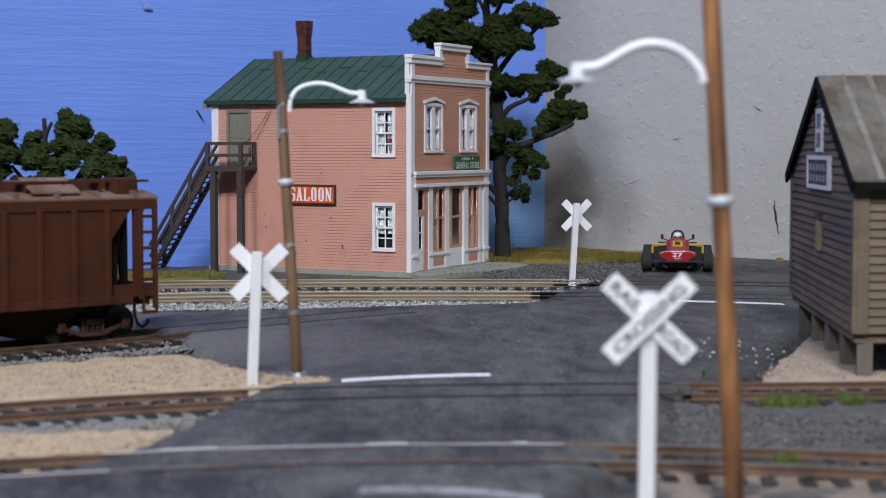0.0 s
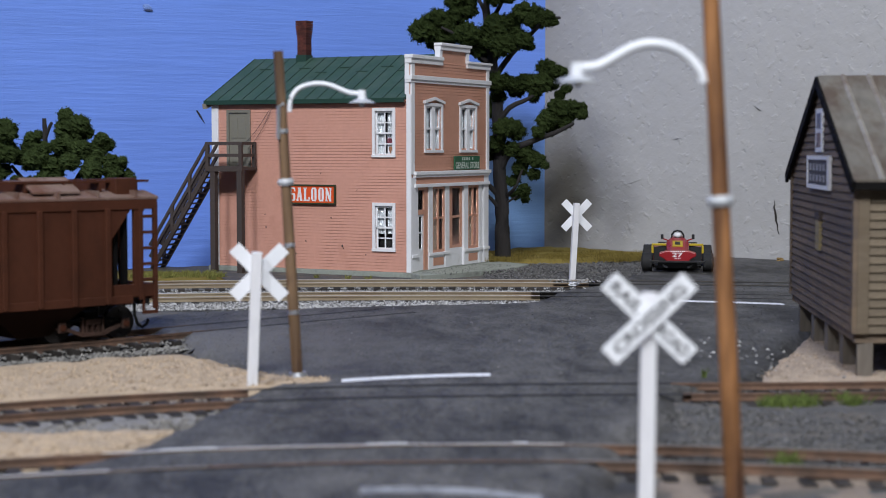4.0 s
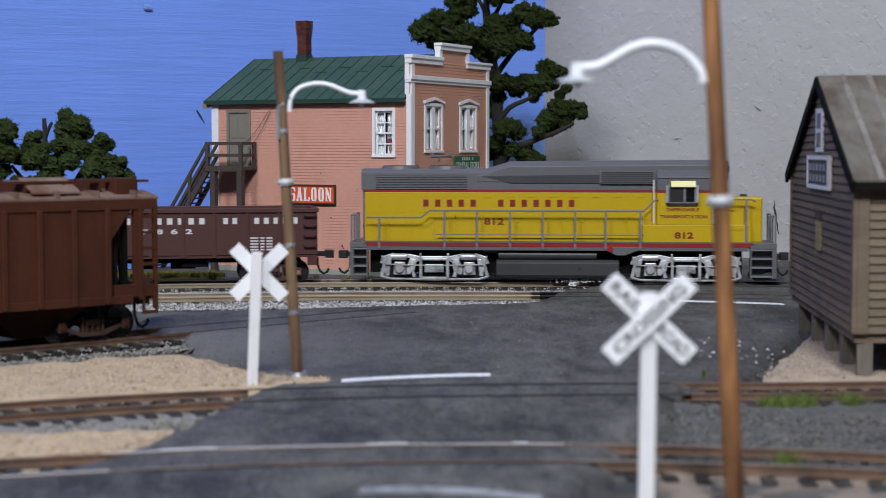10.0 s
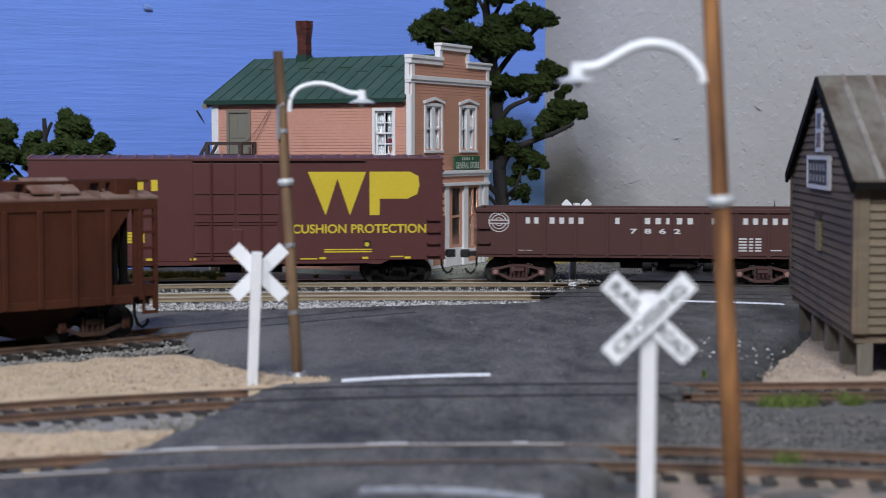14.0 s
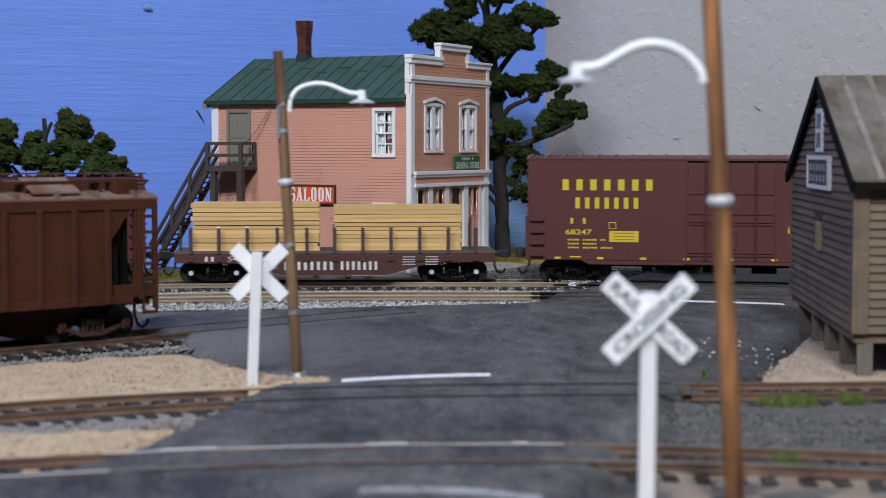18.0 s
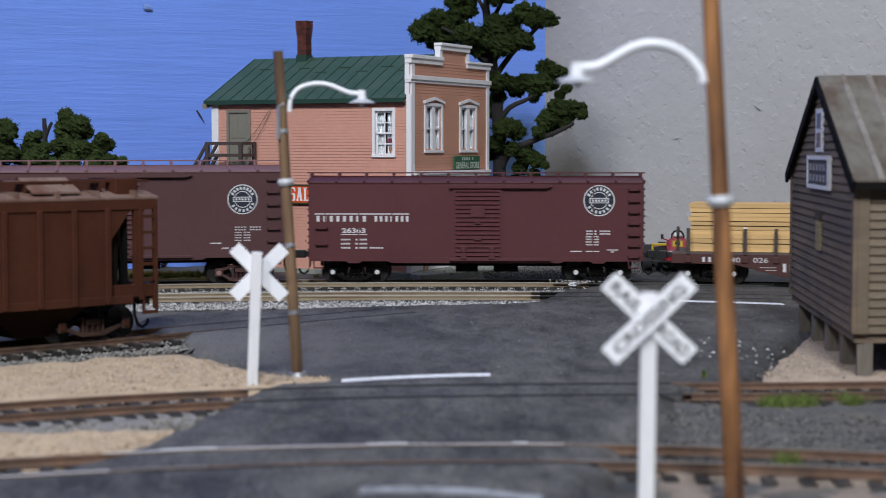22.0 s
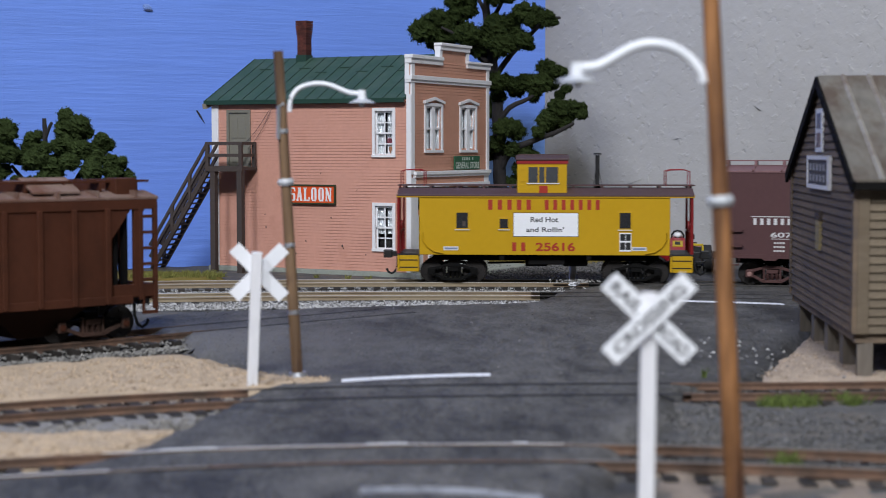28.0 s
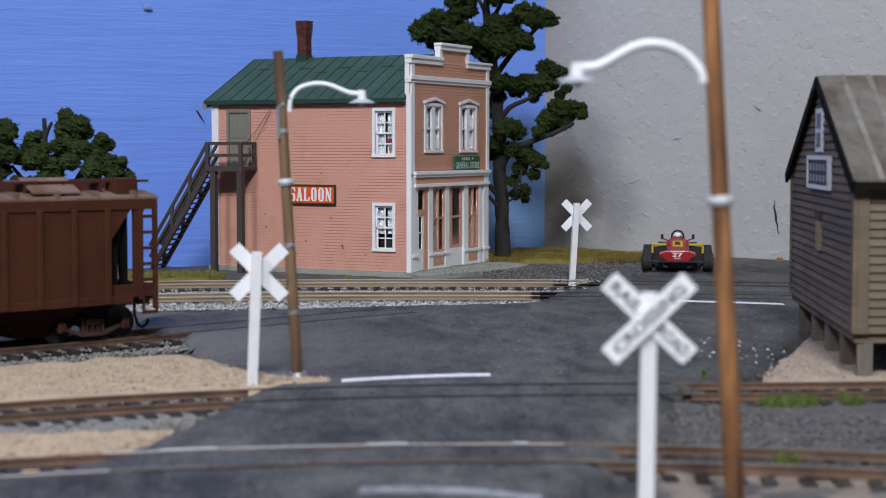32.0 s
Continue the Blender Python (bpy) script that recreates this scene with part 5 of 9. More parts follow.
part("core", Shape().prism([(1.2, ZB + 0.3), (SHD - 1, ZB + 0.3), (SHD - 1, ZT), (SHD / 2, ZR - 2), (1.2, ZT)], "x", 1.2, SHL), M_ROOMSHADE, shed)
PITCH = 2.28


def gable_width(z):
    if z <= ZT:
        return 0.0, SHD
    k = (z - ZT) / (ZR - ZT) * SHD / 2
    return k, SHD - k


z = ZB
while z < ZR - 2:
    a0, b0 = gable_width(z)
    a1, b1 = gable_width(min(z + PITCH, ZR - 1))
    v = [(-0.75, a0, z), (1.2, a0, z), (1.2, a1, z + PITCH), (-0.1, a1, z + PITCH), (-0.75, b0, z), (1.2, b0, z), (1.2, b1, z + PITCH), (-0.1, b1, z + PITCH)]
    part("board", Shape().add(v, [(0, 1, 2, 3), (7, 6, 5, 4), (0, 4, 5, 1), (1, 5, 6, 2), (2, 6, 7, 3), (3, 7, 4, 0)]), M_SHEDBOARD, shed)
    z += PITCH
board = Shape().add([(x, y, z) for x in (3.2, SHL) for y, z in ((-0.75, 0), (1.2, 0), (1.2, PITCH), (-0.1, PITCH))], [(0, 1, 2, 3), (7, 6, 5, 4), (0, 4, 5, 1), (1, 5, 6, 2), (2, 6, 7, 3), (3, 7, 4, 0)]).mesh("board")
board.materials.append(M_SHEDFRONT)
z = ZB
while z < ZT - 0.5:
    part("board", board, M_SHEDFRONT, shed, at=at_mm(0, 0, z))
    z += PITCH
part("corner_board", Shape().box(0.2, 3.2, -1.1, 1.0, ZB - 0.2, ZT), M_SHEDFRONT, shed, bevel=0.15)
part("corner_board", Shape().box(-1.0, 0.2, -1.1, 2.6, ZB - 0.2, ZT), M_SHEDBOARD, shed, bevel=0.15)
part("corner_board", Shape().box(-1.0, 0.2, SHD - 2.4, SHD, ZB - 0.2, ZT), M_SHEDBOARD, shed, bevel=0.15)
part("floor_beam", Shape().box(0, SHL, 0.5, 3.5, ZB - 2.6, ZB), M_SHEDBOARD, shed)
part("floor_beam", Shape().box(0.3, 3, 3.5, SHD, ZB - 2.6, ZB), M_SHEDBOARD, shed)
part("floor_beam", Shape().box(0, SHL, SHD - 3, SHD, ZB - 2.6, ZB), M_SHEDBOARD, shed)
post = Shape().box(-2.0, 2.0, -2.0, 2.0, -3, ZB - 2.5).mesh("stilt")
post.materials.append(M_SHEDPOST)
for yy in (2.8, 27, 54, 80, 108):
    for xx in (3.0, 45, 90):
        part("stilt", post, M_SHEDPOST, shed, at=at_mm(xx, yy, 0, random.uniform(-1.5, 1.5), random.uniform(-1.5, 1.5), random.uniform(-6, 6)))
# roof: tin sheets, each its own piece, on both slopes
for back in (0, 1):
    low, high = (-4.0, ZT - (ZR - ZT) * 4 / (SHD / 2) + 1.0), (SHD / 2, ZR + 1.0)
    put = (lambda y: SHD - y) if back else (lambda y: y)
    for k in range(21):
        x = -1.6 + k * 7.4
        v = [(xx, put(y), z - d) for xx in (x, x + 7.36) for y, z in (low, high) for d in (0.0, 0.8)]
        part("roof_sheet", Shape().add(v, [(0, 2, 3, 1), (4, 5, 7, 6), (0, 1, 5, 4), (2, 6, 7, 3), (0, 4, 6, 2), (1, 3, 7, 5)]), M_TARROOF, shed)
        s = Shape()
        arc = [(x - 0.9 + 1.8 * i / 6, 0.55 * math.sin(math.pi * i / 6) - 0.05) for i in range(7)]
        s.v = [(xx, put(y), z + h) for y, z in (low, high) for xx, h in arc]
        s.f = [(i, i + 1, i + 8, i + 7) for i in range(6)] + [tuple(range(7)), tuple(range(13, 6, -1)), (0, 7, 13, 6)]
        if k:
            part("roof_rib", s, M_ROOFRIB, shed, smooth=True)
    s = Shape()
    y0 = -4.2 if not back else SHD + 4.2
    z0 = ZT - (ZR - ZT) * 4.2 / (SHD / 2)
    s.bar((-1.7, y0, z0 - 1.0), (-1.7, SHD / 2, ZR - 0.8), 1.0, 3.2)
    part("barge_board", s, M_UNDER, shed, "blackened barge board")
    part("fascia", Shape().box(-1.2, SHL, min(y0, y0 + 0.8), max(y0, y0 + 0.8), z0 - 1.6, z0 + 0.4), M_UNDER, shed)
# gable window, door slot and name board
gw = part("gable_window", Shape().box(-1.0, -0.3, 53.5, 66.5, 58.4, 71.2), M_WHITE, shed, "small window with a pale frame", 0.15)
part("pane", Shape().box(-1.08, -1.0, 56.5, 64.0, 65.4, 69.8), paint("blue_grey_pane", (0.12, 0.14, 0.25), 0.3), gw)
part("pane", Shape().box(-1.08, -1.0, 56.5, 64.0, 59.8, 64.2), paint("mauve_grey_pane", (0.2, 0.14, 0.17), 0.3), gw)
lw = part("slot_window", Shape().box(-1.3, -0.4, 54.5, 62.0, 29.6, 38.6), paint("old_yellowed_wood", (0.3, 0.24, 0.13), 0.7), shed, "narrow yellowed window slot")
part("lintel", Shape().box(-1.5, -0.4, 54, 62.5, 38.6, 41), M_STAIR, lw)
nb = thing("name_board", SHED, "dark name board with a pale frame on the shed gable", "sign")
part("panel", Shape().box(-1.2, -0.5, 39.5, 79, 48.4, 56.6), paint("dark_slate_panel", (0.06, 0.06, 0.07), 0.6), nb)
for y0, y1, z0, z1 in ((38.0, 80.0, 56.2, 57.4), (38.0, 80.0, 47.6, 48.8), (38.0, 41.0, 48.8, 56.2), (78.2, 80.0, 48.8, 56.2)):
    part("frame", Shape().box(-1.5, -0.5, y0, y1, z0, z1), M_WHITE, nb)
bars("lettering", "SIGNS", paint("grey_lettering", (0.35, 0.35, 0.37), 0.6), nb, (-1.3, 76, 53.0), (0, -1, 0), ZF, 2.0, 32, "", 0.6, 0.1)
bars("lettering", "MOREE", paint("grey_lettering", (0.35, 0.35, 0.37), 0.6), nb, (-1.3, 76, 49.8), (0, -1, 0), ZF, 2.0, 32, "", 0.6, 0.1)


# ---- street lamps on wooden poles ----
M_SHADE = paint("grey_white_lamp_shade", (0.5, 0.52, 0.55), 0.4, var=0.1)

def street_lamp(m, lean, flip, material, label, height=85.0, r=1.55, clamps=(63.5, 34.0, 16.5), sleeve=True, collar=None, arm_r=0.62, reach=1.0, rise=0.0, bow=1.0, heel=0.0):
    lamp = thing("street_lamp", m, label, "street lamp", "street lamps")
    top = Vector((lean[0], lean[1], height))
    foot = Vector((0, 0, -2.5))
    at = lambda z: foot.lerp(top, (z + 2.5) / (height + 2.5))
    part("pole", Shape().tube([at(z) for z in np.linspace(-2.5, height, 9)], r * 1.12, 14, 0.86), material, lamp, smooth=True)
    if clamps:
        part("base_ring", Shape().cyl(at(-0.2), at(1.4), r + 1.3, 16, r + 0.9), M_STEEL, lamp, "dull metal base ring", smooth=True)
    part("collar", Shape().cyl(at(50.0), at(50.8), r + 0.5, 18, r + 0.9).cyl(at(50.8), at(51.8), r + 0.9, 18, r + 0.5), collar or M_SHADE, lamp, "flared metal collar", smooth=True)
    for zc in clamps:
        part("clamp", Shape().cyl(at(zc), at(zc + 1.1), r + 0.15, 14), M_STEEL, lamp, smooth=True)
        part("clamp_bolt", Shape().ball(at(zc + 0.5) + Vector((0.6, -r - 0.2, 0)), 0.4, 8, 5), M_STEEL, lamp)
    d = -1 if flip else 1
    b = at(70)
    arm = [(b.x + d * 2.2, b.y - 0.6, 69.0 + heel), (b.x + d * 2.2, b.y - 0.6, 70.5 + heel * 0.6), (b.x + d * 2.6, b.y - 0.5, 72.6 + heel * 0.25), (b.x + d * 4.2, b.y, 75.2), (b.x + d * 6.8, b.y, 76.7), (b.x + d * 9.8, b.y, 77.2),
           (b.x + d * 12.6, b.y, 76.6), (b.x + d * 15.2, b.y, 75.2), (b.x + d * 17.6, b.y, 74.0), (b.x + d * 20.4, b.y, 73.7)]
    arm = [(b.x + d * 2.2 + (x - b.x - d * 2.2) * reach, y, (z if z < 73.7 else 73.7 + (z - 73.7) * bow) + rise * min(1.0, abs(x - b.x) / 4.0)) for x, y, z in arm]
    fine = []
    for i in range(len(arm) - 1):
        p0, p1, p2, p3 = (Vector(arm[max(0, min(len(arm) - 1, i + k))]) for k in (-1, 0, 1, 2))
        for t in (0, 0.25, 0.5, 0.75):
            fine.append(0.5 * (2 * p1 + (p2 - p0) * t + (2 * p0 - 5 * p1 + 4 * p2 - p3) * t * t + (3 * p1 - p0 - 3 * p2 + p3) * t ** 3))
    fine.append(Vector(arm[-1]))
    part("arm", Shape().tube(fine, arm_r, 10, 1.05), M_LAMPWHITE, lamp, "curved white lamp arm", smooth=True)
    if sleeve:
        part("arm_sleeve", Shape().tube([(b.x - d * 0.7, b.y - r - 0.1, 62), (b.x - d * 0.6, b.y - r - 0.1, 70.4), (b.x + d * 0.8, b.y - r - 0.1, 71.2)], 0.5, 8), M_STEEL, lamp, "dull metal sleeve", smooth=True)
    e = Vector(arm[-1])
    head = part("lamp_head", Shape().cyl(e + Vector((d * 0.4, 0, 0.9)), e + Vector((d * 0.4, 0, -1.6)), 0.95, 12, 1.2), M_LAMPWHITE, lamp, "white lamp socket", smooth=True)
    part("shade", Shape().cyl(e + Vector((d * 0.4, 0, -1.4)), e + Vector((d * 0.4, 0, -2.4)), 1.6, 20, 3.6), M_SHADE, head, "shallow white lamp shade", smooth=True)
    part("bulb", Shape().ball(e + Vector((d * 0.4, 0, -2.6)), 0.8, 10, 6), M_STEEL, head, smooth=True)
    return lamp


street_lamp(at_mm(-37.8, 424.5, 0), (-4.7, 0), False, M_POLE, "leaning weathered brown pole with a curved white lamp arm", 84.6, 1.34, bow=0.74)
street_lamp(at_mm(50.2, 278, 0), (-6.0, 0), True, M_POLE2, "orange-brown wooden pole with a curved white lamp arm", 100.0, 1.5, (), False, M_SHADE, 0.82, 1.14, -0.4, 1.16, 2.0)


# ---- level crossing signs ----
def crossbuck(m, lean, width, lettered, label, height=34.0, tilt=(45, -45), drop_=6.2, shift=0.0):
    c = thing("crossing_sign", m, label, "crossing sign", "crossing signs")
    part("post", Shape().bar((0, 0, -3), (lean, 0, height - (2.2 if lettered else 0.5)), width, width), M_SIGNPOST, c, "white painted square post", 0.12)
    zc = height - drop_
    k = -1 if lettered else 1
    for i, a in enumerate(tilt):
        ca, sa = math.cos(radians(a)), math.sin(radians(a))
        o = -width / 2 - 0.35 - 0.6 * i if lettered else width / 2 + 0.3 + 0.6 * (1 - i)
        b = thing_board(c, lean * 0.8 + shift, o, zc, ca, sa)
        if lettered:
            rt, up = (ca, 0, sa), (-sa, 0, ca)
            words = (("RAIL", -8.0, 6.2), ("ROAD", 2.2, 6.0)) if i == 0 else (("CROSSING", -7.4, 14.8),)
            for w, u, wide in words:
                letters("lettering", w, M_BLACKINK, b, (lean * 0.8 + ca * u + sa * 0.95, o - 0.36, zc + sa * u - ca * 0.95), rt, up, 1.9, wide, "black lettering", 0.02)
    return c


M_BLACKINK = paint("black_ink", (0.03, 0.03, 0.035), 0.7)


def thing_board(parent, x, y, z, ca, sa, half=8.9, w=1.75):
    v = [(x + ca * u - sa * t, y + d, z + sa * u + ca * t) for d in (-0.3, 0.3) for u, t in ((-half, -w), (half, -w), (half, w), (-half, w))]
    return part("sign_board", Shape().add(v, [(0, 1, 2, 3), (7, 6, 5, 4), (0, 4, 5, 1), (1, 5, 6, 2), (2, 6, 7, 3), (3, 7, 4, 0)]), M_SIGNWHITE, parent, "white painted sign board", 0.08)


crossbuck(at_mm(-48.35, 411, 0, 0, 0, 8), 1.6, 2.65, False, "white crossing sign seen from its back", 34.1, (44, -46), 5.8, 0.85)
crossbuck(at_mm(32.8, 262, 0, 0, 0, -4), 0.3, 2.55, True, "white crossing sign with black lettering", 38.85, (-43, 44))
crossbuck(at_mm(59.9, 760, -1.3, 0, 0, 10), 2.2, 2.6, False, "white crossing sign seen from its back", 35.7, (46, -46), 6.2, 0.9)

# ---- the train ----
MOVERS, WHEELS = [], []
M_YELLOW = paint("locomotive_yellow_paint", (0.49, 0.335, 0.008), 0.42, var=0.06, coarse=40, fine=400, bump=0.08, spec=0.28)
M_CABYELLOW = paint("caboose_yellow_paint", (0.52, 0.305, 0.008), 0.42, var=0.06, coarse=40, fine=400, bump=0.08, spec=0.28)
M_LOCOGREY = paint("dark_grey_locomotive_paint", (0.115, 0.115, 0.125), 0.45, var=0.1, coarse=50)
M_DARKGREY = paint("darker_grey_grille", (0.045, 0.045, 0.05), 0.5)
M_LOCORED = paint("red_stripe_paint", (0.27, 0.014, 0.016), 0.45)
M_SILVER = paint("silver_truck_paint", (0.62, 0.63, 0.65), 0.4, metal=0.55, var=0.25, coarse=150, dirt=(0.2, 0.2, 0.21), dirt_at=0.58, dirt_scale=200)
M_TANK = paint("black_grey_tank", (0.045, 0.045, 0.048), 0.4)
M_RAILGREY = paint("grey_handrail", (0.17, 0.17, 0.185), 0.45)
M_SUNSHADE = paint("pale_yellow_sunshade", (0.85, 0.8, 0.42), 0.5, var=0.05)
M_MAROON = paint("maroon_boxcar_paint", (0.088, 0.0235, 0.0275), 0.5, var=0.12, coarse=35, fine=500, dirt=(0.085, 0.025, 0.024), dirt_at=0.6)
M_MAROON2 = paint("dull_maroon_boxcar_paint", (0.08, 0.033, 0.0345), 0.55, var=0.12, coarse=35, fine=500)
M_WPBROWN = paint("brown_red_boxcar_paint", (0.09, 0.026, 0.0245), 0.5, var=0.1, coarse=35, fine=500)
M_GONBROWN = paint("dark_brown_gondola_paint", (0.07, 0.025, 0.022), 0.6, var=0.14, coarse=35, fine=500)
M_ROOFDUST = paint("dusty_maroon_roof", (0.2, 0.105, 0.11), 0.6, var=0.15)
M_TRUCKBROWN = paint("maroon_truck_frame", (0.075, 0.032, 0.03), 0.65, var=0.2)
M_CAPPINK = paint("pale_rusty_journal_cap", (0.3, 0.17, 0.15), 0.6, var=0.3, coarse=300)
M_TRUCKBLACK = paint("black_truck_frame", (0.007, 0.0068, 0.0068), 0.65, var=0.2, spec=0.07)
M_LETTERWHITE = paint("white_lettering", (0.62, 0.62, 0.63), 0.6, var=0.12, coarse=200)
M_LETTERYELLOW = paint("yellow_lettering", (0.62, 0.47, 0.03), 0.55, var=0.1)
M_LETTERRED = paint("red_lettering", (0.2, 0.016, 0.009), 0.5, var=0.1)
M_CABRED = paint("orange_red_lettering", (0.36, 0.03, 0.014), 0.5, var=0.1)
M_LOGODARK = paint("dark_blue_disc", (0.012, 0.018, 0.032), 0.5)
M_LUMBER = paint("fresh_tan_lumber", (0.68, 0.44, 0.19), 0.75, var=0.2, coarse=60, fine=900, piece=0.14, stretch=(0.08, 1, 1))
M_REDPART = paint("bright_red_paint", (0.24, 0.012, 0.014), 0.5)
M_CABROOF = paint("brown_mauve_caboose_roof", (0.078, 0.042, 0.042), 0.6, var=0.15)
M_BLACK = paint("black_plastic", (0.015, 0.015, 0.016), 0.5)
M_BLUEGREY = paint("blue_grey_print", (0.2, 0.24, 0.36), 0.6)

wheel_cache = {}


def vehicle(name, x0, label, category, group="train vehicles"):
    ob = thing(name, at_mm(x0, TRAIN_R, 0.45), label, category, group)
    MOVERS.append((ob, x0, 0.45))
    return ob


def wheel_mesh(r):
    if r not in wheel_cache:
        s = Shape()
        s.cyl((0, -9.6, 0), (0, 9.6, 0), 1.0, 10)
        for sg in (-1, 1):
            s.cyl((0, sg * 9.2, 0), (0, sg * 7.4, 0), r, 24, r + 0.05)
            s.cyl((0, sg * 7.4, 0), (0, sg * 6.7, 0), r + 0.6, 24, r + 0.6)
            s.cyl((0, sg * 9.2, 0), (0, sg * 9.5, 0), r * 0.45, 16, r * 0.35)
            for k in range(4):
                a = k * math.pi / 2
                s.ball((r * 0.66 * math.cos(a), sg * 9.2, r * 0.66 * math.sin(a)), 0.45, 6, 4)
        me = s.mesh("wheelset", True)
        me.materials.append(M_WHEEL)
        wheel_cache[r] = me
    return wheel_cache[r]


def freight_truck(car, x, base, material, cap_material, r=4.9, slim=False, low=1.25):
    """Two axles in cast side frames with spring nests and journal boxes."""
    t = part("truck", Shape().box(-2.2, 2.2, -11.2, 11.2, 4.4, 9.0), M_UNDER, car, at=at_mm(x, 0, -low))
    h = base / 2
    for sg in (-1, 1):
        y0, y1 = sorted((sg * 10.6, sg * 12.2))
        s = Shape()
        for pts in ([(-h - 1.4, 5.6), (-h - 1.4, 6.8), (-h + 2.0, 7.2), (-3.4, 8.5), (3.4, 8.5), (h - 2.0, 7.2), (h + 1.4, 6.8), (h + 1.4, 5.6), (h - 2.0, 5.9), (3.6, 7.2), (-3.6, 7.2), (-h + 2.0, 5.9)],
                    [(-h - 1.2, 4.5), (-h + 2.2, 4.3), (-3.6, 2.3), (3.6, 2.3), (h - 2.2, 4.3), (h + 1.2, 4.5), (h + 1.2, 3.6), (h - 1.8, 3.2), (4.0, 1.1), (-4.0, 1.1), (-h + 1.8, 3.2), (-h - 1.2, 3.6)]):
            # slim trucks: upper bar coloured black for the shade below the car body
            if slim and pts[0][1] > 5.5:
                part("arch_bar", Shape().prism([(px, 5.2 + (pz - 5.2) * 0.7) for px, pz in pts], "y", y0, y1), M_UNDER, t)
            else:
                s.prism([(px, pz + 0.5 * slim) for px, pz in pts], "y", y0, y1)
        for a in (-3.9, 3.1):
            s.box(a, a + 0.8, y0, y1, 1.5, 7.6)
        part("side_frame", s, material, t, "", 0.12)
        sp = Shape()
        for a in (-2.0, 0.0, 2.0):
            for q in range(6):
                sp.cyl((a, (y0 + y1) / 2, 2.2 + q * 0.5), (a, (y0 + y1) / 2, 2.45 + q * 0.5), 0.85, 8)
            sp.cyl((a, (y0 + y1) / 2, 1.7), (a, (y0 + y1) / 2, 5.2), 0.55, 6)
        part("springs", sp, material, t)
        part("bolster_end", Shape().box(-2.6, 2.6, y0 - 0.2, y1 + 0.3, 5.2, 6.9), material, t, bevel=0.15)
        jw = 1.3 if slim else 1.7
        for a in (-h, h):
            part("journal_box", Shape().box(a - jw, a + jw, sg * 12.1 if sg > 0 else -13.3, 13.3 if sg > 0 else sg * 12.1, 3.4, 6.6), material, t, bevel=0.25)
            part("journal_cap", Shape().cyl((a, sg * 13.25, 4.9), (a, sg * 13.65, 4.9), 1.15, 12, 0.95), cap_material, t, smooth=True)
    for a in (-h, h):
        w = part("wheelset", wheel_mesh(r), M_WHEEL, t, "dark metal wheels on an axle", at=at_mm(a, 0, r))
        WHEELS.append((w, a, r, r))
    return t


def couplers(car, half, reach, z=11.2):
    for sg in (-1, 1):
        c = part("coupler", Shape().box(min(sg * (half - 3), sg * (half + reach - 2.0)), max(sg * (half - 3), sg * (half + reach - 2.0)), -1.3, 1.3, z - 1.2, z + 1.0), M_BLACK, car, "black coupler", 0.2)
        e = sg * (half + reach - 1.6)
        part("knuckle", Shape().prism([(e - 1.9, -2.6), (e + 1.9, -2.6), (e + 2.2, 0.2), (e + 0.8, 2.3), (e - 1.9, 2.3)], "z", z - 1.9, z + 1.6), M_BLACK, c, bevel=0.25)
        x0 = sg * (half + 0.6)
        part("air_hose", Shape().tube([(x0 + sg * u, -4.0, w) for u, w in ((0, 10.0), (0.2, 6), (1.2, 3.4), (2.8, 2.2), (4.4, 3.0), (5.2, 4.6))], 0.55, 6), M_BLACK, car, smooth=True)


def side_lettering(car, hw):
    """Helpers that print on the near side of a car whose half width is hw."""
    def word(text, x0, x1, z0, z1, material, bold=0.02):
        return letters("lettering", text, material, car, (x0, -hw - 0.07, z0), XF, ZF, z1 - z0, x1 - x0, "", bold)

    def bar_line(text, x0, x1, z0, z1, material, fill=0.5):
        return bars("lettering", text, material, car, (x0, -hw - 0.02, z0), XF, ZF, z1 - z0, x1 - x0, "", fill, 0.07)

    def line(x0, x1, z0, z1, material, name="printed_line"):
        return part(name, Shape().box(x0, x1, -hw - 0.09, -hw + 0.02, z0, z1), material, car)
    return word, bar_line, line


def disc(car, name, x, y, z, r, material, thick, label="", parent=None):
    return part(name, Shape().cyl((x, y, z), (x, y - thick, z), r, 40), material, parent or car, label)


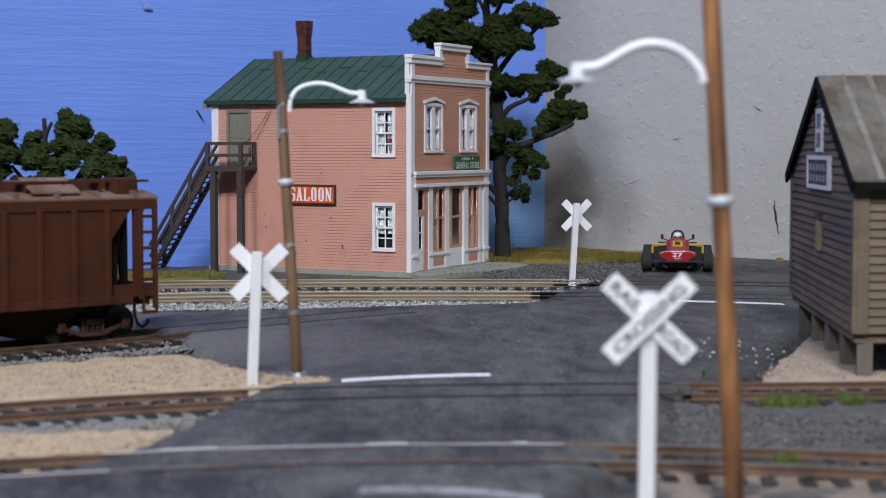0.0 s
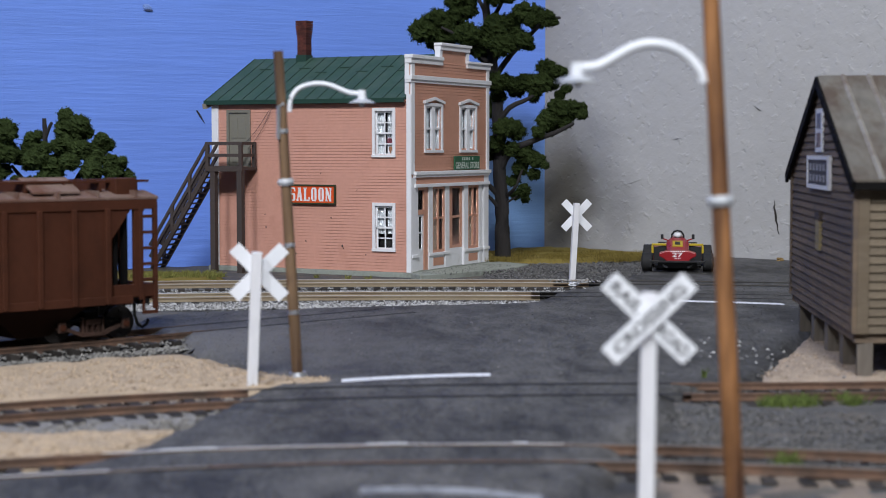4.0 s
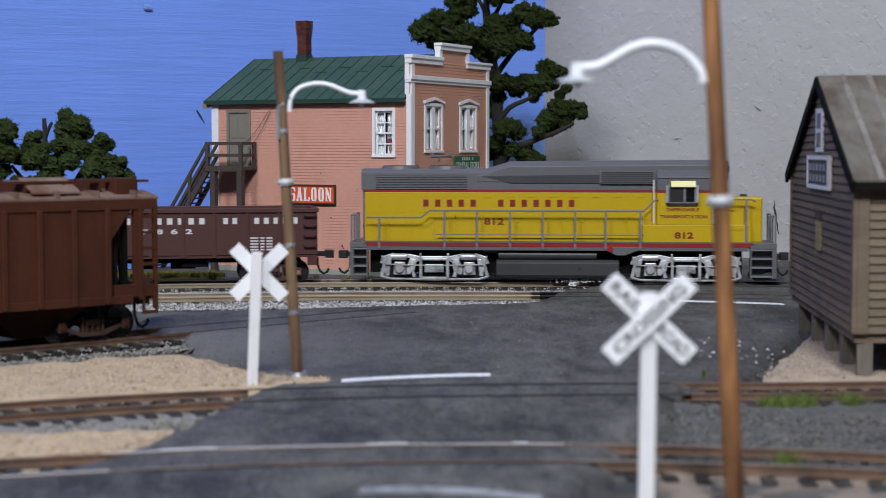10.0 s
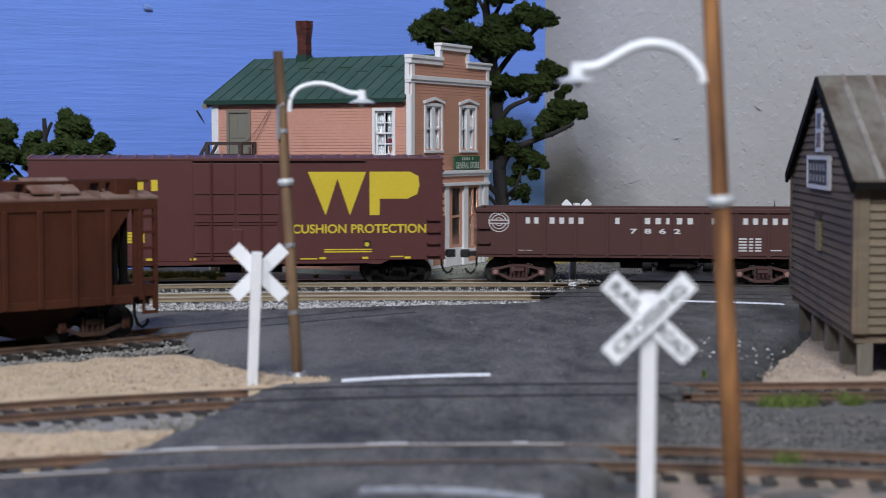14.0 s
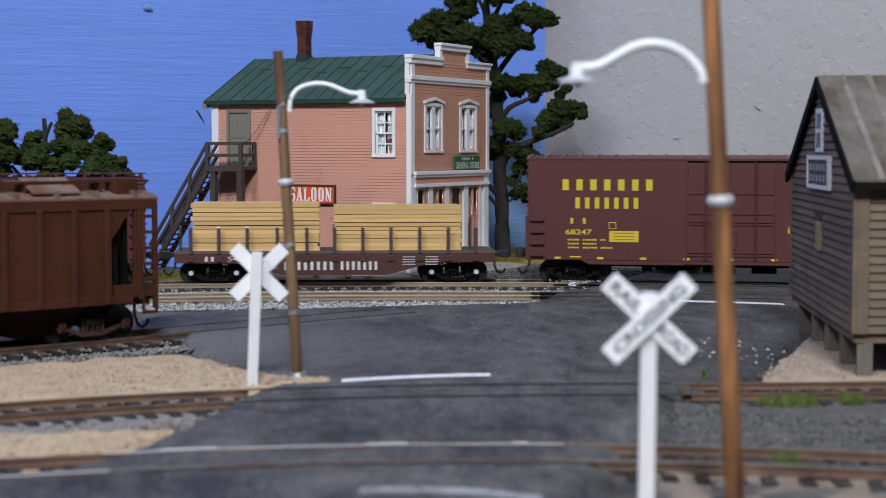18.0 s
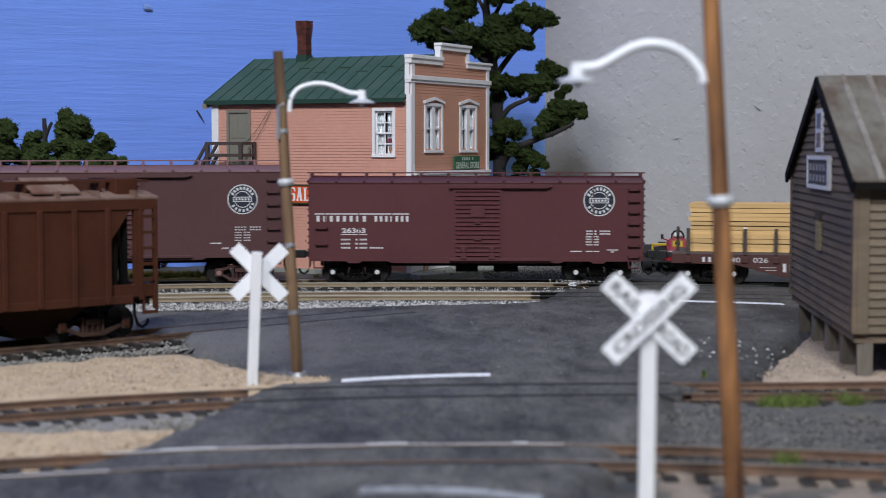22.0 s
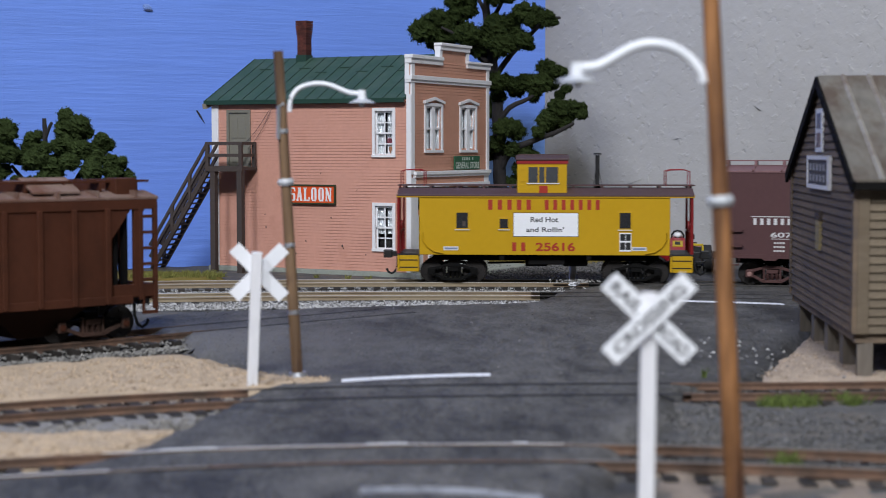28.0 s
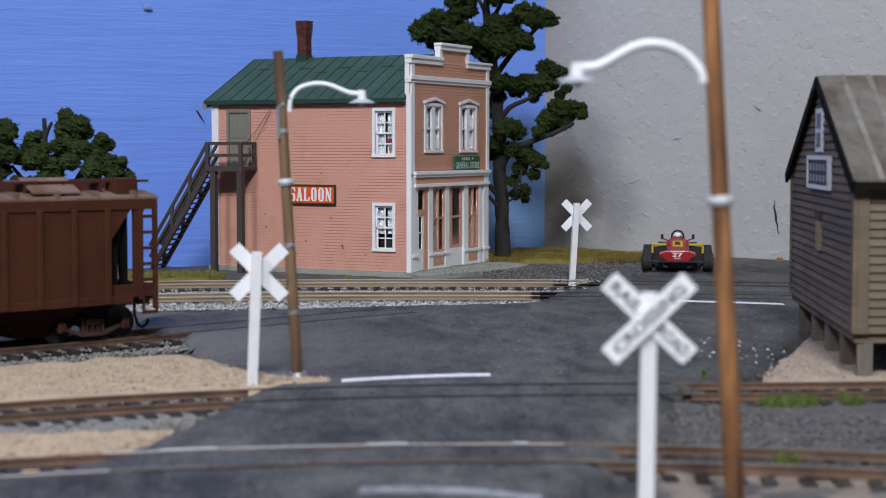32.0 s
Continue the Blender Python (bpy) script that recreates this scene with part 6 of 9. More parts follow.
def herald(car, x, z, r, hw):
    """A round emblem in white and dark blue, left without its lettering."""
    d = disc(car, "emblem", x, -hw + 0.02, z, r, M_LETTERWHITE, 0.06, "round white and dark blue emblem")
    disc(car, "emblem_ring", x, -hw - 0.03, z, r * 0.93, M_LOGODARK, 0.03, "", d)
    for a0, n in ((20, 8), (205, 7)):
        s = Shape()
        for k in range(n):
            a = radians(a0 + 140 * (k + 0.5) / n)
            c = (x + r * 0.75 * math.cos(a), z + r * 0.75 * math.sin(a))
            ux, uz = -math.sin(a), math.cos(a)
            q = [(c[0] + ux * p * r * 0.085 + uz * o * r * 0.12, -hw - 0.09, c[1] + uz * p * r * 0.085 - ux * o * r * 0.12) for p, o in ((-0.8, -0.8), (0.8, -0.8), (0.8, 0.8), (-0.8, 0.8))]
            s.add(q, [(0, 1, 2, 3)])
        part("emblem_marks", s, M_LETTERWHITE, d)
    disc(car, "emblem_ring", x, -hw - 0.05, z, r * 0.555, M_LETTERWHITE, 0.04, "", d)
    disc(car, "emblem_ring", x, -hw - 0.08, z, r * 0.505, M_LOGODARK, 0.03, "", d)
    part("emblem_bar", Shape().box(x - r * 0.62, x + r * 0.62, -hw - 0.16, -hw, z - r * 0.17, z + r * 0.17), M_LETTERWHITE, d)
    part("emblem_bar", Shape().box(x - r * 0.55, x + r * 0.55, -hw - 0.18, -hw, z - r * 0.12, z + r * 0.12), M_LOGODARK, d)
    for k in range(5):
        part("emblem_mark", Shape().box(x + r * (0.2 * k - 0.46), x + r * (0.2 * k - 0.34), -hw - 0.2, -hw, z - r * 0.07, z + r * 0.07), M_LETTERWHITE, d)


def ladder(car, x0, x1, zs, hw, material, stile=True):
    l = part("ladder", Shape().box(x0 - 0.3, x0 + 0.1, -hw - 1.0, -hw, zs[0] - 1.2, zs[-1] + 1.2), material, car) if stile else None
    if stile:
        part("stile", Shape().box(x1 - 0.1, x1 + 0.3, -hw - 1.0, -hw, zs[0] - 1.2, zs[-1] + 1.2), material, l)
    for z in zs:
        part("rung", Shape().box(x0, x1, -hw - 1.5, -hw - 0.8, z - 0.36, z + 0.36).box(x0, x0 + 0.6, -hw - 1.5, -hw, z - 0.4, z + 0.4).box(x1 - 0.6, x1, -hw - 1.5, -hw, z - 0.4, z + 0.4), material, l or car)


def underframe(car, half, z):
    part("centre_sill", Shape().box(-half + 4, half - 4, -3.5, 3.5, z - 3.0, z), M_UNDER, car)
    part("brake_cylinder", Shape().cyl((-9, -6, z - 3.4), (1, -6, z - 3.4), 2.0, 12), M_UNDER, car, smooth=True)
    part("air_tank", Shape().cyl((8, -7, z - 3.0), (19, -7, z - 3.0), 2.3, 12), M_UNDER, car, smooth=True)
    for a in (-0.35, 0.35):
        part("cross_bearer", Shape().box(a * half - 1, a * half + 1, -15, 15, z - 2.0, z), M_UNDER, car)


def boxcar(name, x0, half, eave, top, bottom, hw, material, roof_material, label, door, rib_step, side_ribs=0, walk_height=1.6):
    car = vehicle(name, x0, label, "boxcar")
    part("body", Shape().box(-half, half, -hw, hw, bottom, eave), material, car, bevel=0.25)
    ends = Shape()
    z = bottom + 2.0
    while z < eave - 1.0:
        for sg in (-1, 1):
            ends.prism([(sg * half, z - 0.8), (sg * (half + 0.9), z), (sg * half, z + 0.8)], "y", -hw + 1.5, hw - 1.5)
        z += 3.0
    part("end_ribs", ends, material, car, "corrugated steel ends", kind="stuff")
    roof = part("roof", Shape().prism([(-hw - 0.4, eave - 0.3), (-hw - 0.4, eave + 0.5), (0, top - walk_height), (hw + 0.4, eave + 0.5), (hw + 0.4, eave - 0.3)], "x", -half - 0.5, half + 0.5), roof_material, car, "dusty metal roof", 0.15)
    n = 12
    for k in range(n + 1):
        x = -half + 2 * half * k / n
        s = Shape()
        for sg in (-1, 1):
            s.bar((x, sg * (hw + 0.3), eave + 0.7), (x, 0, top - walk_height + 0.25), 0.7, 0.5)
        part("roof_rib", s, roof_material, roof)
        part("rib_cap", Shape().ball((x, -hw - 0.2, eave + 0.75), 0.75, 8, 5), roof_material, roof, smooth=True)
    if walk_height > 0.3:
        for y in (-3.0, -1.0, 1.0):
            part("roof_walk_plank", Shape().box(-half - 2, half + 2, y, y + 1.8, top - 0.5, top), roof_material, roof)
        for k in range(n + 1):
            x = -half + 2 * half * k / n
            part("walk_bracket", Shape().box(x - 0.6, x + 0.6, -3.0, 3.0, top - walk_height - 0.6, top - 0.5), roof_material, roof)
    part("side_sill", Shape().box(-half + 1, half - 1, -hw - 0.25, -hw, bottom, bottom + 1.6), material, car)
    d0, d1 = door
    dr = part("door", Shape().box(d0, d1, -hw - 1.0, -hw, bottom + 1.2, eave - 0.8), material, car, "ribbed sliding door", 0.12)
    z = bottom + 2.6
    while z < eave - 2.0:
        part("door_rib", Shape().prism([(-hw - 1.0, z - 0.55), (-hw - 1.7, z - 0.1), (-hw - 1.0, z + 0.6)], "x", d0 + 0.8, d1 - 0.8), material, dr)
        z += rib_step
    mid, wide, high = (d0 + d1) / 2, d1 - d0, eave - bottom
    part("door_placard", Shape().box(mid - 3.2, mid + 3.2, -hw - 1.75, -hw - 1.0, bottom + high * 0.57, bottom + high * 0.7), material, dr, bevel=0.1)
    part("door_placard", Shape().box(mid - 1.7, mid + 1.7, -hw - 1.75, -hw - 1.0, bottom + high * 0.27, bottom + high * 0.315), material, dr, bevel=0.1)
    part("door_latch", Shape().box(mid - 1.3, mid + 1.3, -hw - 2.0, -hw - 1.0, bottom + high * 0.48, bottom + high * 0.5), material, dr, bevel=0.1)
    for x in (mid - 6.2, mid + 6.2):
        part("door_roller", Shape().prism([(x - 1.6, bottom + 6.6), (x + 1.6, bottom + 6.6), (x, bottom + 3.2)], "y", -hw - 1.7, -hw - 1.0).box(x - 1.3, x + 1.3, -hw - 2.0, -hw - 1.0, bottom + 1.2, bottom + 3.6), material, dr, bevel=0.1)
    track = Shape().box(d0 - 2.0, d1 + wide - 1.0, -hw - 1.9, -hw, eave - 2.4, eave - 0.7)
    track.prism([(d1 + wide - 1.0, eave - 0.7), (d1 + wide - 1.0, eave - 2.4), (d1 + wide + 1.4, eave - 1.6), (d1 + wide + 1.4, eave - 0.9)], "y", -hw - 1.6, -hw)
    part("door_track", track, material, car, bevel=0.12)
    part("door_track", Shape().box(d0 - 2.0, d1 + wide + 1, -hw - 1.5, -hw, bottom + 0.2, bottom + 1.3), material, car, bevel=0.1)
    # side sill: deep between the trucks, a tab at each bolster, a stirrup at each corner
    part("sill_skirt", Shape().prism([(-half * 0.53, bottom), (half * 0.53, bottom), (half * 0.5, bottom - 0.8), (-half * 0.5, bottom - 0.8)], "y", -hw - 0.2, -hw + 1.0), material, car)
    for sg in (-1, 1):
        x = sg * half * 0.73
        part("bolster_tab", Shape().prism([(x - 3.6, bottom), (x + 3.6, bottom), (x + 2.4, bottom - 0.9), (x - 2.4, bottom - 0.9)], "y", -hw - 0.2, -hw + 1.0), material, car)
        e = sg * (half - 4.4)
        part("stirrup", Shape().tube([(e - 2.3, -hw + 0.2, bottom + 0.6), (e - 2.0, -hw, bottom - 3.0), (e + 2.0, -hw, bottom - 3.0), (e + 2.3, -hw + 0.2, bottom + 0.6)], 0.4, 6), material, car)
    for a, b in ((d0 - 1.2, d0), (d1, d1 + 0.9)):
        part("door_post", Shape().box(a, b, -hw - 0.5, -hw, bottom + 1.2, eave - 1.6), material, car)
    for k in range(side_ribs):
        x = -half + 2 * half * (k + 0.5) / side_ribs
        if not d0 - 2 < x < d1 + 2:
            part("panel_seam", Shape().box(x - 0.25, x + 0.25, -hw - 0.14, -hw, bottom + 1.6, eave - 0.7), material, car)
    underframe(car, half, bottom)
    return car


# diesel locomotive with a raised roof behind the cab
loco = vehicle("diesel_locomotive", -1.0, "yellow and grey diesel locomotive with red stripes and silver trucks", "locomotive")
HH = 10.4
part("frame", Shape().box(-86.93, 81.94, -15.5, 15.5, 13.59, 15.34), M_LOCOGREY, loco, "dark grey frame", 0.15)
part("sill_stripe", Shape().box(-86.93, 82.93, -15.7, 15.7, 15.34, 16.96), M_LOCORED, loco, "red stripe along the sill")
part("walkway", Shape().box(-87.93, 83.93, -15.9, 15.9, 16.96, 17.46), M_LOCOGREY, loco)
hood = part("long_hood", Shape().box(-88.28, 45.89, -HH, HH, 16.17, 39.37), M_YELLOW, loco, "yellow engine hood with access doors", 0.3)
part("hood_stripe", Shape().box(-88.38, 45.89, -HH - 0.12, HH + 0.12, 39.37, 40.26), M_LOCORED, loco, "thin red stripe")
part("hood_end", Shape().box(-89.29, -88.28, -8.5, 8.5, 16.17, 49.46), M_LOCOGREY, hood, bevel=0.5)
part("upper_hood", Shape().prism([(-HH - 0.05, 40.26), (-HH - 0.05, 47.95), (-HH + 2.2, 49.71), (HH - 2.2, 49.71), (HH + 0.05, 47.95), (HH + 0.05, 40.26)], "x", -89.79, 45.89), M_LOCOGREY, loco, "dark grey upper hood", 0.2)
hump = Shape().add([(x, y, z) for x, top in ((-37.33, 48.71), (-23.21, 52.99), (72.62, 53.75)) for y, z in ((-HH - 0.3, 43.91), (-HH - 0.3, top - 2.2), (-HH + 2.6, top), (HH - 2.6, top), (HH + 0.3, top - 2.2), (HH + 0.3, 43.91))],
                   [(0, 1, 2, 3, 4, 5), (17, 16, 15, 14, 13, 12)] + [(i * 6 + j, i * 6 + 6 + j, i * 6 + 6 + (j + 1) % 6, i * 6 + (j + 1) % 6) for i in (0, 1) for j in range(6)])
part("roof_hump", hump, M_LOCOGREY, loco, "raised dark grey roof fairing", 0.2)
part("hump_slot", Shape().prism([(-35.32, 46.44), (16.64, 47.19), (16.64, 43.41), (-22.71, 43.41)], "y", -HH - 0.5, -HH - 0.2), M_DARKGREY, loco)
part("intake", Shape().box(16.89, 40.85, -HH - 1.4, HH + 1.4, 43.16, 48.71), M_LOCOGREY, loco, "boxed air intake", 0.15)
for q in range(6):
    part("intake_slat", Shape().box(17.65, 40.34, -HH - 1.65, -HH - 1.4, 43.66 + q * 0.9, 43.66 + q * 0.9 + 0.45), M_DARKGREY, loco)
gr = part("radiator_grille", Shape().box(-83.23, -42.38, -HH - 0.2, HH + 0.2, 40.63, 46.69), M_DARKGREY, loco, "dark radiator grille with slats")
for q in range(8):
    z0 = 40.76 + q * 0.74
    part("slat", Shape().box(-83.23, -42.38, -HH - 0.65, -HH - 0.2, z0, z0 + 0.34), M_RAILGREY, gr)
for a, b in ((453, 528), (534, 616)):
    fx = ((a + b) / 2 - 784) * 0.2522 + 1.0
    fan = part("roof_fan", Shape().cyl((fx, 0, 49.21), (fx, 0, 50.9), 8.8, 28, 8.2), M_LOCOGREY, loco, "round roof fan", smooth=True)
    for q in range(6):
        part("fan_blade", Shape().bar((fx, 0, 51.0), (fx + 8 * math.cos(q), 8 * math.sin(q), 51.0), 1.2, 0.25), M_DARKGREY, fan)
horn = part("horn", Shape().tube([(-59.53, 0, 55.01), (-49.94, 0, 55.51)], 0.55, 8), M_LOCOGREY, loco, "roof horn")
part("horn_bell", Shape().cyl((-57.51, 1, 55.51), (-59.53, 1, 55.77), 0.5, 10, 1.3), M_LOCOGREY, horn)
part("horn_bell", Shape().cyl((-51.96, -1, 55.51), (-49.94, -1, 55.77), 0.5, 10, 1.3), M_LOCOGREY, horn)
part("horn_post", Shape().cyl((-55.49, 0, 52.74), (-55.49, 0, 55.26), 0.5, 8), M_LOCOGREY, horn)
# hood doors: shallow panels with hinges and louvres
for q in range(13):
    a = -85.76 + q * (39.08 - -85.76) / 13
    b = a + (39.08 - -85.76) / 13 - 0.45
    dr = part("hood_door", Shape().box(a, b, -HH - 0.16, -HH, 18.19, 31.30 if q > 2 else 28.28), M_YELLOW, hood, bevel=0.06)
    for zz in (26.26, 20.71):
        part("latch", Shape().box(b - 1.2, b - 0.3, -HH - 0.42, -HH - 0.1, zz - 0.25, zz + 0.25), M_YELLOW, dr)
        part("hinge", Shape().box(a + 0.1, a + 0.6, -HH - 0.4, -HH - 0.1, zz + 1.4, zz + 2.2), M_YELLOW, dr)
for q in range(13):
    a = -82.73 + q * (42.87 - -82.73) / 13
    for zz in (37.36, 30.55):
        part("hinge", Shape().box(a, a + 1.2, -HH - 0.28, -HH, zz - 0.2, zz + 0.2), M_YELLOW, hood)
        part("hinge", Shape().box(a + 1.9, a + 3.1, -HH - 0.28, -HH, zz - 0.2, zz + 0.2), M_YELLOW, hood)
part("blower_duct", Shape().box(-55.49, 39.08, -HH - 0.9, -HH, 18.95, 19.70), M_YELLOW, hood)
# cab
cab = part("cab", Shape().box(41.97, 66.45, -15.0, 15.0, 25.08, 40.07), M_YELLOW, loco, "yellow cab with sliding side windows", 0.25)
part("cab_stripe", Shape().box(41.97 - 0.05, 66.45 + 0.05, -15.12, 15.12, 39.32, 40.32), M_LOCORED, cab)
part("cab_upper", Shape().prism([(-15.0, 40.32), (-15.0, 46.06), (-10.5, 49.56), (10.5, 49.56), (15.0, 46.06), (15.0, 40.32)], "x", 41.97, 66.45), M_LOCOGREY, cab, "dark grey cab roof", 0.2)
part("drip_rail", Shape().box(41.97, 66.45, -15.4, -14.9, 45.81, 46.44), M_RAILGREY, cab)
part("front_overhang", Shape().box(67.08, 73.63, -9.5, 9.5, 44.92, 53.50), M_LOCOGREY, cab, bevel=0.4)
for zz in (290, 302):
    part("headlight", Shape().cyl((73.63, -1.6 if zz == 290 else 1.6, 50.47), (74.39, -1.6 if zz == 290 else 1.6, 50.47), 1.4, 12), M_RAILGREY, cab)
part("number_box", Shape().box(70.61, 73.89, -9.9, -6.5, 48.45, 51.23), M_BLACK, cab)
cw = part("cab_window", Shape().box(46.21, 59.20, -15.9, -14.9, 34.32, 42.81), M_RAILGREY, cab, "grey-framed cab window", 0.15)
part("window_void", Shape().box(47.46, 58.20, -15.98, -15.85, 35.32, 41.81), M_BLACK, cw)
part("window_post", Shape().box(53.46, 54.46, -16.1, -15.9, 35.32, 41.81), M_RAILGREY, cw)
p = part("pane", Shape().box(54.46, 57.95, -16.05, -15.99, 35.32, 41.81), M_GLASS, cw)
part("wind_deflector", Shape().box(45.71, 46.71, -17.3, -15.0, 35.07, 42.56), M_STEEL, cw)
part("wind_deflector", Shape().box(58.95, 59.95, -17.3, -15.0, 35.07, 42.56), M_STEEL, cw)
part("arm_rest", Shape().box(46.46, 59.45, -15.9, -15.0, 33.82, 34.82), M_BLACK, cw)
part("sunshade", Shape().add([(x, y, z) for x in (47.96, 58.70) for y, z in ((-15.2, 44.56), (-17.4, 42.06), (-17.2, 41.81), (-15.0, 44.06))], [(0, 1, 2, 3), (7, 6, 5, 4), (0, 4, 5, 1), (1, 5, 6, 2), (2, 6, 7, 3), (3, 7, 4, 0)]), M_SUNSHADE, cw, "pale yellow sunshade")
part("cab_sub_base", Shape().box(35.72, 67.95, -15.0, 15.0, 17.46, 25.08), M_YELLOW, loco, "yellow cab base", 0.2)
for a in (942, 1046):
    part("grab_iron", Shape().tube([((a - 784) * 0.2498 + 1.0, -15.4, 25.83), ((a - 784) * 0.2498 + 1.0, -15.4, 37.07), ((a - 784) * 0.2498 + 1.0, -15.4, 45.06)], 0.38, 6), M_CREAM, loco, "pale grab iron")
# short nose hood
nose = part("short_hood", Shape().box(65.56, 88.51, -HH - 0.6, HH + 0.6, 16.93, 37.36), M_YELLOW, loco, "yellow short nose hood", 0.9)
part("nose_box", Shape().box(67.95, 82.93, -14.9, -9, 17.46, 25.08), M_YELLOW, loco, bevel=0.2)
part("grab_iron", Shape().tube([(71.11, -11.6, 31.81), (76.16, -11.6, 31.81)], 0.3, 6), M_YELLOW, nose)
for q in range(6):
    part("louvre", Shape().box(68.95 + q * 1.9, 68.95 + q * 1.9 + 1.2, -15.25, -15.0, 23.08, 24.08), M_YELLOW, nose)
part("sand_hatch", Shape().cyl((81.20, 0, 37.36), (81.20, 0, 38.37), 1.6, 12), M_DARKGREY, nose)
# end platforms, steps and pilots
for a, b, sg, nm in ((1110, 1158, 1, "front"), (402, 434, -1, "rear")):
    x0, x1 = (a - 784) * 0.2498 + 1.0, (b - 784) * 0.2498 + 1.0
    pl = part("end_platform", Shape().box(x0, x1, -15.2, 15.2, 14.59, 17.08), M_LOCOGREY, loco, "dark grey end platform", 0.2)
    xe = x1 if sg > 0 else x0
    part("pilot", Shape().prism([(-15, 1.60), (15, 1.60), (15, 16.58), (-15, 16.58)], "x", min(xe, xe - sg * 1.8), max(xe, xe - sg * 1.8)), M_LOCOGREY, pl, bevel=0.2)
    sx0, sx1 = (x0 + 1.0, x1 - 2.0) if sg > 0 else (x0 + 1.5, x1 - 0.5)
    for q in range(4):
        zz = 2.10 + q * 3.9
        part("step", Shape().box(sx0, sx1, -15.4, -11.5, zz, zz + 0.7), M_RAILGREY, pl)
    part("step_side", Shape().box(sx0 - 0.6, sx0, -15.4, -11.5, 1.35, 15.59), M_LOCOGREY, pl)
    part("step_side", Shape().box(sx1, sx1 + 0.6, -15.4, -11.5, 1.35, 15.59), M_LOCOGREY, pl)
    part("step_back", Shape().box(sx0, sx1, -11.6, -11.0, 1.60, 15.59), M_DARKGREY, pl)
    for y in (-14.0, -4.0, 4.0, 14.0):
        part("end_rail_post", Shape().cyl((xe - sg * 0.6, y, 16.58), (xe - sg * 0.6, y, 29.07), 0.42, 6), M_RAILGREY, pl)
    for y in (-14.0, 4.0):
        part("end_rail", Shape().tube([(xe - sg * 0.6, y, 29.07), (xe - sg * 0.6, y + 10, 29.07)], 0.42, 6), M_RAILGREY, pl)
    part("end_rail", Shape().tube([(xe - sg * 0.6, -14, 29.07), (xe - sg * 3.6, -14, 29.07), (xe - sg * 3.6, -14, 18.33)], 0.42, 6), M_RAILGREY, pl)
part("plow", Shape().prism([(92.93, 5.09), (97.92, 1.60), (97.92, 0.60), (84.93, 0.60), (84.93, 2.10)], "y", -13, 13), M_DARKGREY, loco, "dark snow plough")
# handrails
for a in (455, 572, 630, 689, 747, 804, 858, 919):
    x = (a - 784) * 0.2498 + 1.0
    part("stanchion", Shape().box(x - 0.45, x + 0.45, -15.9, -15.2, 14.34, 28.08 if a < 500 else 31.32), M_RAILGREY, loco, "grey handrail stanchion")
    part("stanchion", Shape().box(x - 0.45, x + 0.45, 15.2, 15.9, 14.34, 28.08 if a < 500 else 31.32), M_RAILGREY, loco, "grey handrail stanchion")
for y in (-15.5, 15.5):
    part("handrail", Shape().tube([(-86.93, y, 28.08), (-62.45, y, 28.08), (-58.70, y, 31.20), (-34.97, y, 31.20), (5.00, y, 31.20), (36.22, y, 31.20), (40.97, y, 36.07), (42.47, y, 36.32)], 0.42, 6), M_RAILGREY, loco, "long grey handrail", smooth=True)
    part("handrail", Shape().tube([(65.45, y, 36.32), (74.94, y, 36.44), (82.93, y, 36.44), (84.93, y, 35.57)], 0.4, 6), M_RAILGREY, loco, smooth=True)
    part("stanchion", Shape().box(80.44, 81.44, y - 0.35, y + 0.35, 17.08, 36.57), M_RAILGREY, loco)
    part("low_rail", Shape().tube([(-55.95, y, 20.58), (36.22, y, 20.58)], 0.25, 6), M_RAILGREY, loco)
# tank and air reservoirs between the trucks
part("centre_sill", Shape().box(-86, 80, -8, 8, 3.0, 13.6), M_UNDER, loco, "black inner frame")
part("fuel_tank", Shape().prism([(-13.5, 1.10), (-14.6, 2.60), (-14.6, 8.09), (-13.2, 9.34), (13.2, 9.34), (14.6, 8.09), (14.6, 2.60), (13.5, 1.10)], "x", -28.98, 25.48), M_TANK, loco, "black fuel tank", 0.4)
for y in (-12.2, 12.2):
    part("air_reservoir", Shape().cyl((-27.98, y, 11.34), (15.49, y, 11.34), 1.9, 16), M_TANK, loco, "long black air reservoir", smooth=True)
part("tank_cap", Shape().cyl((7.99, -14.6, 6.34), (7.99, -15.2, 6.34), 0.9, 10), M_TANK, loco)
part("tank_strap", Shape().box(-34.97, -27.98, -14.0, 14.0, 12.59, 14.09), M_DARKGREY, loco)
part("sill_bracket", Shape().prism([(17.49, 15.34), (37.47, 15.34), (27.98, 11.59), (23.98, 11.59)], "y", -15.8, -14), M_LOCOGREY, loco, bevel=0.15)
part("fuel_filler", Shape().cyl((21.48, -15.8, 14.34), (21.48, -16.3, 14.34), 1.3, 14), M_LOCORED, loco, "red fuel filler")


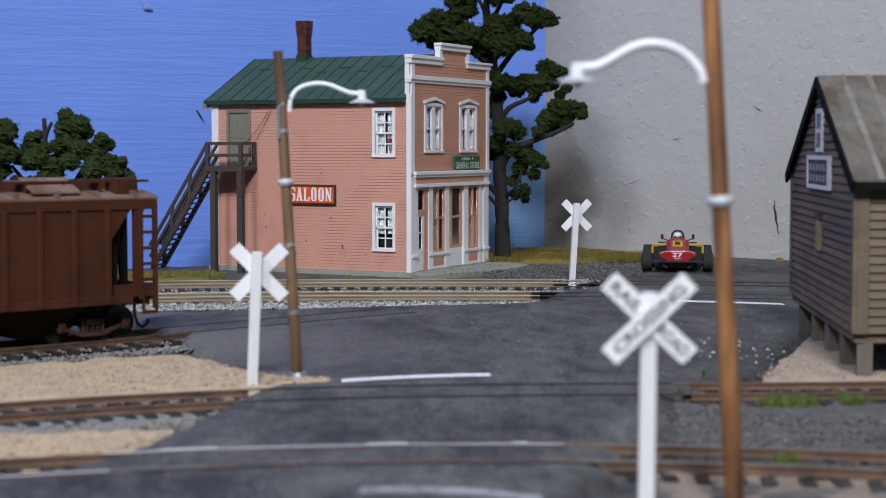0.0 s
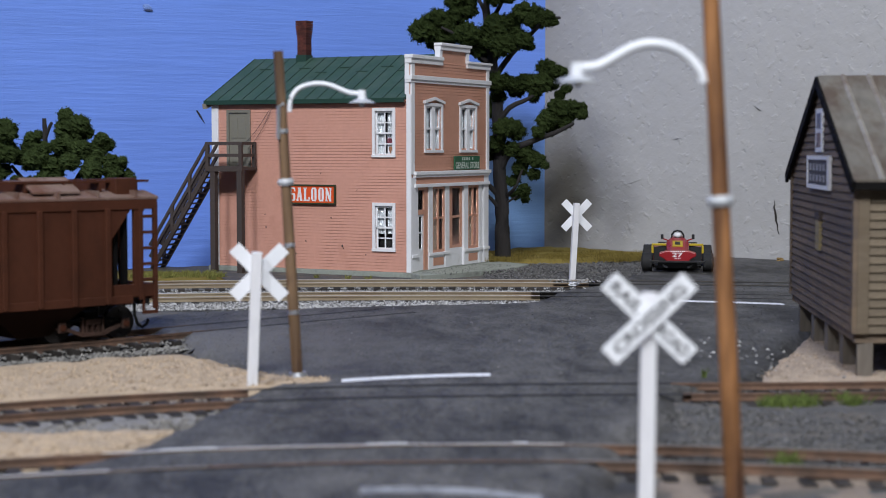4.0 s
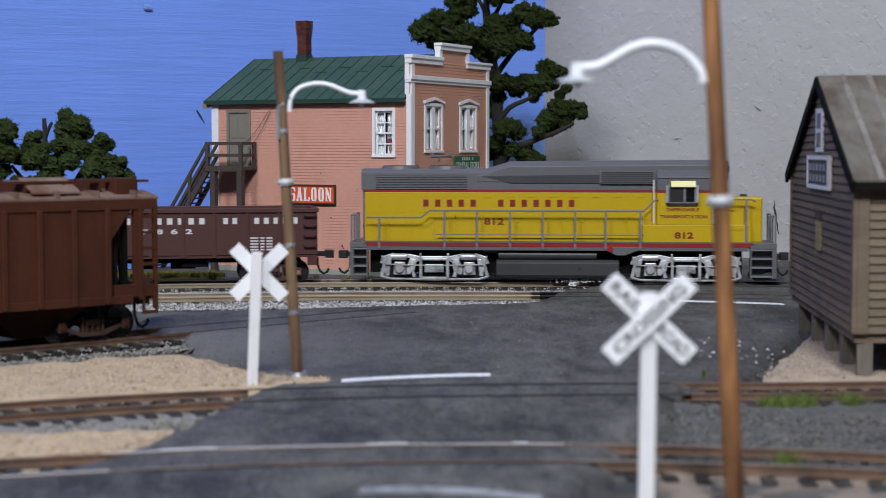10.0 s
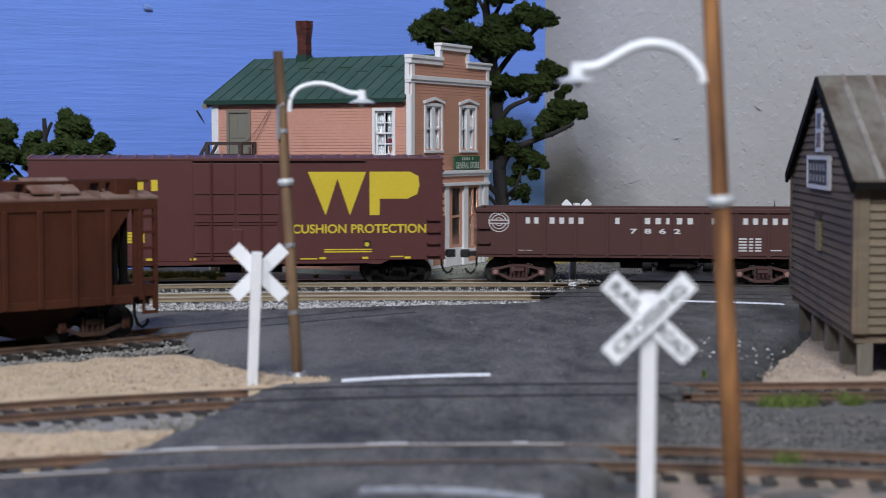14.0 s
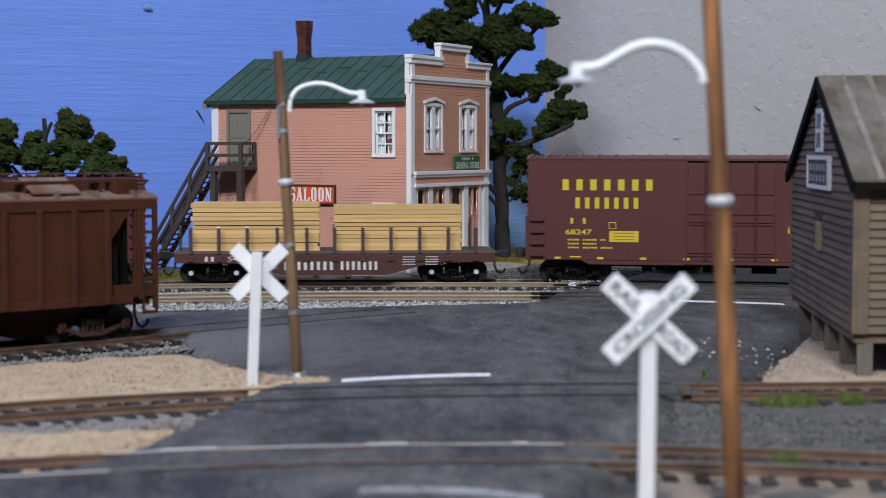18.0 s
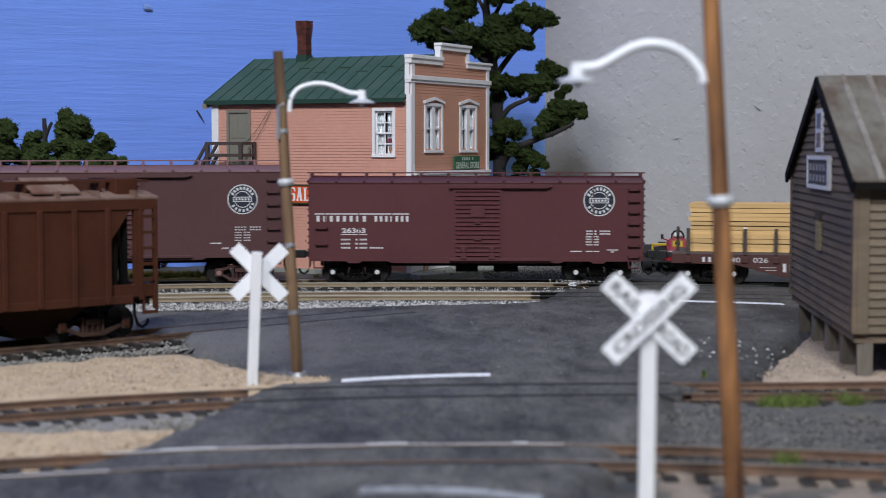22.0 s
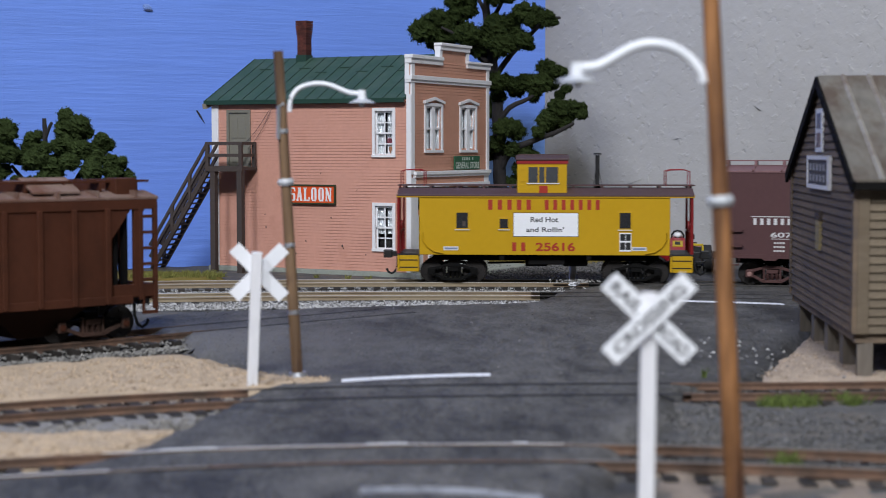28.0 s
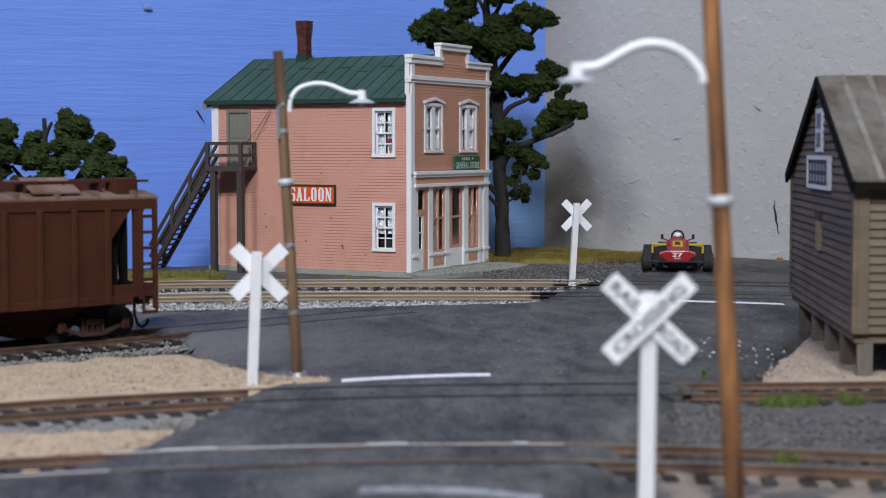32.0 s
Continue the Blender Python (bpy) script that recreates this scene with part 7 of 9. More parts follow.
def loco_truck(xc):
    """Silver side frames with a spring box, two axle boxes, brake cylinders and a bottom strap."""
    t = part("truck", Shape().box(-6, 6, -9.5, 9.5, 5.0, 11.0), M_UNDER, loco, at=at_mm(xc, 0, -0.5))
    for sg in (-1, 1):
        y0, y1 = sorted((sg * 10.8, sg * 13.0))
        chord = Shape().prism([(-24.5, 8.0), (-23.4, 11.0), (-19, 12.4), (-11.5, 12.2), (-7, 11.2), (7, 11.2), (11.5, 12.2), (19, 12.4), (23.4, 11.0), (24.5, 8.0), (22.6, 7.6), (21.4, 9.8), (18.6, 10.6), (12.0, 10.4), (8, 9.4),
                               (-8, 9.4), (-12.0, 10.4), (-18.6, 10.6), (-21.4, 9.8), (-22.6, 7.6)], "y", y0, y1)
        part("side_frame", chord, M_SILVER, t, "silver cast side frame", 0.25)
        yo0, yo1 = sorted((sg * 12.4, sg * 14.2))
        for b in (-1, 1):
            part("leg", Shape().prism([(b * 8.0, 9.6), (b * 10.8, 10.4), (b * 12.6, 5.8), (b * 12.4, 3.0), (b * 10.4, 3.0), (b * 10.2, 5.6)], "y", y0, y1), M_SILVER, t, "", 0.25)
            part("leg", Shape().prism([(b * 19.0, 10.4), (b * 21.2, 9.8), (b * 22.6, 5.0), (b * 22.0, 2.4), (b * 20.2, 2.4), (b * 20.0, 5.4)], "y", y0, y1), M_SILVER, t, "", 0.25)
            part("hanger", Shape().box(*sorted((b * 5.4, b * 6.6)), yo0, yo1, 1.0, 10.8), M_SILVER, t, "", 0.15)
            part("pedestal_pipe", Shape().tube([(b * 6.4, sg * 14.0, 9.8), (b * 8.4, sg * 14.0, 8.6), (b * 9.0, sg * 14.0, 5.2), (b * 11.0, sg * 14.0, 3.6)], 0.42, 6), M_SILVER, t, smooth=True)
        part("spring_box", Shape().box(-6.4, 6.4, yo0, yo1, 0.8, 2.0), M_SILVER, t, "silver spring box", 0.15)
        part("spring_box_top", Shape().box(-6.4, 6.4, yo0, yo1, 9.4, 10.4), M_SILVER, t, "", 0.15)
        part("spring_plate", Shape().box(-4.2, 4.2, yo0, yo1 + 0.2, 4.0, 7.6), M_SILVER, t, bevel=0.2)
        part("spring_gap", Shape().box(-5.4, 5.4, *sorted((sg * 11.0, sg * 12.4)), 2.0, 9.4), M_TRUCKBLACK, t)
        for q in range(5):
            part("spring_leaf", Shape().box(-3.8, 3.8, yo1 + 0.1 if sg > 0 else yo0 - 0.4, yo1 + 0.4 if sg > 0 else yo0 - 0.1, 4.3 + q * 0.64, 4.3 + q * 0.64 + 0.36), M_SILVER, t)
        for a in (-15.6, 15.6):
            part("axle_box", Shape().prism([(a - 2.8, 2.8), (a + 2.8, 2.8), (a + 2.4, 8.6), (a - 2.4, 8.6)], "y", y0, y1 + 0.4), M_SILVER, t, "silver axle box", 0.3)
            part("bearing_cap", Shape().cyl((a, sg * 13.2, 5.6), (a, sg * 14.6, 5.6), 2.3, 18, 1.7), M_SILVER, t, smooth=True)
            part("brake_cylinder", Shape().cyl((a - 3.6, sg * 13.6, 11.0), (a + 3.2, sg * 13.6, 11.0), 1.5, 14), M_SILVER, t, "polished brake cylinder", smooth=True)
            b = 1 if a > 0 else -1
            part("brake_hanger", Shape().bar((a + b * 6.4, sg * 13.4, 9.6), (a + b * 8.2, sg * 13.4, 2.0), 0.9, 1.3), M_SILVER, t)
            part("brake_hanger", Shape().bar((a - b * 5.0, sg * 13.4, 9.2), (a - b * 6.6, sg * 13.4, 2.0), 0.9, 1.3), M_SILVER, t)
            part("brake_shoe", Shape().box(a + b * 6.3 - 0.8, a + b * 6.3 + 0.8, *sorted((sg * 9, sg * 12)), 3.5, 8.0), M_TRUCKBLACK, t)
        part("bottom_strap", Shape().tube([(-24, sg * 13.6, 2.2), (-20, sg * 13.6, 1.1), (0, sg * 13.6, 0.8), (20, sg * 13.6, 1.1), (24, sg * 13.6, 2.2)], 0.5, 6), M_SILVER, t, smooth=True)
        for q in range(4):
            x = -18.6 + q * 12.4
            part("frame_rib", Shape().box(x - 0.4, x + 0.4, yo0, yo1, 10.2, 12.6), M_SILVER, t, bevel=0.1)
        part("brake_rod", Shape().tube([(-22, sg * 13.8, 7.6), (-12, sg * 13.9, 7.2), (12, sg * 13.9, 7.2), (22, sg * 13.8, 7.6)], 0.32, 6), M_SILVER, t, smooth=True)
        part("sand_pipe", Shape().tube([(-23.5, sg * 13.4, 11.5), (-22.8, sg * 13.8, 7.0), (-21.4, sg * 13.6, 2.4)], 0.36, 6), M_SILVER, t, smooth=True)
        part("sand_pipe", Shape().tube([(23.5, sg * 13.4, 11.5), (22.8, sg * 13.8, 7.0), (21.4, sg * 13.6, 2.4)], 0.36, 6), M_SILVER, t, smooth=True)
    for a in (-15.6, 15.6):
        w = part("wheelset", wheel_mesh(5.7), M_WHEEL, t, "dark metal wheels on an axle", at=at_mm(a, 0, 4.95))
        WHEELS.append((w, a, 4.95, 5.7))


loco_truck(54.96)
loco_truck(-56.70)
couplers(loco, 95.0, 6.0, 10.8)
word, bar_line, line = side_lettering(loco, HH)
bar_line("UNION", -63.31, -36.83, 32.82, 35.97, M_LETTERRED, 0.46)
bar_line("PACIFIC", -29.77, 7.05, 32.82, 35.97, M_LETTERRED, 0.46)
word, _, _ = side_lettering(loco, HH + 0.22)
word("812", -34.56, -25.73, 24.75, 27.77, M_LETTERRED, 0.03)
line(-47.93, -44.65, 27.27, 28.78, M_LETTERRED, "small_emblem")
word, bar_line, line = side_lettering(loco, 15.02)
word("DEPENDABLE", 46.21, 60.45, 31.20, 32.70, M_LETTERRED, 0.03)
word("TRANSPORTATION", 43.22, 63.95, 28.08, 29.57, M_LETTERRED, 0.03)
word("812", 49.71, 57.95, 19.08, 21.96, M_LETTERRED, 0.04)

# open-topped gondola
gon = vehicle("gondola_car", -181.0, "dark brown open-topped gondola car with white lettering", "gondola car")
G0, G1, GB, GT, GW = -72.70, 72.44, 12.2, 30.57, 16.6
for sg in (-1, 1):
    y0, y1 = sorted((sg * GW, sg * (GW - 0.8)))
    part("side", Shape().box(G0, G1, y0, y1, GB, GT), M_GONBROWN, gon)
    part("top_rim", Shape().box(G0 - 0.6, G1 + 0.6, *sorted((sg * (GW + 0.8), sg * (GW - 1.2))), GT, GT + 1.9), M_GONBROWN, gon, "", 0.2)
    part("bottom_sill", Shape().box(G0, G1, *sorted((sg * (GW + 0.5), sg * GW)), GB - 0.2, GB + 1.4), M_GONBROWN, gon)
    for a in (588, 641, 695, 752, 808, 863, 918, 976, 1032):
        x = (a - 784) * 0.2498 - 6.5
        part("rib", Shape().prism([(x - 0.9, GB - 1.4), (x + 0.9, GB - 1.4), (x + 0.5, GT), (x - 0.5, GT)], "y", *sorted((sg * (GW + 0.7), sg * GW))), M_GONBROWN, gon, bevel=0.1)
for a, b in ((G0, G0 + 0.8), (G1 - 0.8, G1)):
    part("end", Shape().box(a, b, -GW + 0.8, GW - 0.8, GB, GT), M_GONBROWN, gon)
    part("end_rim", Shape().box(a - 0.6, b + 0.6, -GW + 1.2, GW - 1.2, GT, GT + 1.9), M_GONBROWN, gon, bevel=0.2)
part("floor", Shape().box(G0, G1, -GW, GW, GB - 1.6, GB - 0.3), M_GONBROWN, gon)
underframe(gon, 70, GB - 1.4)
part("brake_box", Shape().box(12.98, 24.48, -13, -6, 6.59, 10.09), M_UNDER, gon)
ladder(gon, 66.19, 71.69, [15.84, 20.33, 24.83, 29.32], GW + 0.5, M_GONBROWN, False)
ladder(gon, -71.95, -66.20, [16.83, 23.58], GW, M_GONBROWN, False)
part("step_stirrup", Shape().box(67.94, 72.19, -GW, -GW + 1, 7.09, 10.84), M_GONBROWN, gon)
freight_truck(gon, -53.96, 20.6, M_TRUCKBROWN, M_CAPPINK)
freight_truck(gon, 53.70, 20.6, M_TRUCKBROWN, M_CAPPINK)
couplers(gon, 73.0, 8.0)
word, bar_line, line = side_lettering(gon, GW)
for w, a, b in (("EL", 604, 634), ("PASO", 646, 714), ("&", 762, 777), ("SOUTH", 813, 906), ("WE", 930, 962), ("STERN", 984, 1069)):
    bar_line(w, (a - 784) * 0.2498 - 6.5, (b - 784) * 0.2498 - 6.5, 25.58, 28.33, M_LETTERWHITE, 0.5)
word("7  8  6  2", -4.50, 17.48, 21.33, 23.58, M_LETTERWHITE, 0.03)
for q in range(5):
    bar_line("TEXT IN ROW", 42.71, 52.45, 18.96 - q * 1.28, 19.71 - q * 1.28, M_LETTERWHITE, 0.85)
bar_line("MARK MARK", -53.71, -47.47, 13.21, 13.84, M_LETTERWHITE, 0.75)
bar_line("MARK", 56.45, 61.20, 14.09, 14.59, M_LETTERWHITE, 0.9)
e = disc(gon, "emblem", -62.46, -GW + 0.02, 26.33, 4.6, M_LETTERWHITE, 0.08, "round white emblem with dark bands")
for r, m, d in ((4.25, M_GONBROWN, 0.05), (3.3, M_LETTERWHITE, 0.08), (2.95, M_GONBROWN, 0.11), (1.9, M_LETTERWHITE, 0.14), (1.6, M_GONBROWN, 0.17)):
    disc(gon, "emblem_ring", -62.46, -GW - d + 0.03, 26.33, r, m, 0.05, "", e)
for q in range(-2, 3):
    part("emblem_mark", Shape().box(-62.46 + q * 1.1 - 0.3, -62.46 + q * 1.1 + 0.3, -GW - 0.12, -GW, 26.33 + 3.4, 26.33 + 3.95), M_LETTERWHITE, e)
part("emblem_bar", Shape().box(-62.46 - 4.3, -62.46 + 4.3, -GW - 0.24, -GW, 26.33 - 0.9, 26.33 + 0.9), M_LETTERWHITE, e)
part("emblem_bar", Shape().box(-62.46 - 4.0, -62.46 + 4.0, -GW - 0.26, -GW, 26.33 - 0.5, 26.33 + 0.5), M_MAROON2, e)

# long brown-red boxcar with yellow lettering
wp = vehicle("boxcar", -357.75, "long brown-red boxcar with large yellow lettering and plug doors", "boxcar")
WB0, WB1, WW = -90.21, 90.14, 17.4
part("body", Shape().box(WB0, WB1, -WW, WW, 9.34, 54.30), M_WPBROWN, wp, bevel=0.3)
part("side_sill", Shape().prism([(-66.48, 9.34), (-62.99, 7.59), (62.41, 7.59), (65.91, 9.34)], "y", -WW, -WW + 3), M_WPBROWN, wp)
roof = part("roof", Shape().prism([(-WW - 0.3, 53.80), (-WW - 0.3, 54.55), (0, 55.80), (WW + 0.3, 54.55), (WW + 0.3, 53.80)], "x", WB0 - 0.3, WB1 + 0.3), M_WPBROWN, wp, "ribbed steel roof", 0.1)
for q in range(25):
    x = WB0 + (WB1 - WB0) * q / 24
    part("roof_rib", Shape().bar((x, -WW - 0.2, 54.68), (x, 0, 55.93), 1.0, 0.7).bar((x, WW + 0.2, 54.68), (x, 0, 55.93), 1.0, 0.7), M_ROOFDUST, roof)
ends = Shape()
for q in range(14):
    z = 11.59 + q * 3.1
    for xx, sg in ((WB0, -1), (WB1, 1)):
        ends.prism([(xx, z - 0.8), (xx + sg * 1.0, z), (xx, z + 0.8)], "y", -WW + 1, WW - 1)
part("end_ribs", ends, M_WPBROWN, wp, "corrugated steel ends", kind="stuff")
for xx, sg in ((WB0, -1), (WB1, 1)):
    part("end_ladder", Shape().box(min(xx, xx + sg * 1.1), max(xx, xx + sg * 1.1), -WW + 0.2, -WW + 3.5, 9.34, 28.82), M_WPBROWN, wp)
for a, b in ((888, 962), (962, 1039)):
    x0, x1 = (a - 784) * 0.2498 - 46.0, (b - 784) * 0.2498 - 46.0
    dr = part("plug_door", Shape().box(x0 + 0.2, x1 - 0.2, -WW - 0.5, -WW, 11.59, 52.31), M_WPBROWN, wp, "steel plug door with ribs", 0.12)
    for y in (343, 378, 392, 397, 446):
        part("door_rib", Shape().box(x0 + 0.9, x1 - 0.9, -WW - 1.0, -WW - 0.5, 60 - (y - 260) * 0.2498 - 0.45, 60 - (y - 260) * 0.2498 + 0.3), M_WPBROWN, dr)
    xm = x0 + (x1 - x0) * (0.43 if a < 900 else 0.57)
    part("door_rod", Shape().cyl((xm, -WW - 1.3, 10.59), (xm, -WW - 1.3, 53.06), 0.5, 8), M_WPBROWN, dr, smooth=True)
part("door_track", Shape().box(-20.02, 55.42, -WW - 1.4, -WW, 53.43, 54.05), M_WPBROWN, wp)
part("door_track", Shape().box(-21.02, 56.67, -WW - 1.2, -WW, 8.09, 8.97), M_WPBROWN, wp)
part("door_post", Shape().box(-21.02, -20.02, -WW - 0.5, -WW, 9.34, 53.55), M_WPBROWN, wp)
part("door_post", Shape().box(17.70, 18.70, -WW - 0.5, -WW, 9.34, 53.55), M_WPBROWN, wp)
part("lock_box", Shape().box(-3.28, 1.21, -WW - 1.3, -WW, 14.59, 23.58), M_WPBROWN, wp, bevel=0.2)
underframe(wp, 88, 8.84)
ladder(wp, -88.97, -82.97, [11.34, 16.58, 21.83, 27.08], WW, M_WPBROWN, False)
ladder(wp, 82.90, 88.89, [11.34, 16.58, 21.83, 27.08], WW, M_WPBROWN, False)
freight_truck(wp, -70.48, 20.6, M_TRUCKBLACK, M_TRUCKBLACK)
freight_truck(wp, 70.41, 20.6, M_TRUCKBLACK, M_TRUCKBLACK)
couplers(wp, 90.5, 7.0)
word, bar_line, line = side_lettering(wp, WW)
bar_line("WESTERN", -76.48, -33.51, 40.32, 45.19, M_LETTERYELLOW, 0.46)
bar_line("PACIFIC", -70.23, -40.25, 32.32, 37.19, M_LETTERYELLOW, 0.46)
bar_line("W P", -71.98, -63.74, 25.58, 28.08, M_LETTERYELLOW, 0.46)
word("68247", -73.48, -61.74, 20.71, 23.08, M_LETTERYELLOW, 0.02)
for q, (a, b, txt) in enumerate(((678, 746, "MARK MARKS MK"), (678, 730, "MARK MARKS"), (678, 758, "MARK MARKS MARK"))):
    bar_line(txt, (a - 784) * 0.2498 - 46, (b - 784) * 0.2498 - 46, 18.08 - q * 1.75, 18.83 - q * 1.75, M_LETTERYELLOW, 0.7)
card = line(-53.99, -41.13, 17.58, 22.45, M_LETTERYELLOW, "placard")
for q in range(3):
    part("placard_line", Shape().box(-52.00, -43.00, -WW - 0.12, -WW, 18.46 + q * 1.4, 18.46 + q * 1.4 + 0.45), paint("olive_print", (0.3, 0.2, 0.03), 0.6), card)
line(-54.24, -51.00, 23.33, 26.33, M_LETTERYELLOW, "stencil_square")
part("stencil_inner", Shape().box(-53.99, -51.25, -WW - 0.13, -WW, 23.58, 25.95), M_WPBROWN, wp)
big = part("large_emblem", Shape().prism([(30.19, 48.56), (44.18, 48.56), (37.93, 29.32)], "y", -WW - 0.1, -WW), M_LETTERYELLOW, wp, "large yellow emblem of two wedges and a block")
part("large_emblem_wedge", Shape().prism([(42.18, 48.51), (55.92, 48.51), (48.67, 29.32)], "y", -WW - 0.12, -WW), M_LETTERYELLOW, big)
part("large_emblem_block", Shape().prism([(57.42, 48.56), (75.40, 48.56), (79.15, 46.56), (79.65, 42.56), (78.65, 38.57), (74.40, 36.57), (61.91, 36.57), (61.91, 29.32), (57.42, 29.32)], "y", -WW - 0.1, -WW), M_LETTERYELLOW, big)
word("CUSHION PROTECTION", 23.19, 82.65, 21.33, 25.33, M_LETTERYELLOW, 0.02)
for q in range(9):
    x = -78.22 + q * 18.9
    part("reflector", Shape().box(x, x + 2.7, -WW - 0.16, -WW, 9.84, 10.84), M_LETTERYELLOW, wp)
line(54.67, 57.92, 14.59, 18.08, M_BLACK, "black_square")
disc(wp, "yellow_dot", 56.17, -WW - 0.08, 16.33, 1.0, M_LETTERYELLOW, 0.04)
for a, b, y in ((1117, 1202, 442), (1117, 1202, 446), (925, 955, 329), (935, 950, 434), (935, 950, 437), (978, 992, 434), (978, 992, 437), (1235, 1258, 455), (682, 702, 455), (1075, 1105, 458)):
    z = 60 - (y - 260) * 0.2498 - 0.45
    line((a - 784) * 0.2498 - 46, (b - 784) * 0.2498 - 46, z - 0.28, z + 0.28, M_LETTERYELLOW)

# flatcar with two lumber loads
flat = vehicle("flatcar", -532.5, "maroon bulk flatcar with stake posts and white lettering", "flatcar")
FW = 16.4
part("deck", Shape().box(-70.95, 70.94, -FW, FW, 12.34, 13.34), paint("grey_brown_deck", (0.11, 0.085, 0.08), 0.8), flat, "grey-brown plank deck")
for sg in (-1, 1):
    part("side_sill", Shape().prism([(-70.95, 12.59), (-70.95, 8.34), (-43.47, 8.09), (-22.99, 2.85), (22.73, 2.85), (42.71, 8.09), (70.94, 8.34), (70.94, 12.59)], "y", *sorted((sg * (FW + 0.4), sg * (FW - 1.0)))), M_GONBROWN, flat, "deep maroon side sill", 0.1)
for a in (-70.95, 70.94 - 1):
    part("end_sill", Shape().box(a, a + 1, -FW, FW, 8.34, 12.34), M_GONBROWN, flat)
underframe(flat, 68, 11.59)
for a in (559, 608, 658, 711, 763, 812, 862, 912, 963, 1014, 1063):
    x = (a - 784) * 0.2498 - 7.5
    part("stake", Shape().box(x - 0.75, x + 0.75, -FW - 0.9, -FW + 0.6, 12.34, 23.83), M_STAIR, flat, "dark wooden stake", 0.1)
    part("stake", Shape().box(x - 0.75, x + 0.75, FW - 0.6, FW + 0.9, 12.34, 23.83), M_STAIR, flat, "dark wooden stake", 0.1)
    part("stake_pocket", Shape().box(x - 1.5, x + 1.5, -FW - 1.1, -FW - 0.3, 8.84, 11.59), M_GONBROWN, flat, bevel=0.2)
for x in (-51.46, -38.97):
    part("stake_tip", Shape().box(x - 0.85, x + 0.85, -FW - 1.0, -FW + 0.7, 23.83, 24.33), M_WHITE, flat, "pale stake tip")
part("brake_stand", Shape().cyl((-68.95, -8, 12.84), (-68.95, -8, 24.08), 0.7, 8), M_STAIR, flat)
part("brake_stand", Shape().box(59.95, 61.19, -6, -4.6, 12.84, 27.58), M_STAIR, flat)
part("brake_wheel", Shape().cyl((-69.5, -8, 21.2), (-68.8, -8, 21.2), 2.6, 16), M_STAIR, flat)
freight_truck(flat, -53.96, 20.0, M_TRUCKBLACK, M_LETTERWHITE)
freight_truck(flat, 52.70, 20.0, M_TRUCKBLACK, M_LETTERWHITE)
couplers(flat, 71.0, 7.0)
word, bar_line, line = side_lettering(flat, FW + 0.4)
bar_line("SP", -58.21, -52.96, 9.09, 11.21, M_LETTERWHITE, 0.46)
word("540", -47.47, -40.97, 9.09, 11.21, M_LETTERWHITE, 0.0)
word("026", -35.48, -28.98, 9.09, 11.21, M_LETTERWHITE, 0.0)
bar_line("SOUTHERN", -23.49, -0.51, 5.09, 8.84, M_LETTERWHITE, 0.46)
bar_line("PACIFIC", 1.49, 18.98, 5.09, 8.84, M_LETTERWHITE, 0.46)
for q in range(4):
    bar_line("MARKS    MARKS", 29.47, 45.46, 10.59 - q * 1.1, 10.96 - q * 1.1, M_LETTERWHITE, 0.8)
bar_line("MARKS", -32.73, -25.49, 6.84, 7.09, M_LETTERWHITE, 0.8)
bar_line("MARKS", -30.23, -25.49, 5.72, 5.97, M_LETTERWHITE, 0.8)


def bowed_plank(x0, x1, y0, y1, z, h, sag, n=6):
    """A plank that bows a little along its length."""
    sh = Shape()
    for k in range(n + 1):
        t = k / n
        dz = sag * math.sin(math.pi * t)
        x = x0 + (x1 - x0) * t
        sh.v += [(x, y0, z + dz), (x, y1, z + dz), (x, y1, z + h + dz), (x, y0, z + h + dz)]
    for k in range(n):
        sh.f += [(4 * k + q, 4 * k + 4 + q, 4 * k + 4 + (q + 1) % 4, 4 * k + (q + 1) % 4) for q in range(4)]
    sh.f += [(0, 1, 2, 3), (4 * n + 3, 4 * n + 2, 4 * n + 1, 4 * n)]
    return sh


for a, b, tall in ((561, 783, 21.2), (813, 1037, 19.9)):
    x0, x1 = (a - 784) * 0.2498 - 7.5, (b - 784) * 0.2498 - 7.5
    load = vehicle("lumber_stack", -532.5, "stack of fresh tan planks on the flatcar", "lumber stack", "lumber stacks")
    h, zz, layers = tall / 11, 13.46, 11
    for q in range(layers):
        gap = random.choice((0.05, 0.08, 0.12, 0.2, 0.36))
        sink = random.uniform(-0.24, 0.1)
        for c in range(5):
            w = 5.4
            y0 = -13.6 + c * w
            part("plank", bowed_plank(x0 + random.uniform(-0.7, 0.4), x1 + random.uniform(-0.4, 0.7), y0 + 0.04 + (random.uniform(-0.2, 0.35) if c == 0 else 0), y0 + w - 0.04, zz + 0.02, h - gap, sink if q else 0.0), M_LUMBER, load)
        zz += h

# maroon boxcar
b1 = boxcar("boxcar", -689.25, 74.2, 43.56, 48.06, 8.84, 17.0, M_MAROON, M_MAROON, "maroon wood-lined boxcar with white lettering and ribbed door", (-9.75, 11.23), 1.9, 10)
ladder(b1, 67.18, 72.43, [10.84, 15.84, 20.58, 25.58, 30.57, 35.57, 40.57], 17.0, M_MAROON, False)
ladder(b1, -71.20, -65.71, [16.33, 23.58], 17.0, M_MAROON, False)
freight_truck(b1, -53.97, 19.8, M_TRUCKBLACK, M_LETTERWHITE)
freight_truck(b1, 54.44, 19.8, M_TRUCKBLACK, M_LETTERWHITE)
couplers(b1, 74.2, 6.5)
word, bar_line, line = side_lettering(b1, 17.0)
line(-71.45, -29.74, 29.57, 30.07, M_LETTERWHITE)
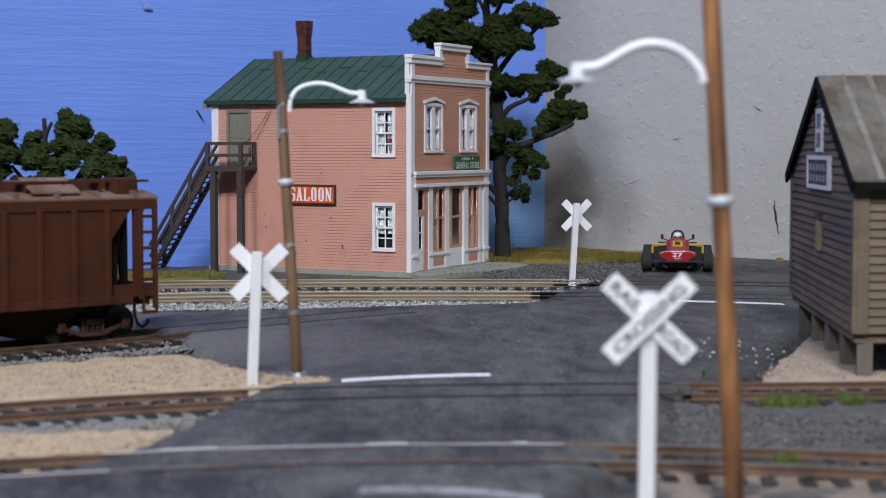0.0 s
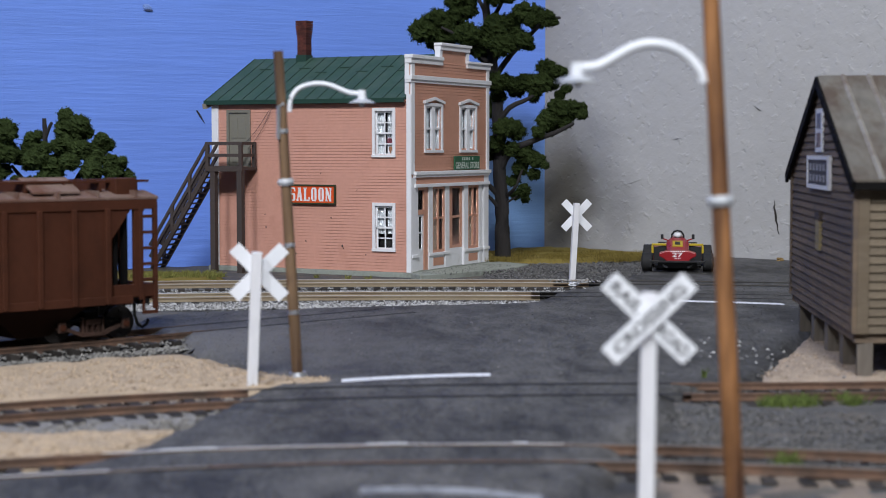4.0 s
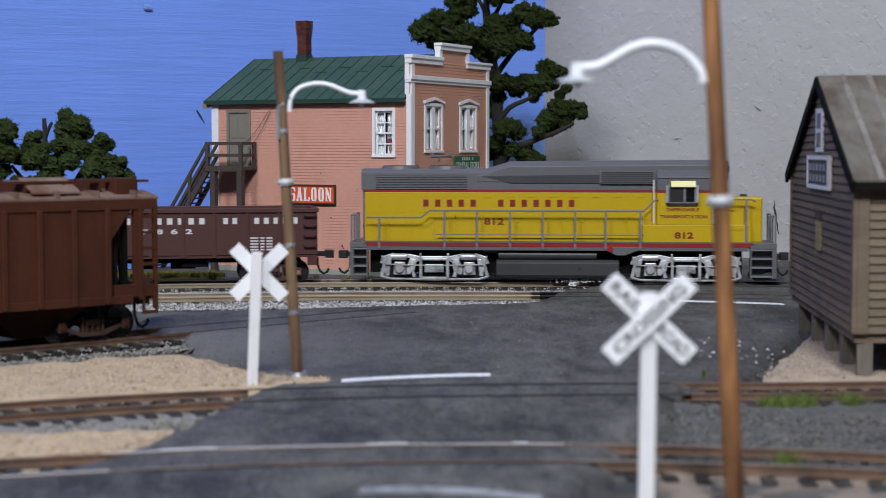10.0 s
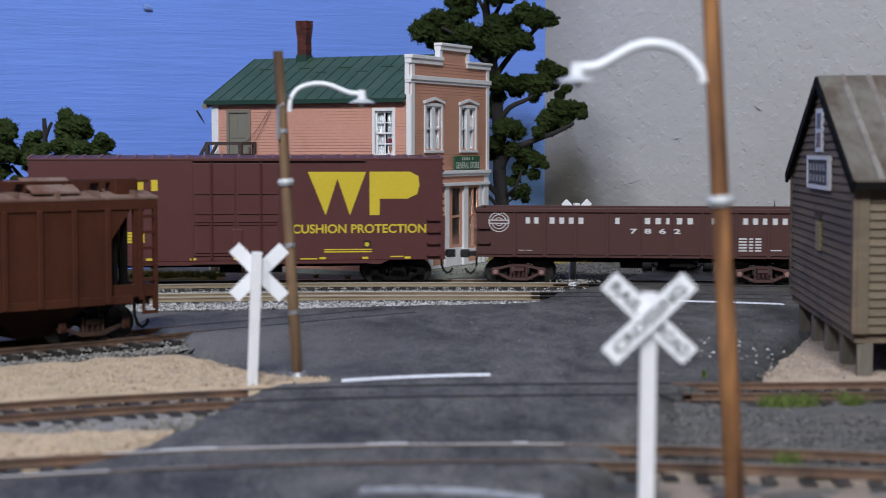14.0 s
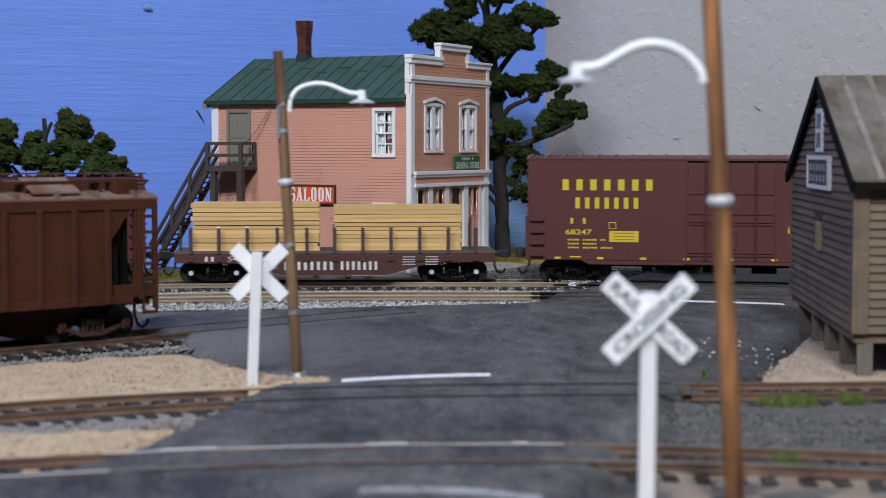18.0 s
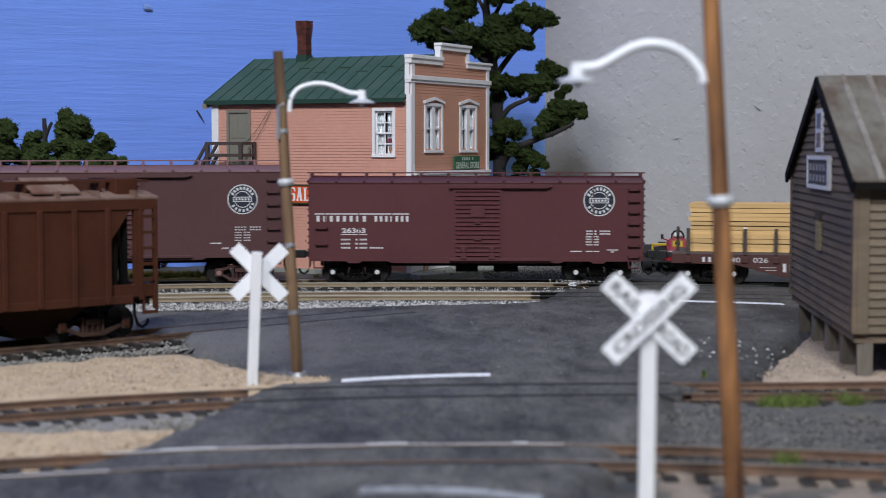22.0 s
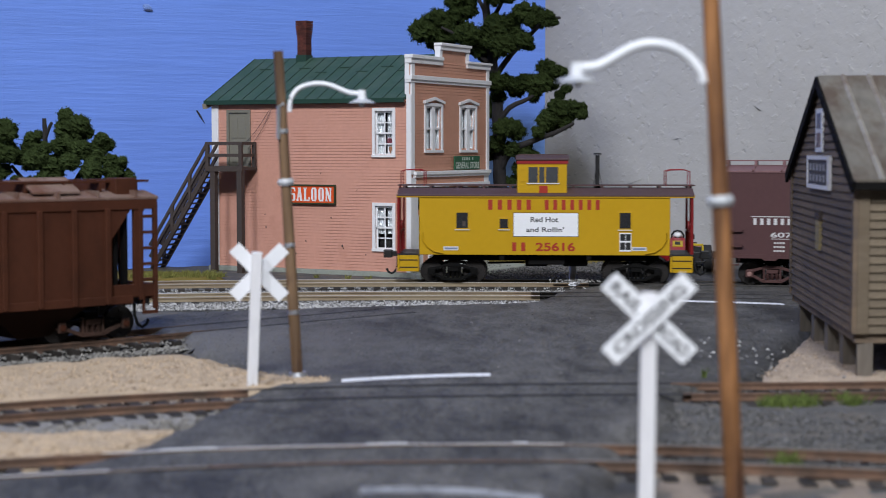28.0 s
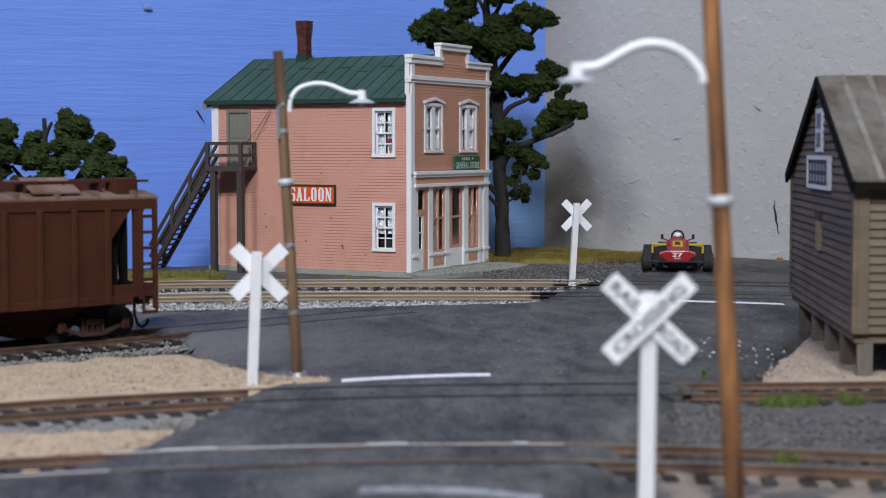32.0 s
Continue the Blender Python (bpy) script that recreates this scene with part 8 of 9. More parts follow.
bar_line("SOUTHERN", -71.45, -47.97, 26.45, 28.95, M_LETTERWHITE, 0.46)
bar_line("PACIFIC", -45.48, -29.24, 26.45, 28.95, M_LETTERWHITE, 0.46)
word("26363", -59.46, -48.97, 21.33, 23.58, M_LETTERWHITE, 0.03)
line(-59.96, -48.22, 20.51, 20.83, M_LETTERWHITE)
for q in range(3):
    bar_line("MARK  MARKS", -59.96, -48.22, 18.08 - q * 1.82, 18.83 - q * 1.82, M_LETTERWHITE, 0.75)
bar_line("MARKS", -47.22, -40.98, 14.49, 15.09, M_LETTERWHITE, 0.75)
herald(b1, 54.44, 35.82, 6.9, 17.0)
for q in range(6):
    bar_line("MARK MARK" if q < 5 else "MARKS", 48.70, 59.44 if q < 2 else 54.44, 21.96 - q * 1.2, 22.58 - q * 1.2, M_LETTERWHITE, 0.75)
for a, b, y in ((1011, 1032, 445), (1039, 1063, 445), (1076, 1096, 442.5), (1083, 1089, 446)):
    z = 60 - (y - 260) * 0.2498 - 0.45
    line((a - 784) * 0.2498 - 15, (b - 784) * 0.2498 - 15, z - 0.22, z + 0.22, M_LETTERWHITE)

# dull maroon boxcar with a raised roof walk
b2 = boxcar("boxcar", -846.75, 73.8, 48.56, 53.68, 10.84, 17.0, M_MAROON2, M_ROOFDUST, "dull maroon steel boxcar with roof walk and ribbed door", (-9.47, 11.02), 2.1, 0, 2.2)
ladder(b2, 65.47, 71.22, [12.34, 17.83, 23.33, 28.57, 34.07, 39.57, 45.06], 17.0, M_MAROON2, False)
ladder(b2, -70.67, -65.42, [16.08, 22.83], 17.0, M_MAROON2, False)
part("side_tab", Shape().prism([(-27.20, 10.84), (-25.95, 9.84), (35.00, 9.84), (36.50, 10.84)], "y", -17.0, -15), M_MAROON2, b2)
freight_truck(b2, -53.18, 19.4, M_TRUCKBROWN, M_CAPPINK)
freight_truck(b2, 54.23, 19.4, M_TRUCKBROWN, M_CAPPINK)
couplers(b2, 73.8, 6.5)
word, bar_line, line = side_lettering(b2, 17.0)
line(-62.18, -18.71, 28.95, 29.32, M_LETTERWHITE)
bar_line("SOUTHERN", -61.93, -38.44, 25.58, 28.33, M_LETTERWHITE, 0.46)
bar_line("PACIFIC", -35.20, -18.71, 25.58, 28.33, M_LETTERWHITE, 0.46)
word("60730", -53.68, -38.44, 20.08, 22.33, M_LETTERWHITE, 0.02)
line(-53.43, -38.19, 19.33, 19.58, M_LETTERWHITE)
for q in range(3):
    bar_line("MARK  MARKS", -52.43, -38.69, 17.33 - q * 1.75, 18.08 - q * 1.75, M_LETTERWHITE, 0.7)
bar_line("MARK", -34.45, -30.70, 14.21, 14.71, M_LETTERWHITE, 0.8)
herald(b2, 54.86, 36.44, 6.6, 17.0)
for q in range(6):
    bar_line("MARK MARK", 51.23, 62.97 if q < 2 else 58.23, 23.95 - q * 1.17, 24.45 - q * 1.17, M_LETTERWHITE, 0.6)
bar_line("MARKSM", 40.49, 45.49, 16.96, 17.46, M_LETTERWHITE, 0.9)
bar_line("MARK MARK", 45.49, 52.98, 14.59, 15.34, M_LETTERWHITE, 0.6)

# caboose
cb = vehicle("caboose", -998.25, "yellow caboose with cupola, red lettering and a white placard", "caboose")
CW = 15.6
part("body", Shape().box(-55.99, 54.92, -CW, CW, 11.59, 37.07), M_CABYELLOW, cb, "yellow steel body", 0.2)
for q in range(2):
    part("letter_board", Shape().box(-66.2, 65.66, *sorted(((-1) ** q * (CW + 0.5), (-1) ** q * (CW - 0.6))), 37.07, 38.32), M_CABYELLOW, cb, bevel=0.1)
roof = part("roof", Shape().prism([(-CW - 0.6, 37.57), (-CW - 0.6, 38.44), (-8, 41.06), (8, 41.06), (CW + 0.6, 38.44), (CW + 0.6, 37.57)], "x", -65.98, 65.41), M_CABROOF, cb, "brown roof with running boards", 0.15)
for a, b in ((699, 914), (1003, 1232)):
    rw = part("roof_walk", Shape().box((a - 784) * 0.2498 - 45.25, (b - 784) * 0.2498 - 45.25, -6.0, 6.0, 42.06, 42.56), M_CABROOF, roof)
    for q in range(5):
        x = (a + 12 + (b - a - 24) * q / 4 - 784) * 0.2498 - 45.25
        part("bracket", Shape().box(x - 0.6, x + 0.6, -6, 6, 40.57, 42.06), M_CABROOF, roof)
cup = part("cupola", Shape().box(-12.53, 9.46, -13.8, 13.8, 37.07, 52.56), M_CABYELLOW, cb, "yellow cupola with windows", 0.2)
part("cupola_stripe", Shape().box(-12.78, 9.96, -14.2, 14.2, 52.06, 53.80), M_LOCORED, cup, "red stripe")
part("cupola_roof", Shape().prism([(-14.6, 53.55), (-14.6, 54.30), (-5, 55.80), (5, 55.80), (14.6, 54.30), (14.6, 53.55)], "x", -13.28, 10.46), M_CABROOF, cup, "brown cupola roof", 0.1)
part("cupola_walk", Shape().box(-12.28, 9.71, -5, 5, 55.93, 56.30), M_CABROOF, cup)
for a, b in ((934, 952), (953, 964), (965, 988)):
    part("cupola_pane", Shape().box((a - 784) * 0.2498 - 45.25 + 0.2, (b - 784) * 0.2498 - 45.25 - 0.2, -14.0, -13.7, 43.69, 50.56), paint("dark_glossy_pane", (0.06, 0.065, 0.07), 0.12, spec=0.8), cup, "dark window pane")
part("cupola_sill", Shape().box(-8.28, 6.21, -14.2, -13.8, 43.06, 43.56), M_CREAM, cup)
for y in (300, 321):
    part("grab", Shape().box(-10.78, -9.03, -14.2, -13.8, 60 - (y - 260) * 0.2498 - 0.6, 60 - (y - 260) * 0.2498 - 0.3), M_CABYELLOW, cup)
pipe = part("smoke_pipe", Shape().cyl((23.20, -3, 40.07), (23.20, -3, 55.80), 0.95, 12), M_BLACK, cb, "black smoke pipe with cap", smooth=True)
part("pipe_cap", Shape().cyl((23.20, -3, 56.05), (23.20, -3, 56.80), 2.0, 14, 1.6), M_BLACK, pipe, smooth=True)
part("pipe_collar", Shape().cyl((23.20, -3, 40.07), (23.20, -3, 41.81), 1.5, 12), M_BLACK, pipe, smooth=True)
for a in (1050, 1067):
    part("pipe_stay", Shape().tube([(23.20, -3, 53.55), ((a - 784) * 0.2498 - 45.25, -5, 40.32)], 0.14, 5), M_BLACK, pipe)
for a, b, c, d in ((806, 829, 376, 405), (883, 900, 387, 405), (1095, 1117, 376, 405)):
    x0, x1, z0, z1 = (a - 784) * 0.2498 - 45.25, (b - 784) * 0.2498 - 45.25, 60 - (d - 260) * 0.2498 - 0.45, 60 - (c - 260) * 0.2498 - 0.45
    w = part("window", Shape().box(x0 - 0.4, x1 + 0.4, -CW - 0.35, -CW, z0 - 0.6, z1 + 0.5), M_CABYELLOW, cb, "small window with a pale sill", 0.08)
    part("pane", Shape().box(x0 + 0.3, x1 - 0.3, -CW - 0.42, -CW - 0.3, z0 + 0.2, z1 - 0.2), paint("black_glossy_pane", (0.02, 0.02, 0.022), 0.12, spec=0.8), w)
    part("sill", Shape().box(x0 - 0.4, x1 + 0.4, -CW - 0.55, -CW, z0 - 0.75, z0 - 0.35), M_CREAM, w)
part("pale_blind", Shape().box(-36.76, -35.26, -CW - 0.46, -CW - 0.4, 24.33, 26.58), M_STAIR, cb)
vent = part("lower_window", Shape().box(32.69, 37.93, -CW - 0.3, -CW, 13.34, 21.58), M_WHITE, cb, "white-framed lower window")
for c, d in ((414, 426), (429, 442)):
    for a, b in ((1097.4, 1106.2), (1107.2, 1115.8)):
        part("pane", Shape().box((a - 784) * 0.2498 - 45.25, (b - 784) * 0.2498 - 45.25, -CW - 0.36, -CW - 0.28, 60 - (d - 260) * 0.2498 - 0.45, 60 - (c - 260) * 0.2498 - 0.45), M_BLACK, vent)
word, bar_line, line = side_lettering(cb, CW)
line(-14.23, 14.65, 19.76, 30.40, M_BLACKINK, "placard_edge")
part("placard", Shape().box(-14.03, 14.45, -CW - 0.11, -CW, 19.96, 30.20), M_SIGNWHITE, cb, "white placard with black words")
word2, _, _ = side_lettering(cb, CW + 0.06)
word2("Red Hot", -6.53, 5.71, 26.20, 28.57, M_BLACKINK, 0.02)
word2("and Rollin'", -8.53, 8.21, 21.83, 24.08, M_BLACKINK, 0.02)
for a, b, y in ((908, 1024, 377), (908, 1024, 419)):
    line((a - 784) * 0.2498 - 45.25, (b - 784) * 0.2498 - 45.25, 60 - (y - 260) * 0.2498 - 0.6, 60 - (y - 260) * 0.2498 - 0.3, M_BLACKINK)
bar_line("UNION", -26.52, -5.28, 31.70, 36.19, M_CABRED, 0.46)
bar_line("PACIFIC", -1.29, 24.94, 31.70, 36.19, M_CABRED, 0.46)
bar_line("UP", -15.77, -7.78, 13.34, 17.21, M_CABRED, 0.46)
word("25616", -4.28, 13.20, 13.34, 17.21, M_CABRED, 0.03)
part("cupola_mark", Shape().box(-2.78, 0.96, -13.95, -13.7, 37.32, 42.31), M_CABRED, cup)
for a, b, c, d in ((784, 811, 437, 444), (1118, 1144, 437, 444)):
    pl = line((a - 784) * 0.2498 - 45.25, (b - 784) * 0.2498 - 45.25, 60 - (d - 260) * 0.2498 - 0.45, 60 - (c - 260) * 0.2498 - 0.45, M_LETTERWHITE, "small_plate")
    part("plate_print", Shape().box((a + 2 - 784) * 0.2498 - 45.25, (b - 2 - 784) * 0.2498 - 45.25, -CW - 0.14, -CW, 60 - (d - 2 - 260) * 0.2498 - 0.45, 60 - (c + 2 - 260) * 0.2498 - 0.45), M_BLUEGREY, pl)
for x0, sg in ((-54.49, 1), (53.42, -1)):
    part("grab_iron", Shape().tube([(x0, -CW - 0.6, 21.58), (x0, -CW - 0.6, 18.33), (x0 + sg * 2.2, -CW - 0.6, 15.09), (x0 + sg * 5.2, -CW - 0.6, 13.09), (x0 + sg * 9.5, -CW - 0.6, 12.34)], 0.3, 6), M_CABYELLOW, cb, "curved grab iron", smooth=True)
for x0, x1, sg in ((-65.98, -55.99, -1), (54.92, 65.16, 1)):
    pf = part("end_platform", Shape().box(x0, x1, -CW, CW, 11.09, 12.09), M_BLACK, cb)
    for q in range(3):
        part("step", Shape().box(x0 + 1.2, x1 - 0.6, -CW, -CW + 4, 4.34 + q * 3.0, 4.34 + q * 3.0 + 0.5), M_BLACK, pf)
    part("step_side", Shape().box(x0 + 1.0, x1 - 0.4, -CW + 4, -CW + 4.5, 4.34, 11.59), M_CABYELLOW, pf, "yellow step riser")
    part("step_front", Shape().box(x0 + 1.2, x1 - 0.7, -CW - 0.3, -CW, 4.09, 11.34), M_CABYELLOW, pf, "yellow step front")
    for y in (461, 474):
        part("step_edge", Shape().box(x0 + 1.2, x1 - 0.7, -CW - 0.5, -CW - 0.25, 60 - (y - 260) * 0.2498 - 0.75, 60 - (y - 260) * 0.2498 - 0.35), M_BLACK, pf)
    for a in (x0 + 0.6, x1 - 0.6):
        part("step_side", Shape().box(a - 0.4, a + 0.4, -CW, -CW + 4.5, 4.09, 11.59), M_CABYELLOW, pf, "yellow step side")
    xe = x0 + 0.5 if sg < 0 else x1 - 0.5
    for y in (-CW + 0.6, CW - 0.6):
        part("end_post", Shape().cyl((xe, y, 11.59), (xe, y, 37.57), 0.55, 8), M_REDPART, pf, "red end post")
    for y in (-6, -2, 2, 6):
        part("rail_bar", Shape().cyl((xe, y, 12.09), (xe, y, 21.58), 0.35, 6), M_REDPART, pf)
    part("end_rail", Shape().tube([(xe, -CW + 1, 21.58), (xe, CW - 1, 21.58)], 0.5, 6), M_REDPART, pf)
    for y in (1.5, 5.5):
        part("end_ladder_stile", Shape().cyl((xe + sg * 0.8, y, 11.59), (xe + sg * 0.8, y, 42.06), 0.35, 6), M_REDPART, pf)
    part("end_panel", Shape().box(min(xe, xe - sg * 0.8), max(xe, xe - sg * 0.8), -CW + 1, -CW + 5, 11.59, 25.58), M_REDPART, pf, "red end panel", 0.2)
    part("brake_wheel", Shape().cyl((xe - sg * 1.6, -9.6, 24.58), (xe - sg * 1.0, -9.6, 24.58), 2.2, 16), M_REDPART, pf)
    xr = x0 + 1 if sg < 0 else x1 - 11.5
    for y in (-6.0, 6.0):
        part("roof_grab", Shape().tube([(xr, y, 42.06), (xr, y, 48.56), (xr + 2, y, 49.18), (xr + 8, y, 49.31), (xr + 10.5, y, 48.56), (xr + 10.5, y, 42.06)], 0.25, 6), M_REDPART, pf, "thin red roof handrail", smooth=True)
underframe(cb, 55, 11.34)
part("tool_box", Shape().box(-7.53, 8.71, -12, -4, 7.09, 10.84), M_UNDER, cb, bevel=0.3)
part("brake_rod", Shape().tube([(-25.77, -9, 7.59), (-8.28, -9, 8.09)], 0.5, 6), M_UNDER, cb)
freight_truck(cb, -41.25, 19.0, M_TRUCKBLACK, M_TRUCKBLACK)
freight_truck(cb, 40.43, 19.0, M_TRUCKBLACK, M_TRUCKBLACK)
couplers(cb, 66.0, 7.0)

# ---- covered hopper car on the siding ----
hop = thing("hopper_car", at_mm(-106.2, 519.5, 0.2, 0, 0, 42), "rusty brown covered hopper car with dusty roof, parked on the siding", "hopper car")
HB, HT, HWD = 12.4, 43.4, 18.2
X0, X1 = -113.0, 6.4
for sg in (-1, 1):
    y0, y1 = sorted((sg * HWD, sg * (HWD - 0.8)))
    part("side_panel", Shape().prism([(X0 + 17, HB), (-9.5, HB), (-9.5, 31.5), (-2.8, 40.5), (X0 + 10, 40.5), (X0 + 17, 31.5)], "y", y0, y1), M_RUST, hop, "rusty brown side sheet", 0.1)
    part("top_chord", Shape().box(X0, X1, *sorted((sg * (HWD + 0.5), sg * (HWD - 1))), 40.5, 43.6), M_RUST, hop, bevel=0.2)
    part("bottom_chord", Shape().box(X0 + 8, -2.5, *sorted((sg * (HWD + 0.5), sg * (HWD - 1))), HB - 0.9, HB + 1.7), M_RUST, hop, bevel=0.2)
    part("end_sill", Shape().box(-9, X1, *sorted((sg * (HWD + 0.3), sg * (HWD - 1.2))), 13.4, 17.4), M_RUST, hop, bevel=0.15)
    part("end_sill", Shape().box(X0, X0 + 16, *sorted((sg * (HWD + 0.3), sg * (HWD - 1.2))), 13.4, 17.4), M_RUST, hop, bevel=0.15)
    for k in range(8):
        x = -11.2 - k * 11.4
        part("side_rib", Shape().box(x - 0.9, x + 0.9, *sorted((sg * (HWD + 1.1), sg * HWD)), HB - 0.6, 41.0), M_RUST, hop, bevel=0.25)
    for x in (-0.9, X0 + 6):
        part("corner_post", Shape().box(x - 0.8, x + 0.8, *sorted((sg * (HWD + 0.2), sg * (HWD - 1.4))), 13.4, 41), M_RUST, hop, bevel=0.1)
    for x in (-6.6, -3.0):
        part("inner_post", Shape().box(x - 0.7, x + 0.7, *sorted((sg * (HWD - 3), sg * (HWD - 5))), 16, 40.5), M_UNDER, hop)
    ld = part("ladder", Shape().box(-0.2, 1.2, *sorted((sg * (HWD + 0.6), sg * (HWD - 0.6))), 12.5, 42.5), M_RUST, hop, "rusty brown ladder", 0.1)
    part("stile", Shape().box(5.0, 6.4, *sorted((sg * (HWD + 0.6), sg * (HWD - 0.6))), 9.5, 42.5), M_RUST, ld, bevel=0.1)
    for k in range(5):
        part("rung", Shape().box(0.9, 6.2, *sorted((sg * (HWD + 0.7), sg * (HWD + 0.1))), 18.2 + k * 4.9, 19.2 + k * 4.9), M_RUST, ld)
    part("gusset", Shape().prism([(0.9, 42.5), (6.3, 42.5), (6.3, 40.2), (4.8, 41.4), (3.6, 41.8), (2.4, 41.4), (1.8, 39.8), (0.9, 39.8)], "y", *sorted((sg * HWD, sg * (HWD - 0.6)))), M_RUST, ld)
for x, sg in ((X1, -1), (X0, 1)):
    s = Shape().add([(x + sg * 15, -HWD + 1, 41), (x + sg * 15, HWD - 1, 41), (x + sg * 26, HWD - 1, 14), (x + sg * 26, -HWD + 1, 14), (x + sg * 16.4, -HWD + 1, 41), (x + sg * 16.4, HWD - 1, 41), (x + sg * 27.4, HWD - 1, 14), (x + sg * 27.4, -HWD + 1, 14)],
                    [(0, 1, 2, 3), (7, 6, 5, 4), (0, 4, 5, 1), (1, 5, 6, 2), (2, 6, 7, 3), (3, 7, 4, 0)])
    part("slope_sheet", s, M_RUST, hop)
    part("end_beam", Shape().box(min(x, x + sg * 2.2), max(x, x + sg * 2.2), -HWD, HWD, 12.4, 17.2), M_RUST, hop, bevel=0.15)
    part("end_brace", Shape().bar((x + sg * 1.5, 0, 17), (x + sg * 3.5, 0, 41), 1.6, 1.6), M_RUST, hop)
hroof = part("roof", Shape().prism([(-HWD - 0.6, 43.6), (-HWD - 0.6, 44.4), (-11, 46.2), (11, 46.2), (HWD + 0.6, 44.4), (HWD + 0.6, 43.6)], "x", X0 - 0.6, X1 + 0.4), M_DUST, hop, "dusty pale brown roof", 0.15)
for k in range(9):
    part("roof_seam", Shape().box(X1 - 8 - k * 13.2, X1 - 7.2 - k * 13.2, -HWD - 0.5, HWD + 0.5, 44.3, 46.5), M_DUST, hroof)
for y in (-12.2, -9.6, 7.6, 10.2):
    part("running_board", Shape().box(X0 - 2, X1 + 1.0, y, y + 2.0, 48.8, 49.5), M_RUST, hroof, "rusty running board")
for k in range(10):
    x = X0 + 2 + k * 12.6
    part("board_bracket", Shape().box(x, x + 0.8, -12.4, 12.4, 46.0, 48.8), M_RUST, hroof)
for k in range(4):
    x = -27 - k * 22
    hatch = part("hatch", Shape().box(x - 7, x + 7, -7.4, 7.4, 46.2, 47.6), M_DUST, hroof, "dusty hatch cover", 0.4)
    part("hatch_lid", Shape().box(x - 6.2, x + 6.2, -6.8, 6.8, 47.6, 49.4), M_DUST, hatch, bevel=0.5)
    part("hatch_bar", Shape().box(x - 0.6, x + 0.6, -8.4, 8.4, 49.4, 50.2), M_RUST, hatch)
part("hatch_flap", Shape().add([(x, y, z) for x in (-35, -19) for y, z in ((-16.5, 45.6), (-7.4, 49.8), (-7.4, 50.6), (-16.5, 46.4))], [(0, 1, 2, 3), (7, 6, 5, 4), (0, 4, 5, 1), (1, 5, 6, 2), (2, 6, 7, 3), (3, 7, 4, 0)]), M_DUST, hroof, "opened dusty hatch flap", 0.2)
part("brake_housing", Shape().box(-6.4, 1.2, -15.5, -9.0, 43.8, 50.2), M_RUST, hop, "rusty box at the roof end", 0.4)
for xc in (-32, -76):
    v = [(xc - 17, -15, 12), (xc + 17, -15, 12), (xc + 17, 15, 12), (xc - 17, 15, 12), (xc - 5, -9, 2.2), (xc + 5, -9, 2.2), (xc + 5, 9, 2.2), (xc - 5, 9, 2.2)]
    part("hopper_bay", Shape().add(v, [(0, 1, 2, 3), (7, 6, 5, 4), (0, 4, 5, 1), (1, 5, 6, 2), (2, 6, 7, 3), (3, 7, 4, 0)]), paint("dark_brown_bay", (0.03, 0.014, 0.009), 0.8, spec=0.1), hop)
part("centre_sill", Shape().box(X0, X1, -3, 3, 9.4, 13.2), M_UNDER, hop)
keep = len(WHEELS)
freight_truck(hop, -12.9, 22.0, M_RUSTYTRUCK, M_RUST, 5.1, True, 0.0)
freight_truck(hop, -92.0, 22.0, M_RUSTYTRUCK, M_RUST, 5.1, True, 0.0)
del WHEELS[keep:]
couplers(hop, 6.0, 7.0)
part("stirrup", Shape().box(1.0, 6.4, -HWD - 0.4, -HWD + 0.2, 8.0, 9.0).box(1.0, 1.7, -HWD - 0.4, -HWD + 0.2, 9, 13.4).box(5.7, 6.4, -HWD - 0.4, -HWD + 0.2, 9, 13.4), M_RUST, hop)

# ---- toy racing car on the road ----
M_RACERED = paint("glossy_red_plastic", (0.3, 0.012, 0.018), 0.3, var=0.05, spec=0.5)
M_RACEYEL = paint("yellow_plastic", (0.5, 0.36, 0.02), 0.4, var=0.05)
M_TYRE = paint("black_rubber", (0.018, 0.018, 0.019), 0.75)
race = thing("toy_racing_car", at_mm(117.9, 822, -1.3, 0, 0, -8), "red toy racing car with yellow side parts and wide black tyres", "toy car")
part("floor_pan", Shape().box(-11.5, 11.5, -12, 26, 1.4, 2.6), M_BLACK, race, bevel=0.3)
nose_v = []
for y, w, zb, zt in ((-23.4, 3.6, 4.4, 6.6), (-21.0, 4.6, 4.0, 8.8), (-12, 5.6, 3.0, 11.6), (-4, 5.9, 2.4, 14.2), (2, 5.4, 2.4, 15.6)):
    nose_v += [(-w, y, zb), (w, y, zb), (w * 0.95, y, zt - 1.4), (w * 0.62, y, zt), (-w * 0.62, y, zt), (-w * 0.95, y, zt - 1.4)]
part("nose", Shape().add(nose_v, [tuple(range(5, -1, -1)), tuple(range(24, 30))] + [(i * 6 + j, i * 6 + (j + 1) % 6, i * 6 + 6 + (j + 1) % 6, i * 6 + 6 + j) for i in range(4) for j in range(6)]), M_RACERED, race, "glossy red nose and cockpit", 0.3)
fw = part("front_wing", Shape().box(-13.4, 13.4, -29, -24, 5.2, 5.8), M_BLACK, race, "black front wing")
part("wing_top", Shape().prism([(-9.0, 7.8), (-7.0, 6.9), (-3.6, 4.0), (3.6, 4.0), (7.0, 6.9), (9.0, 7.8), (9.0, 9.4), (5.2, 10.6), (-5.2, 10.6), (-9.0, 9.4)], "y", -23.6, -16.0), M_RACERED, fw, "red nose panel", 0.5)
part("front_beam", Shape().box(-9.6, 9.6, -24, -18, 2.0, 5.0), M_BLACK, fw, "black front axle block", 0.3)
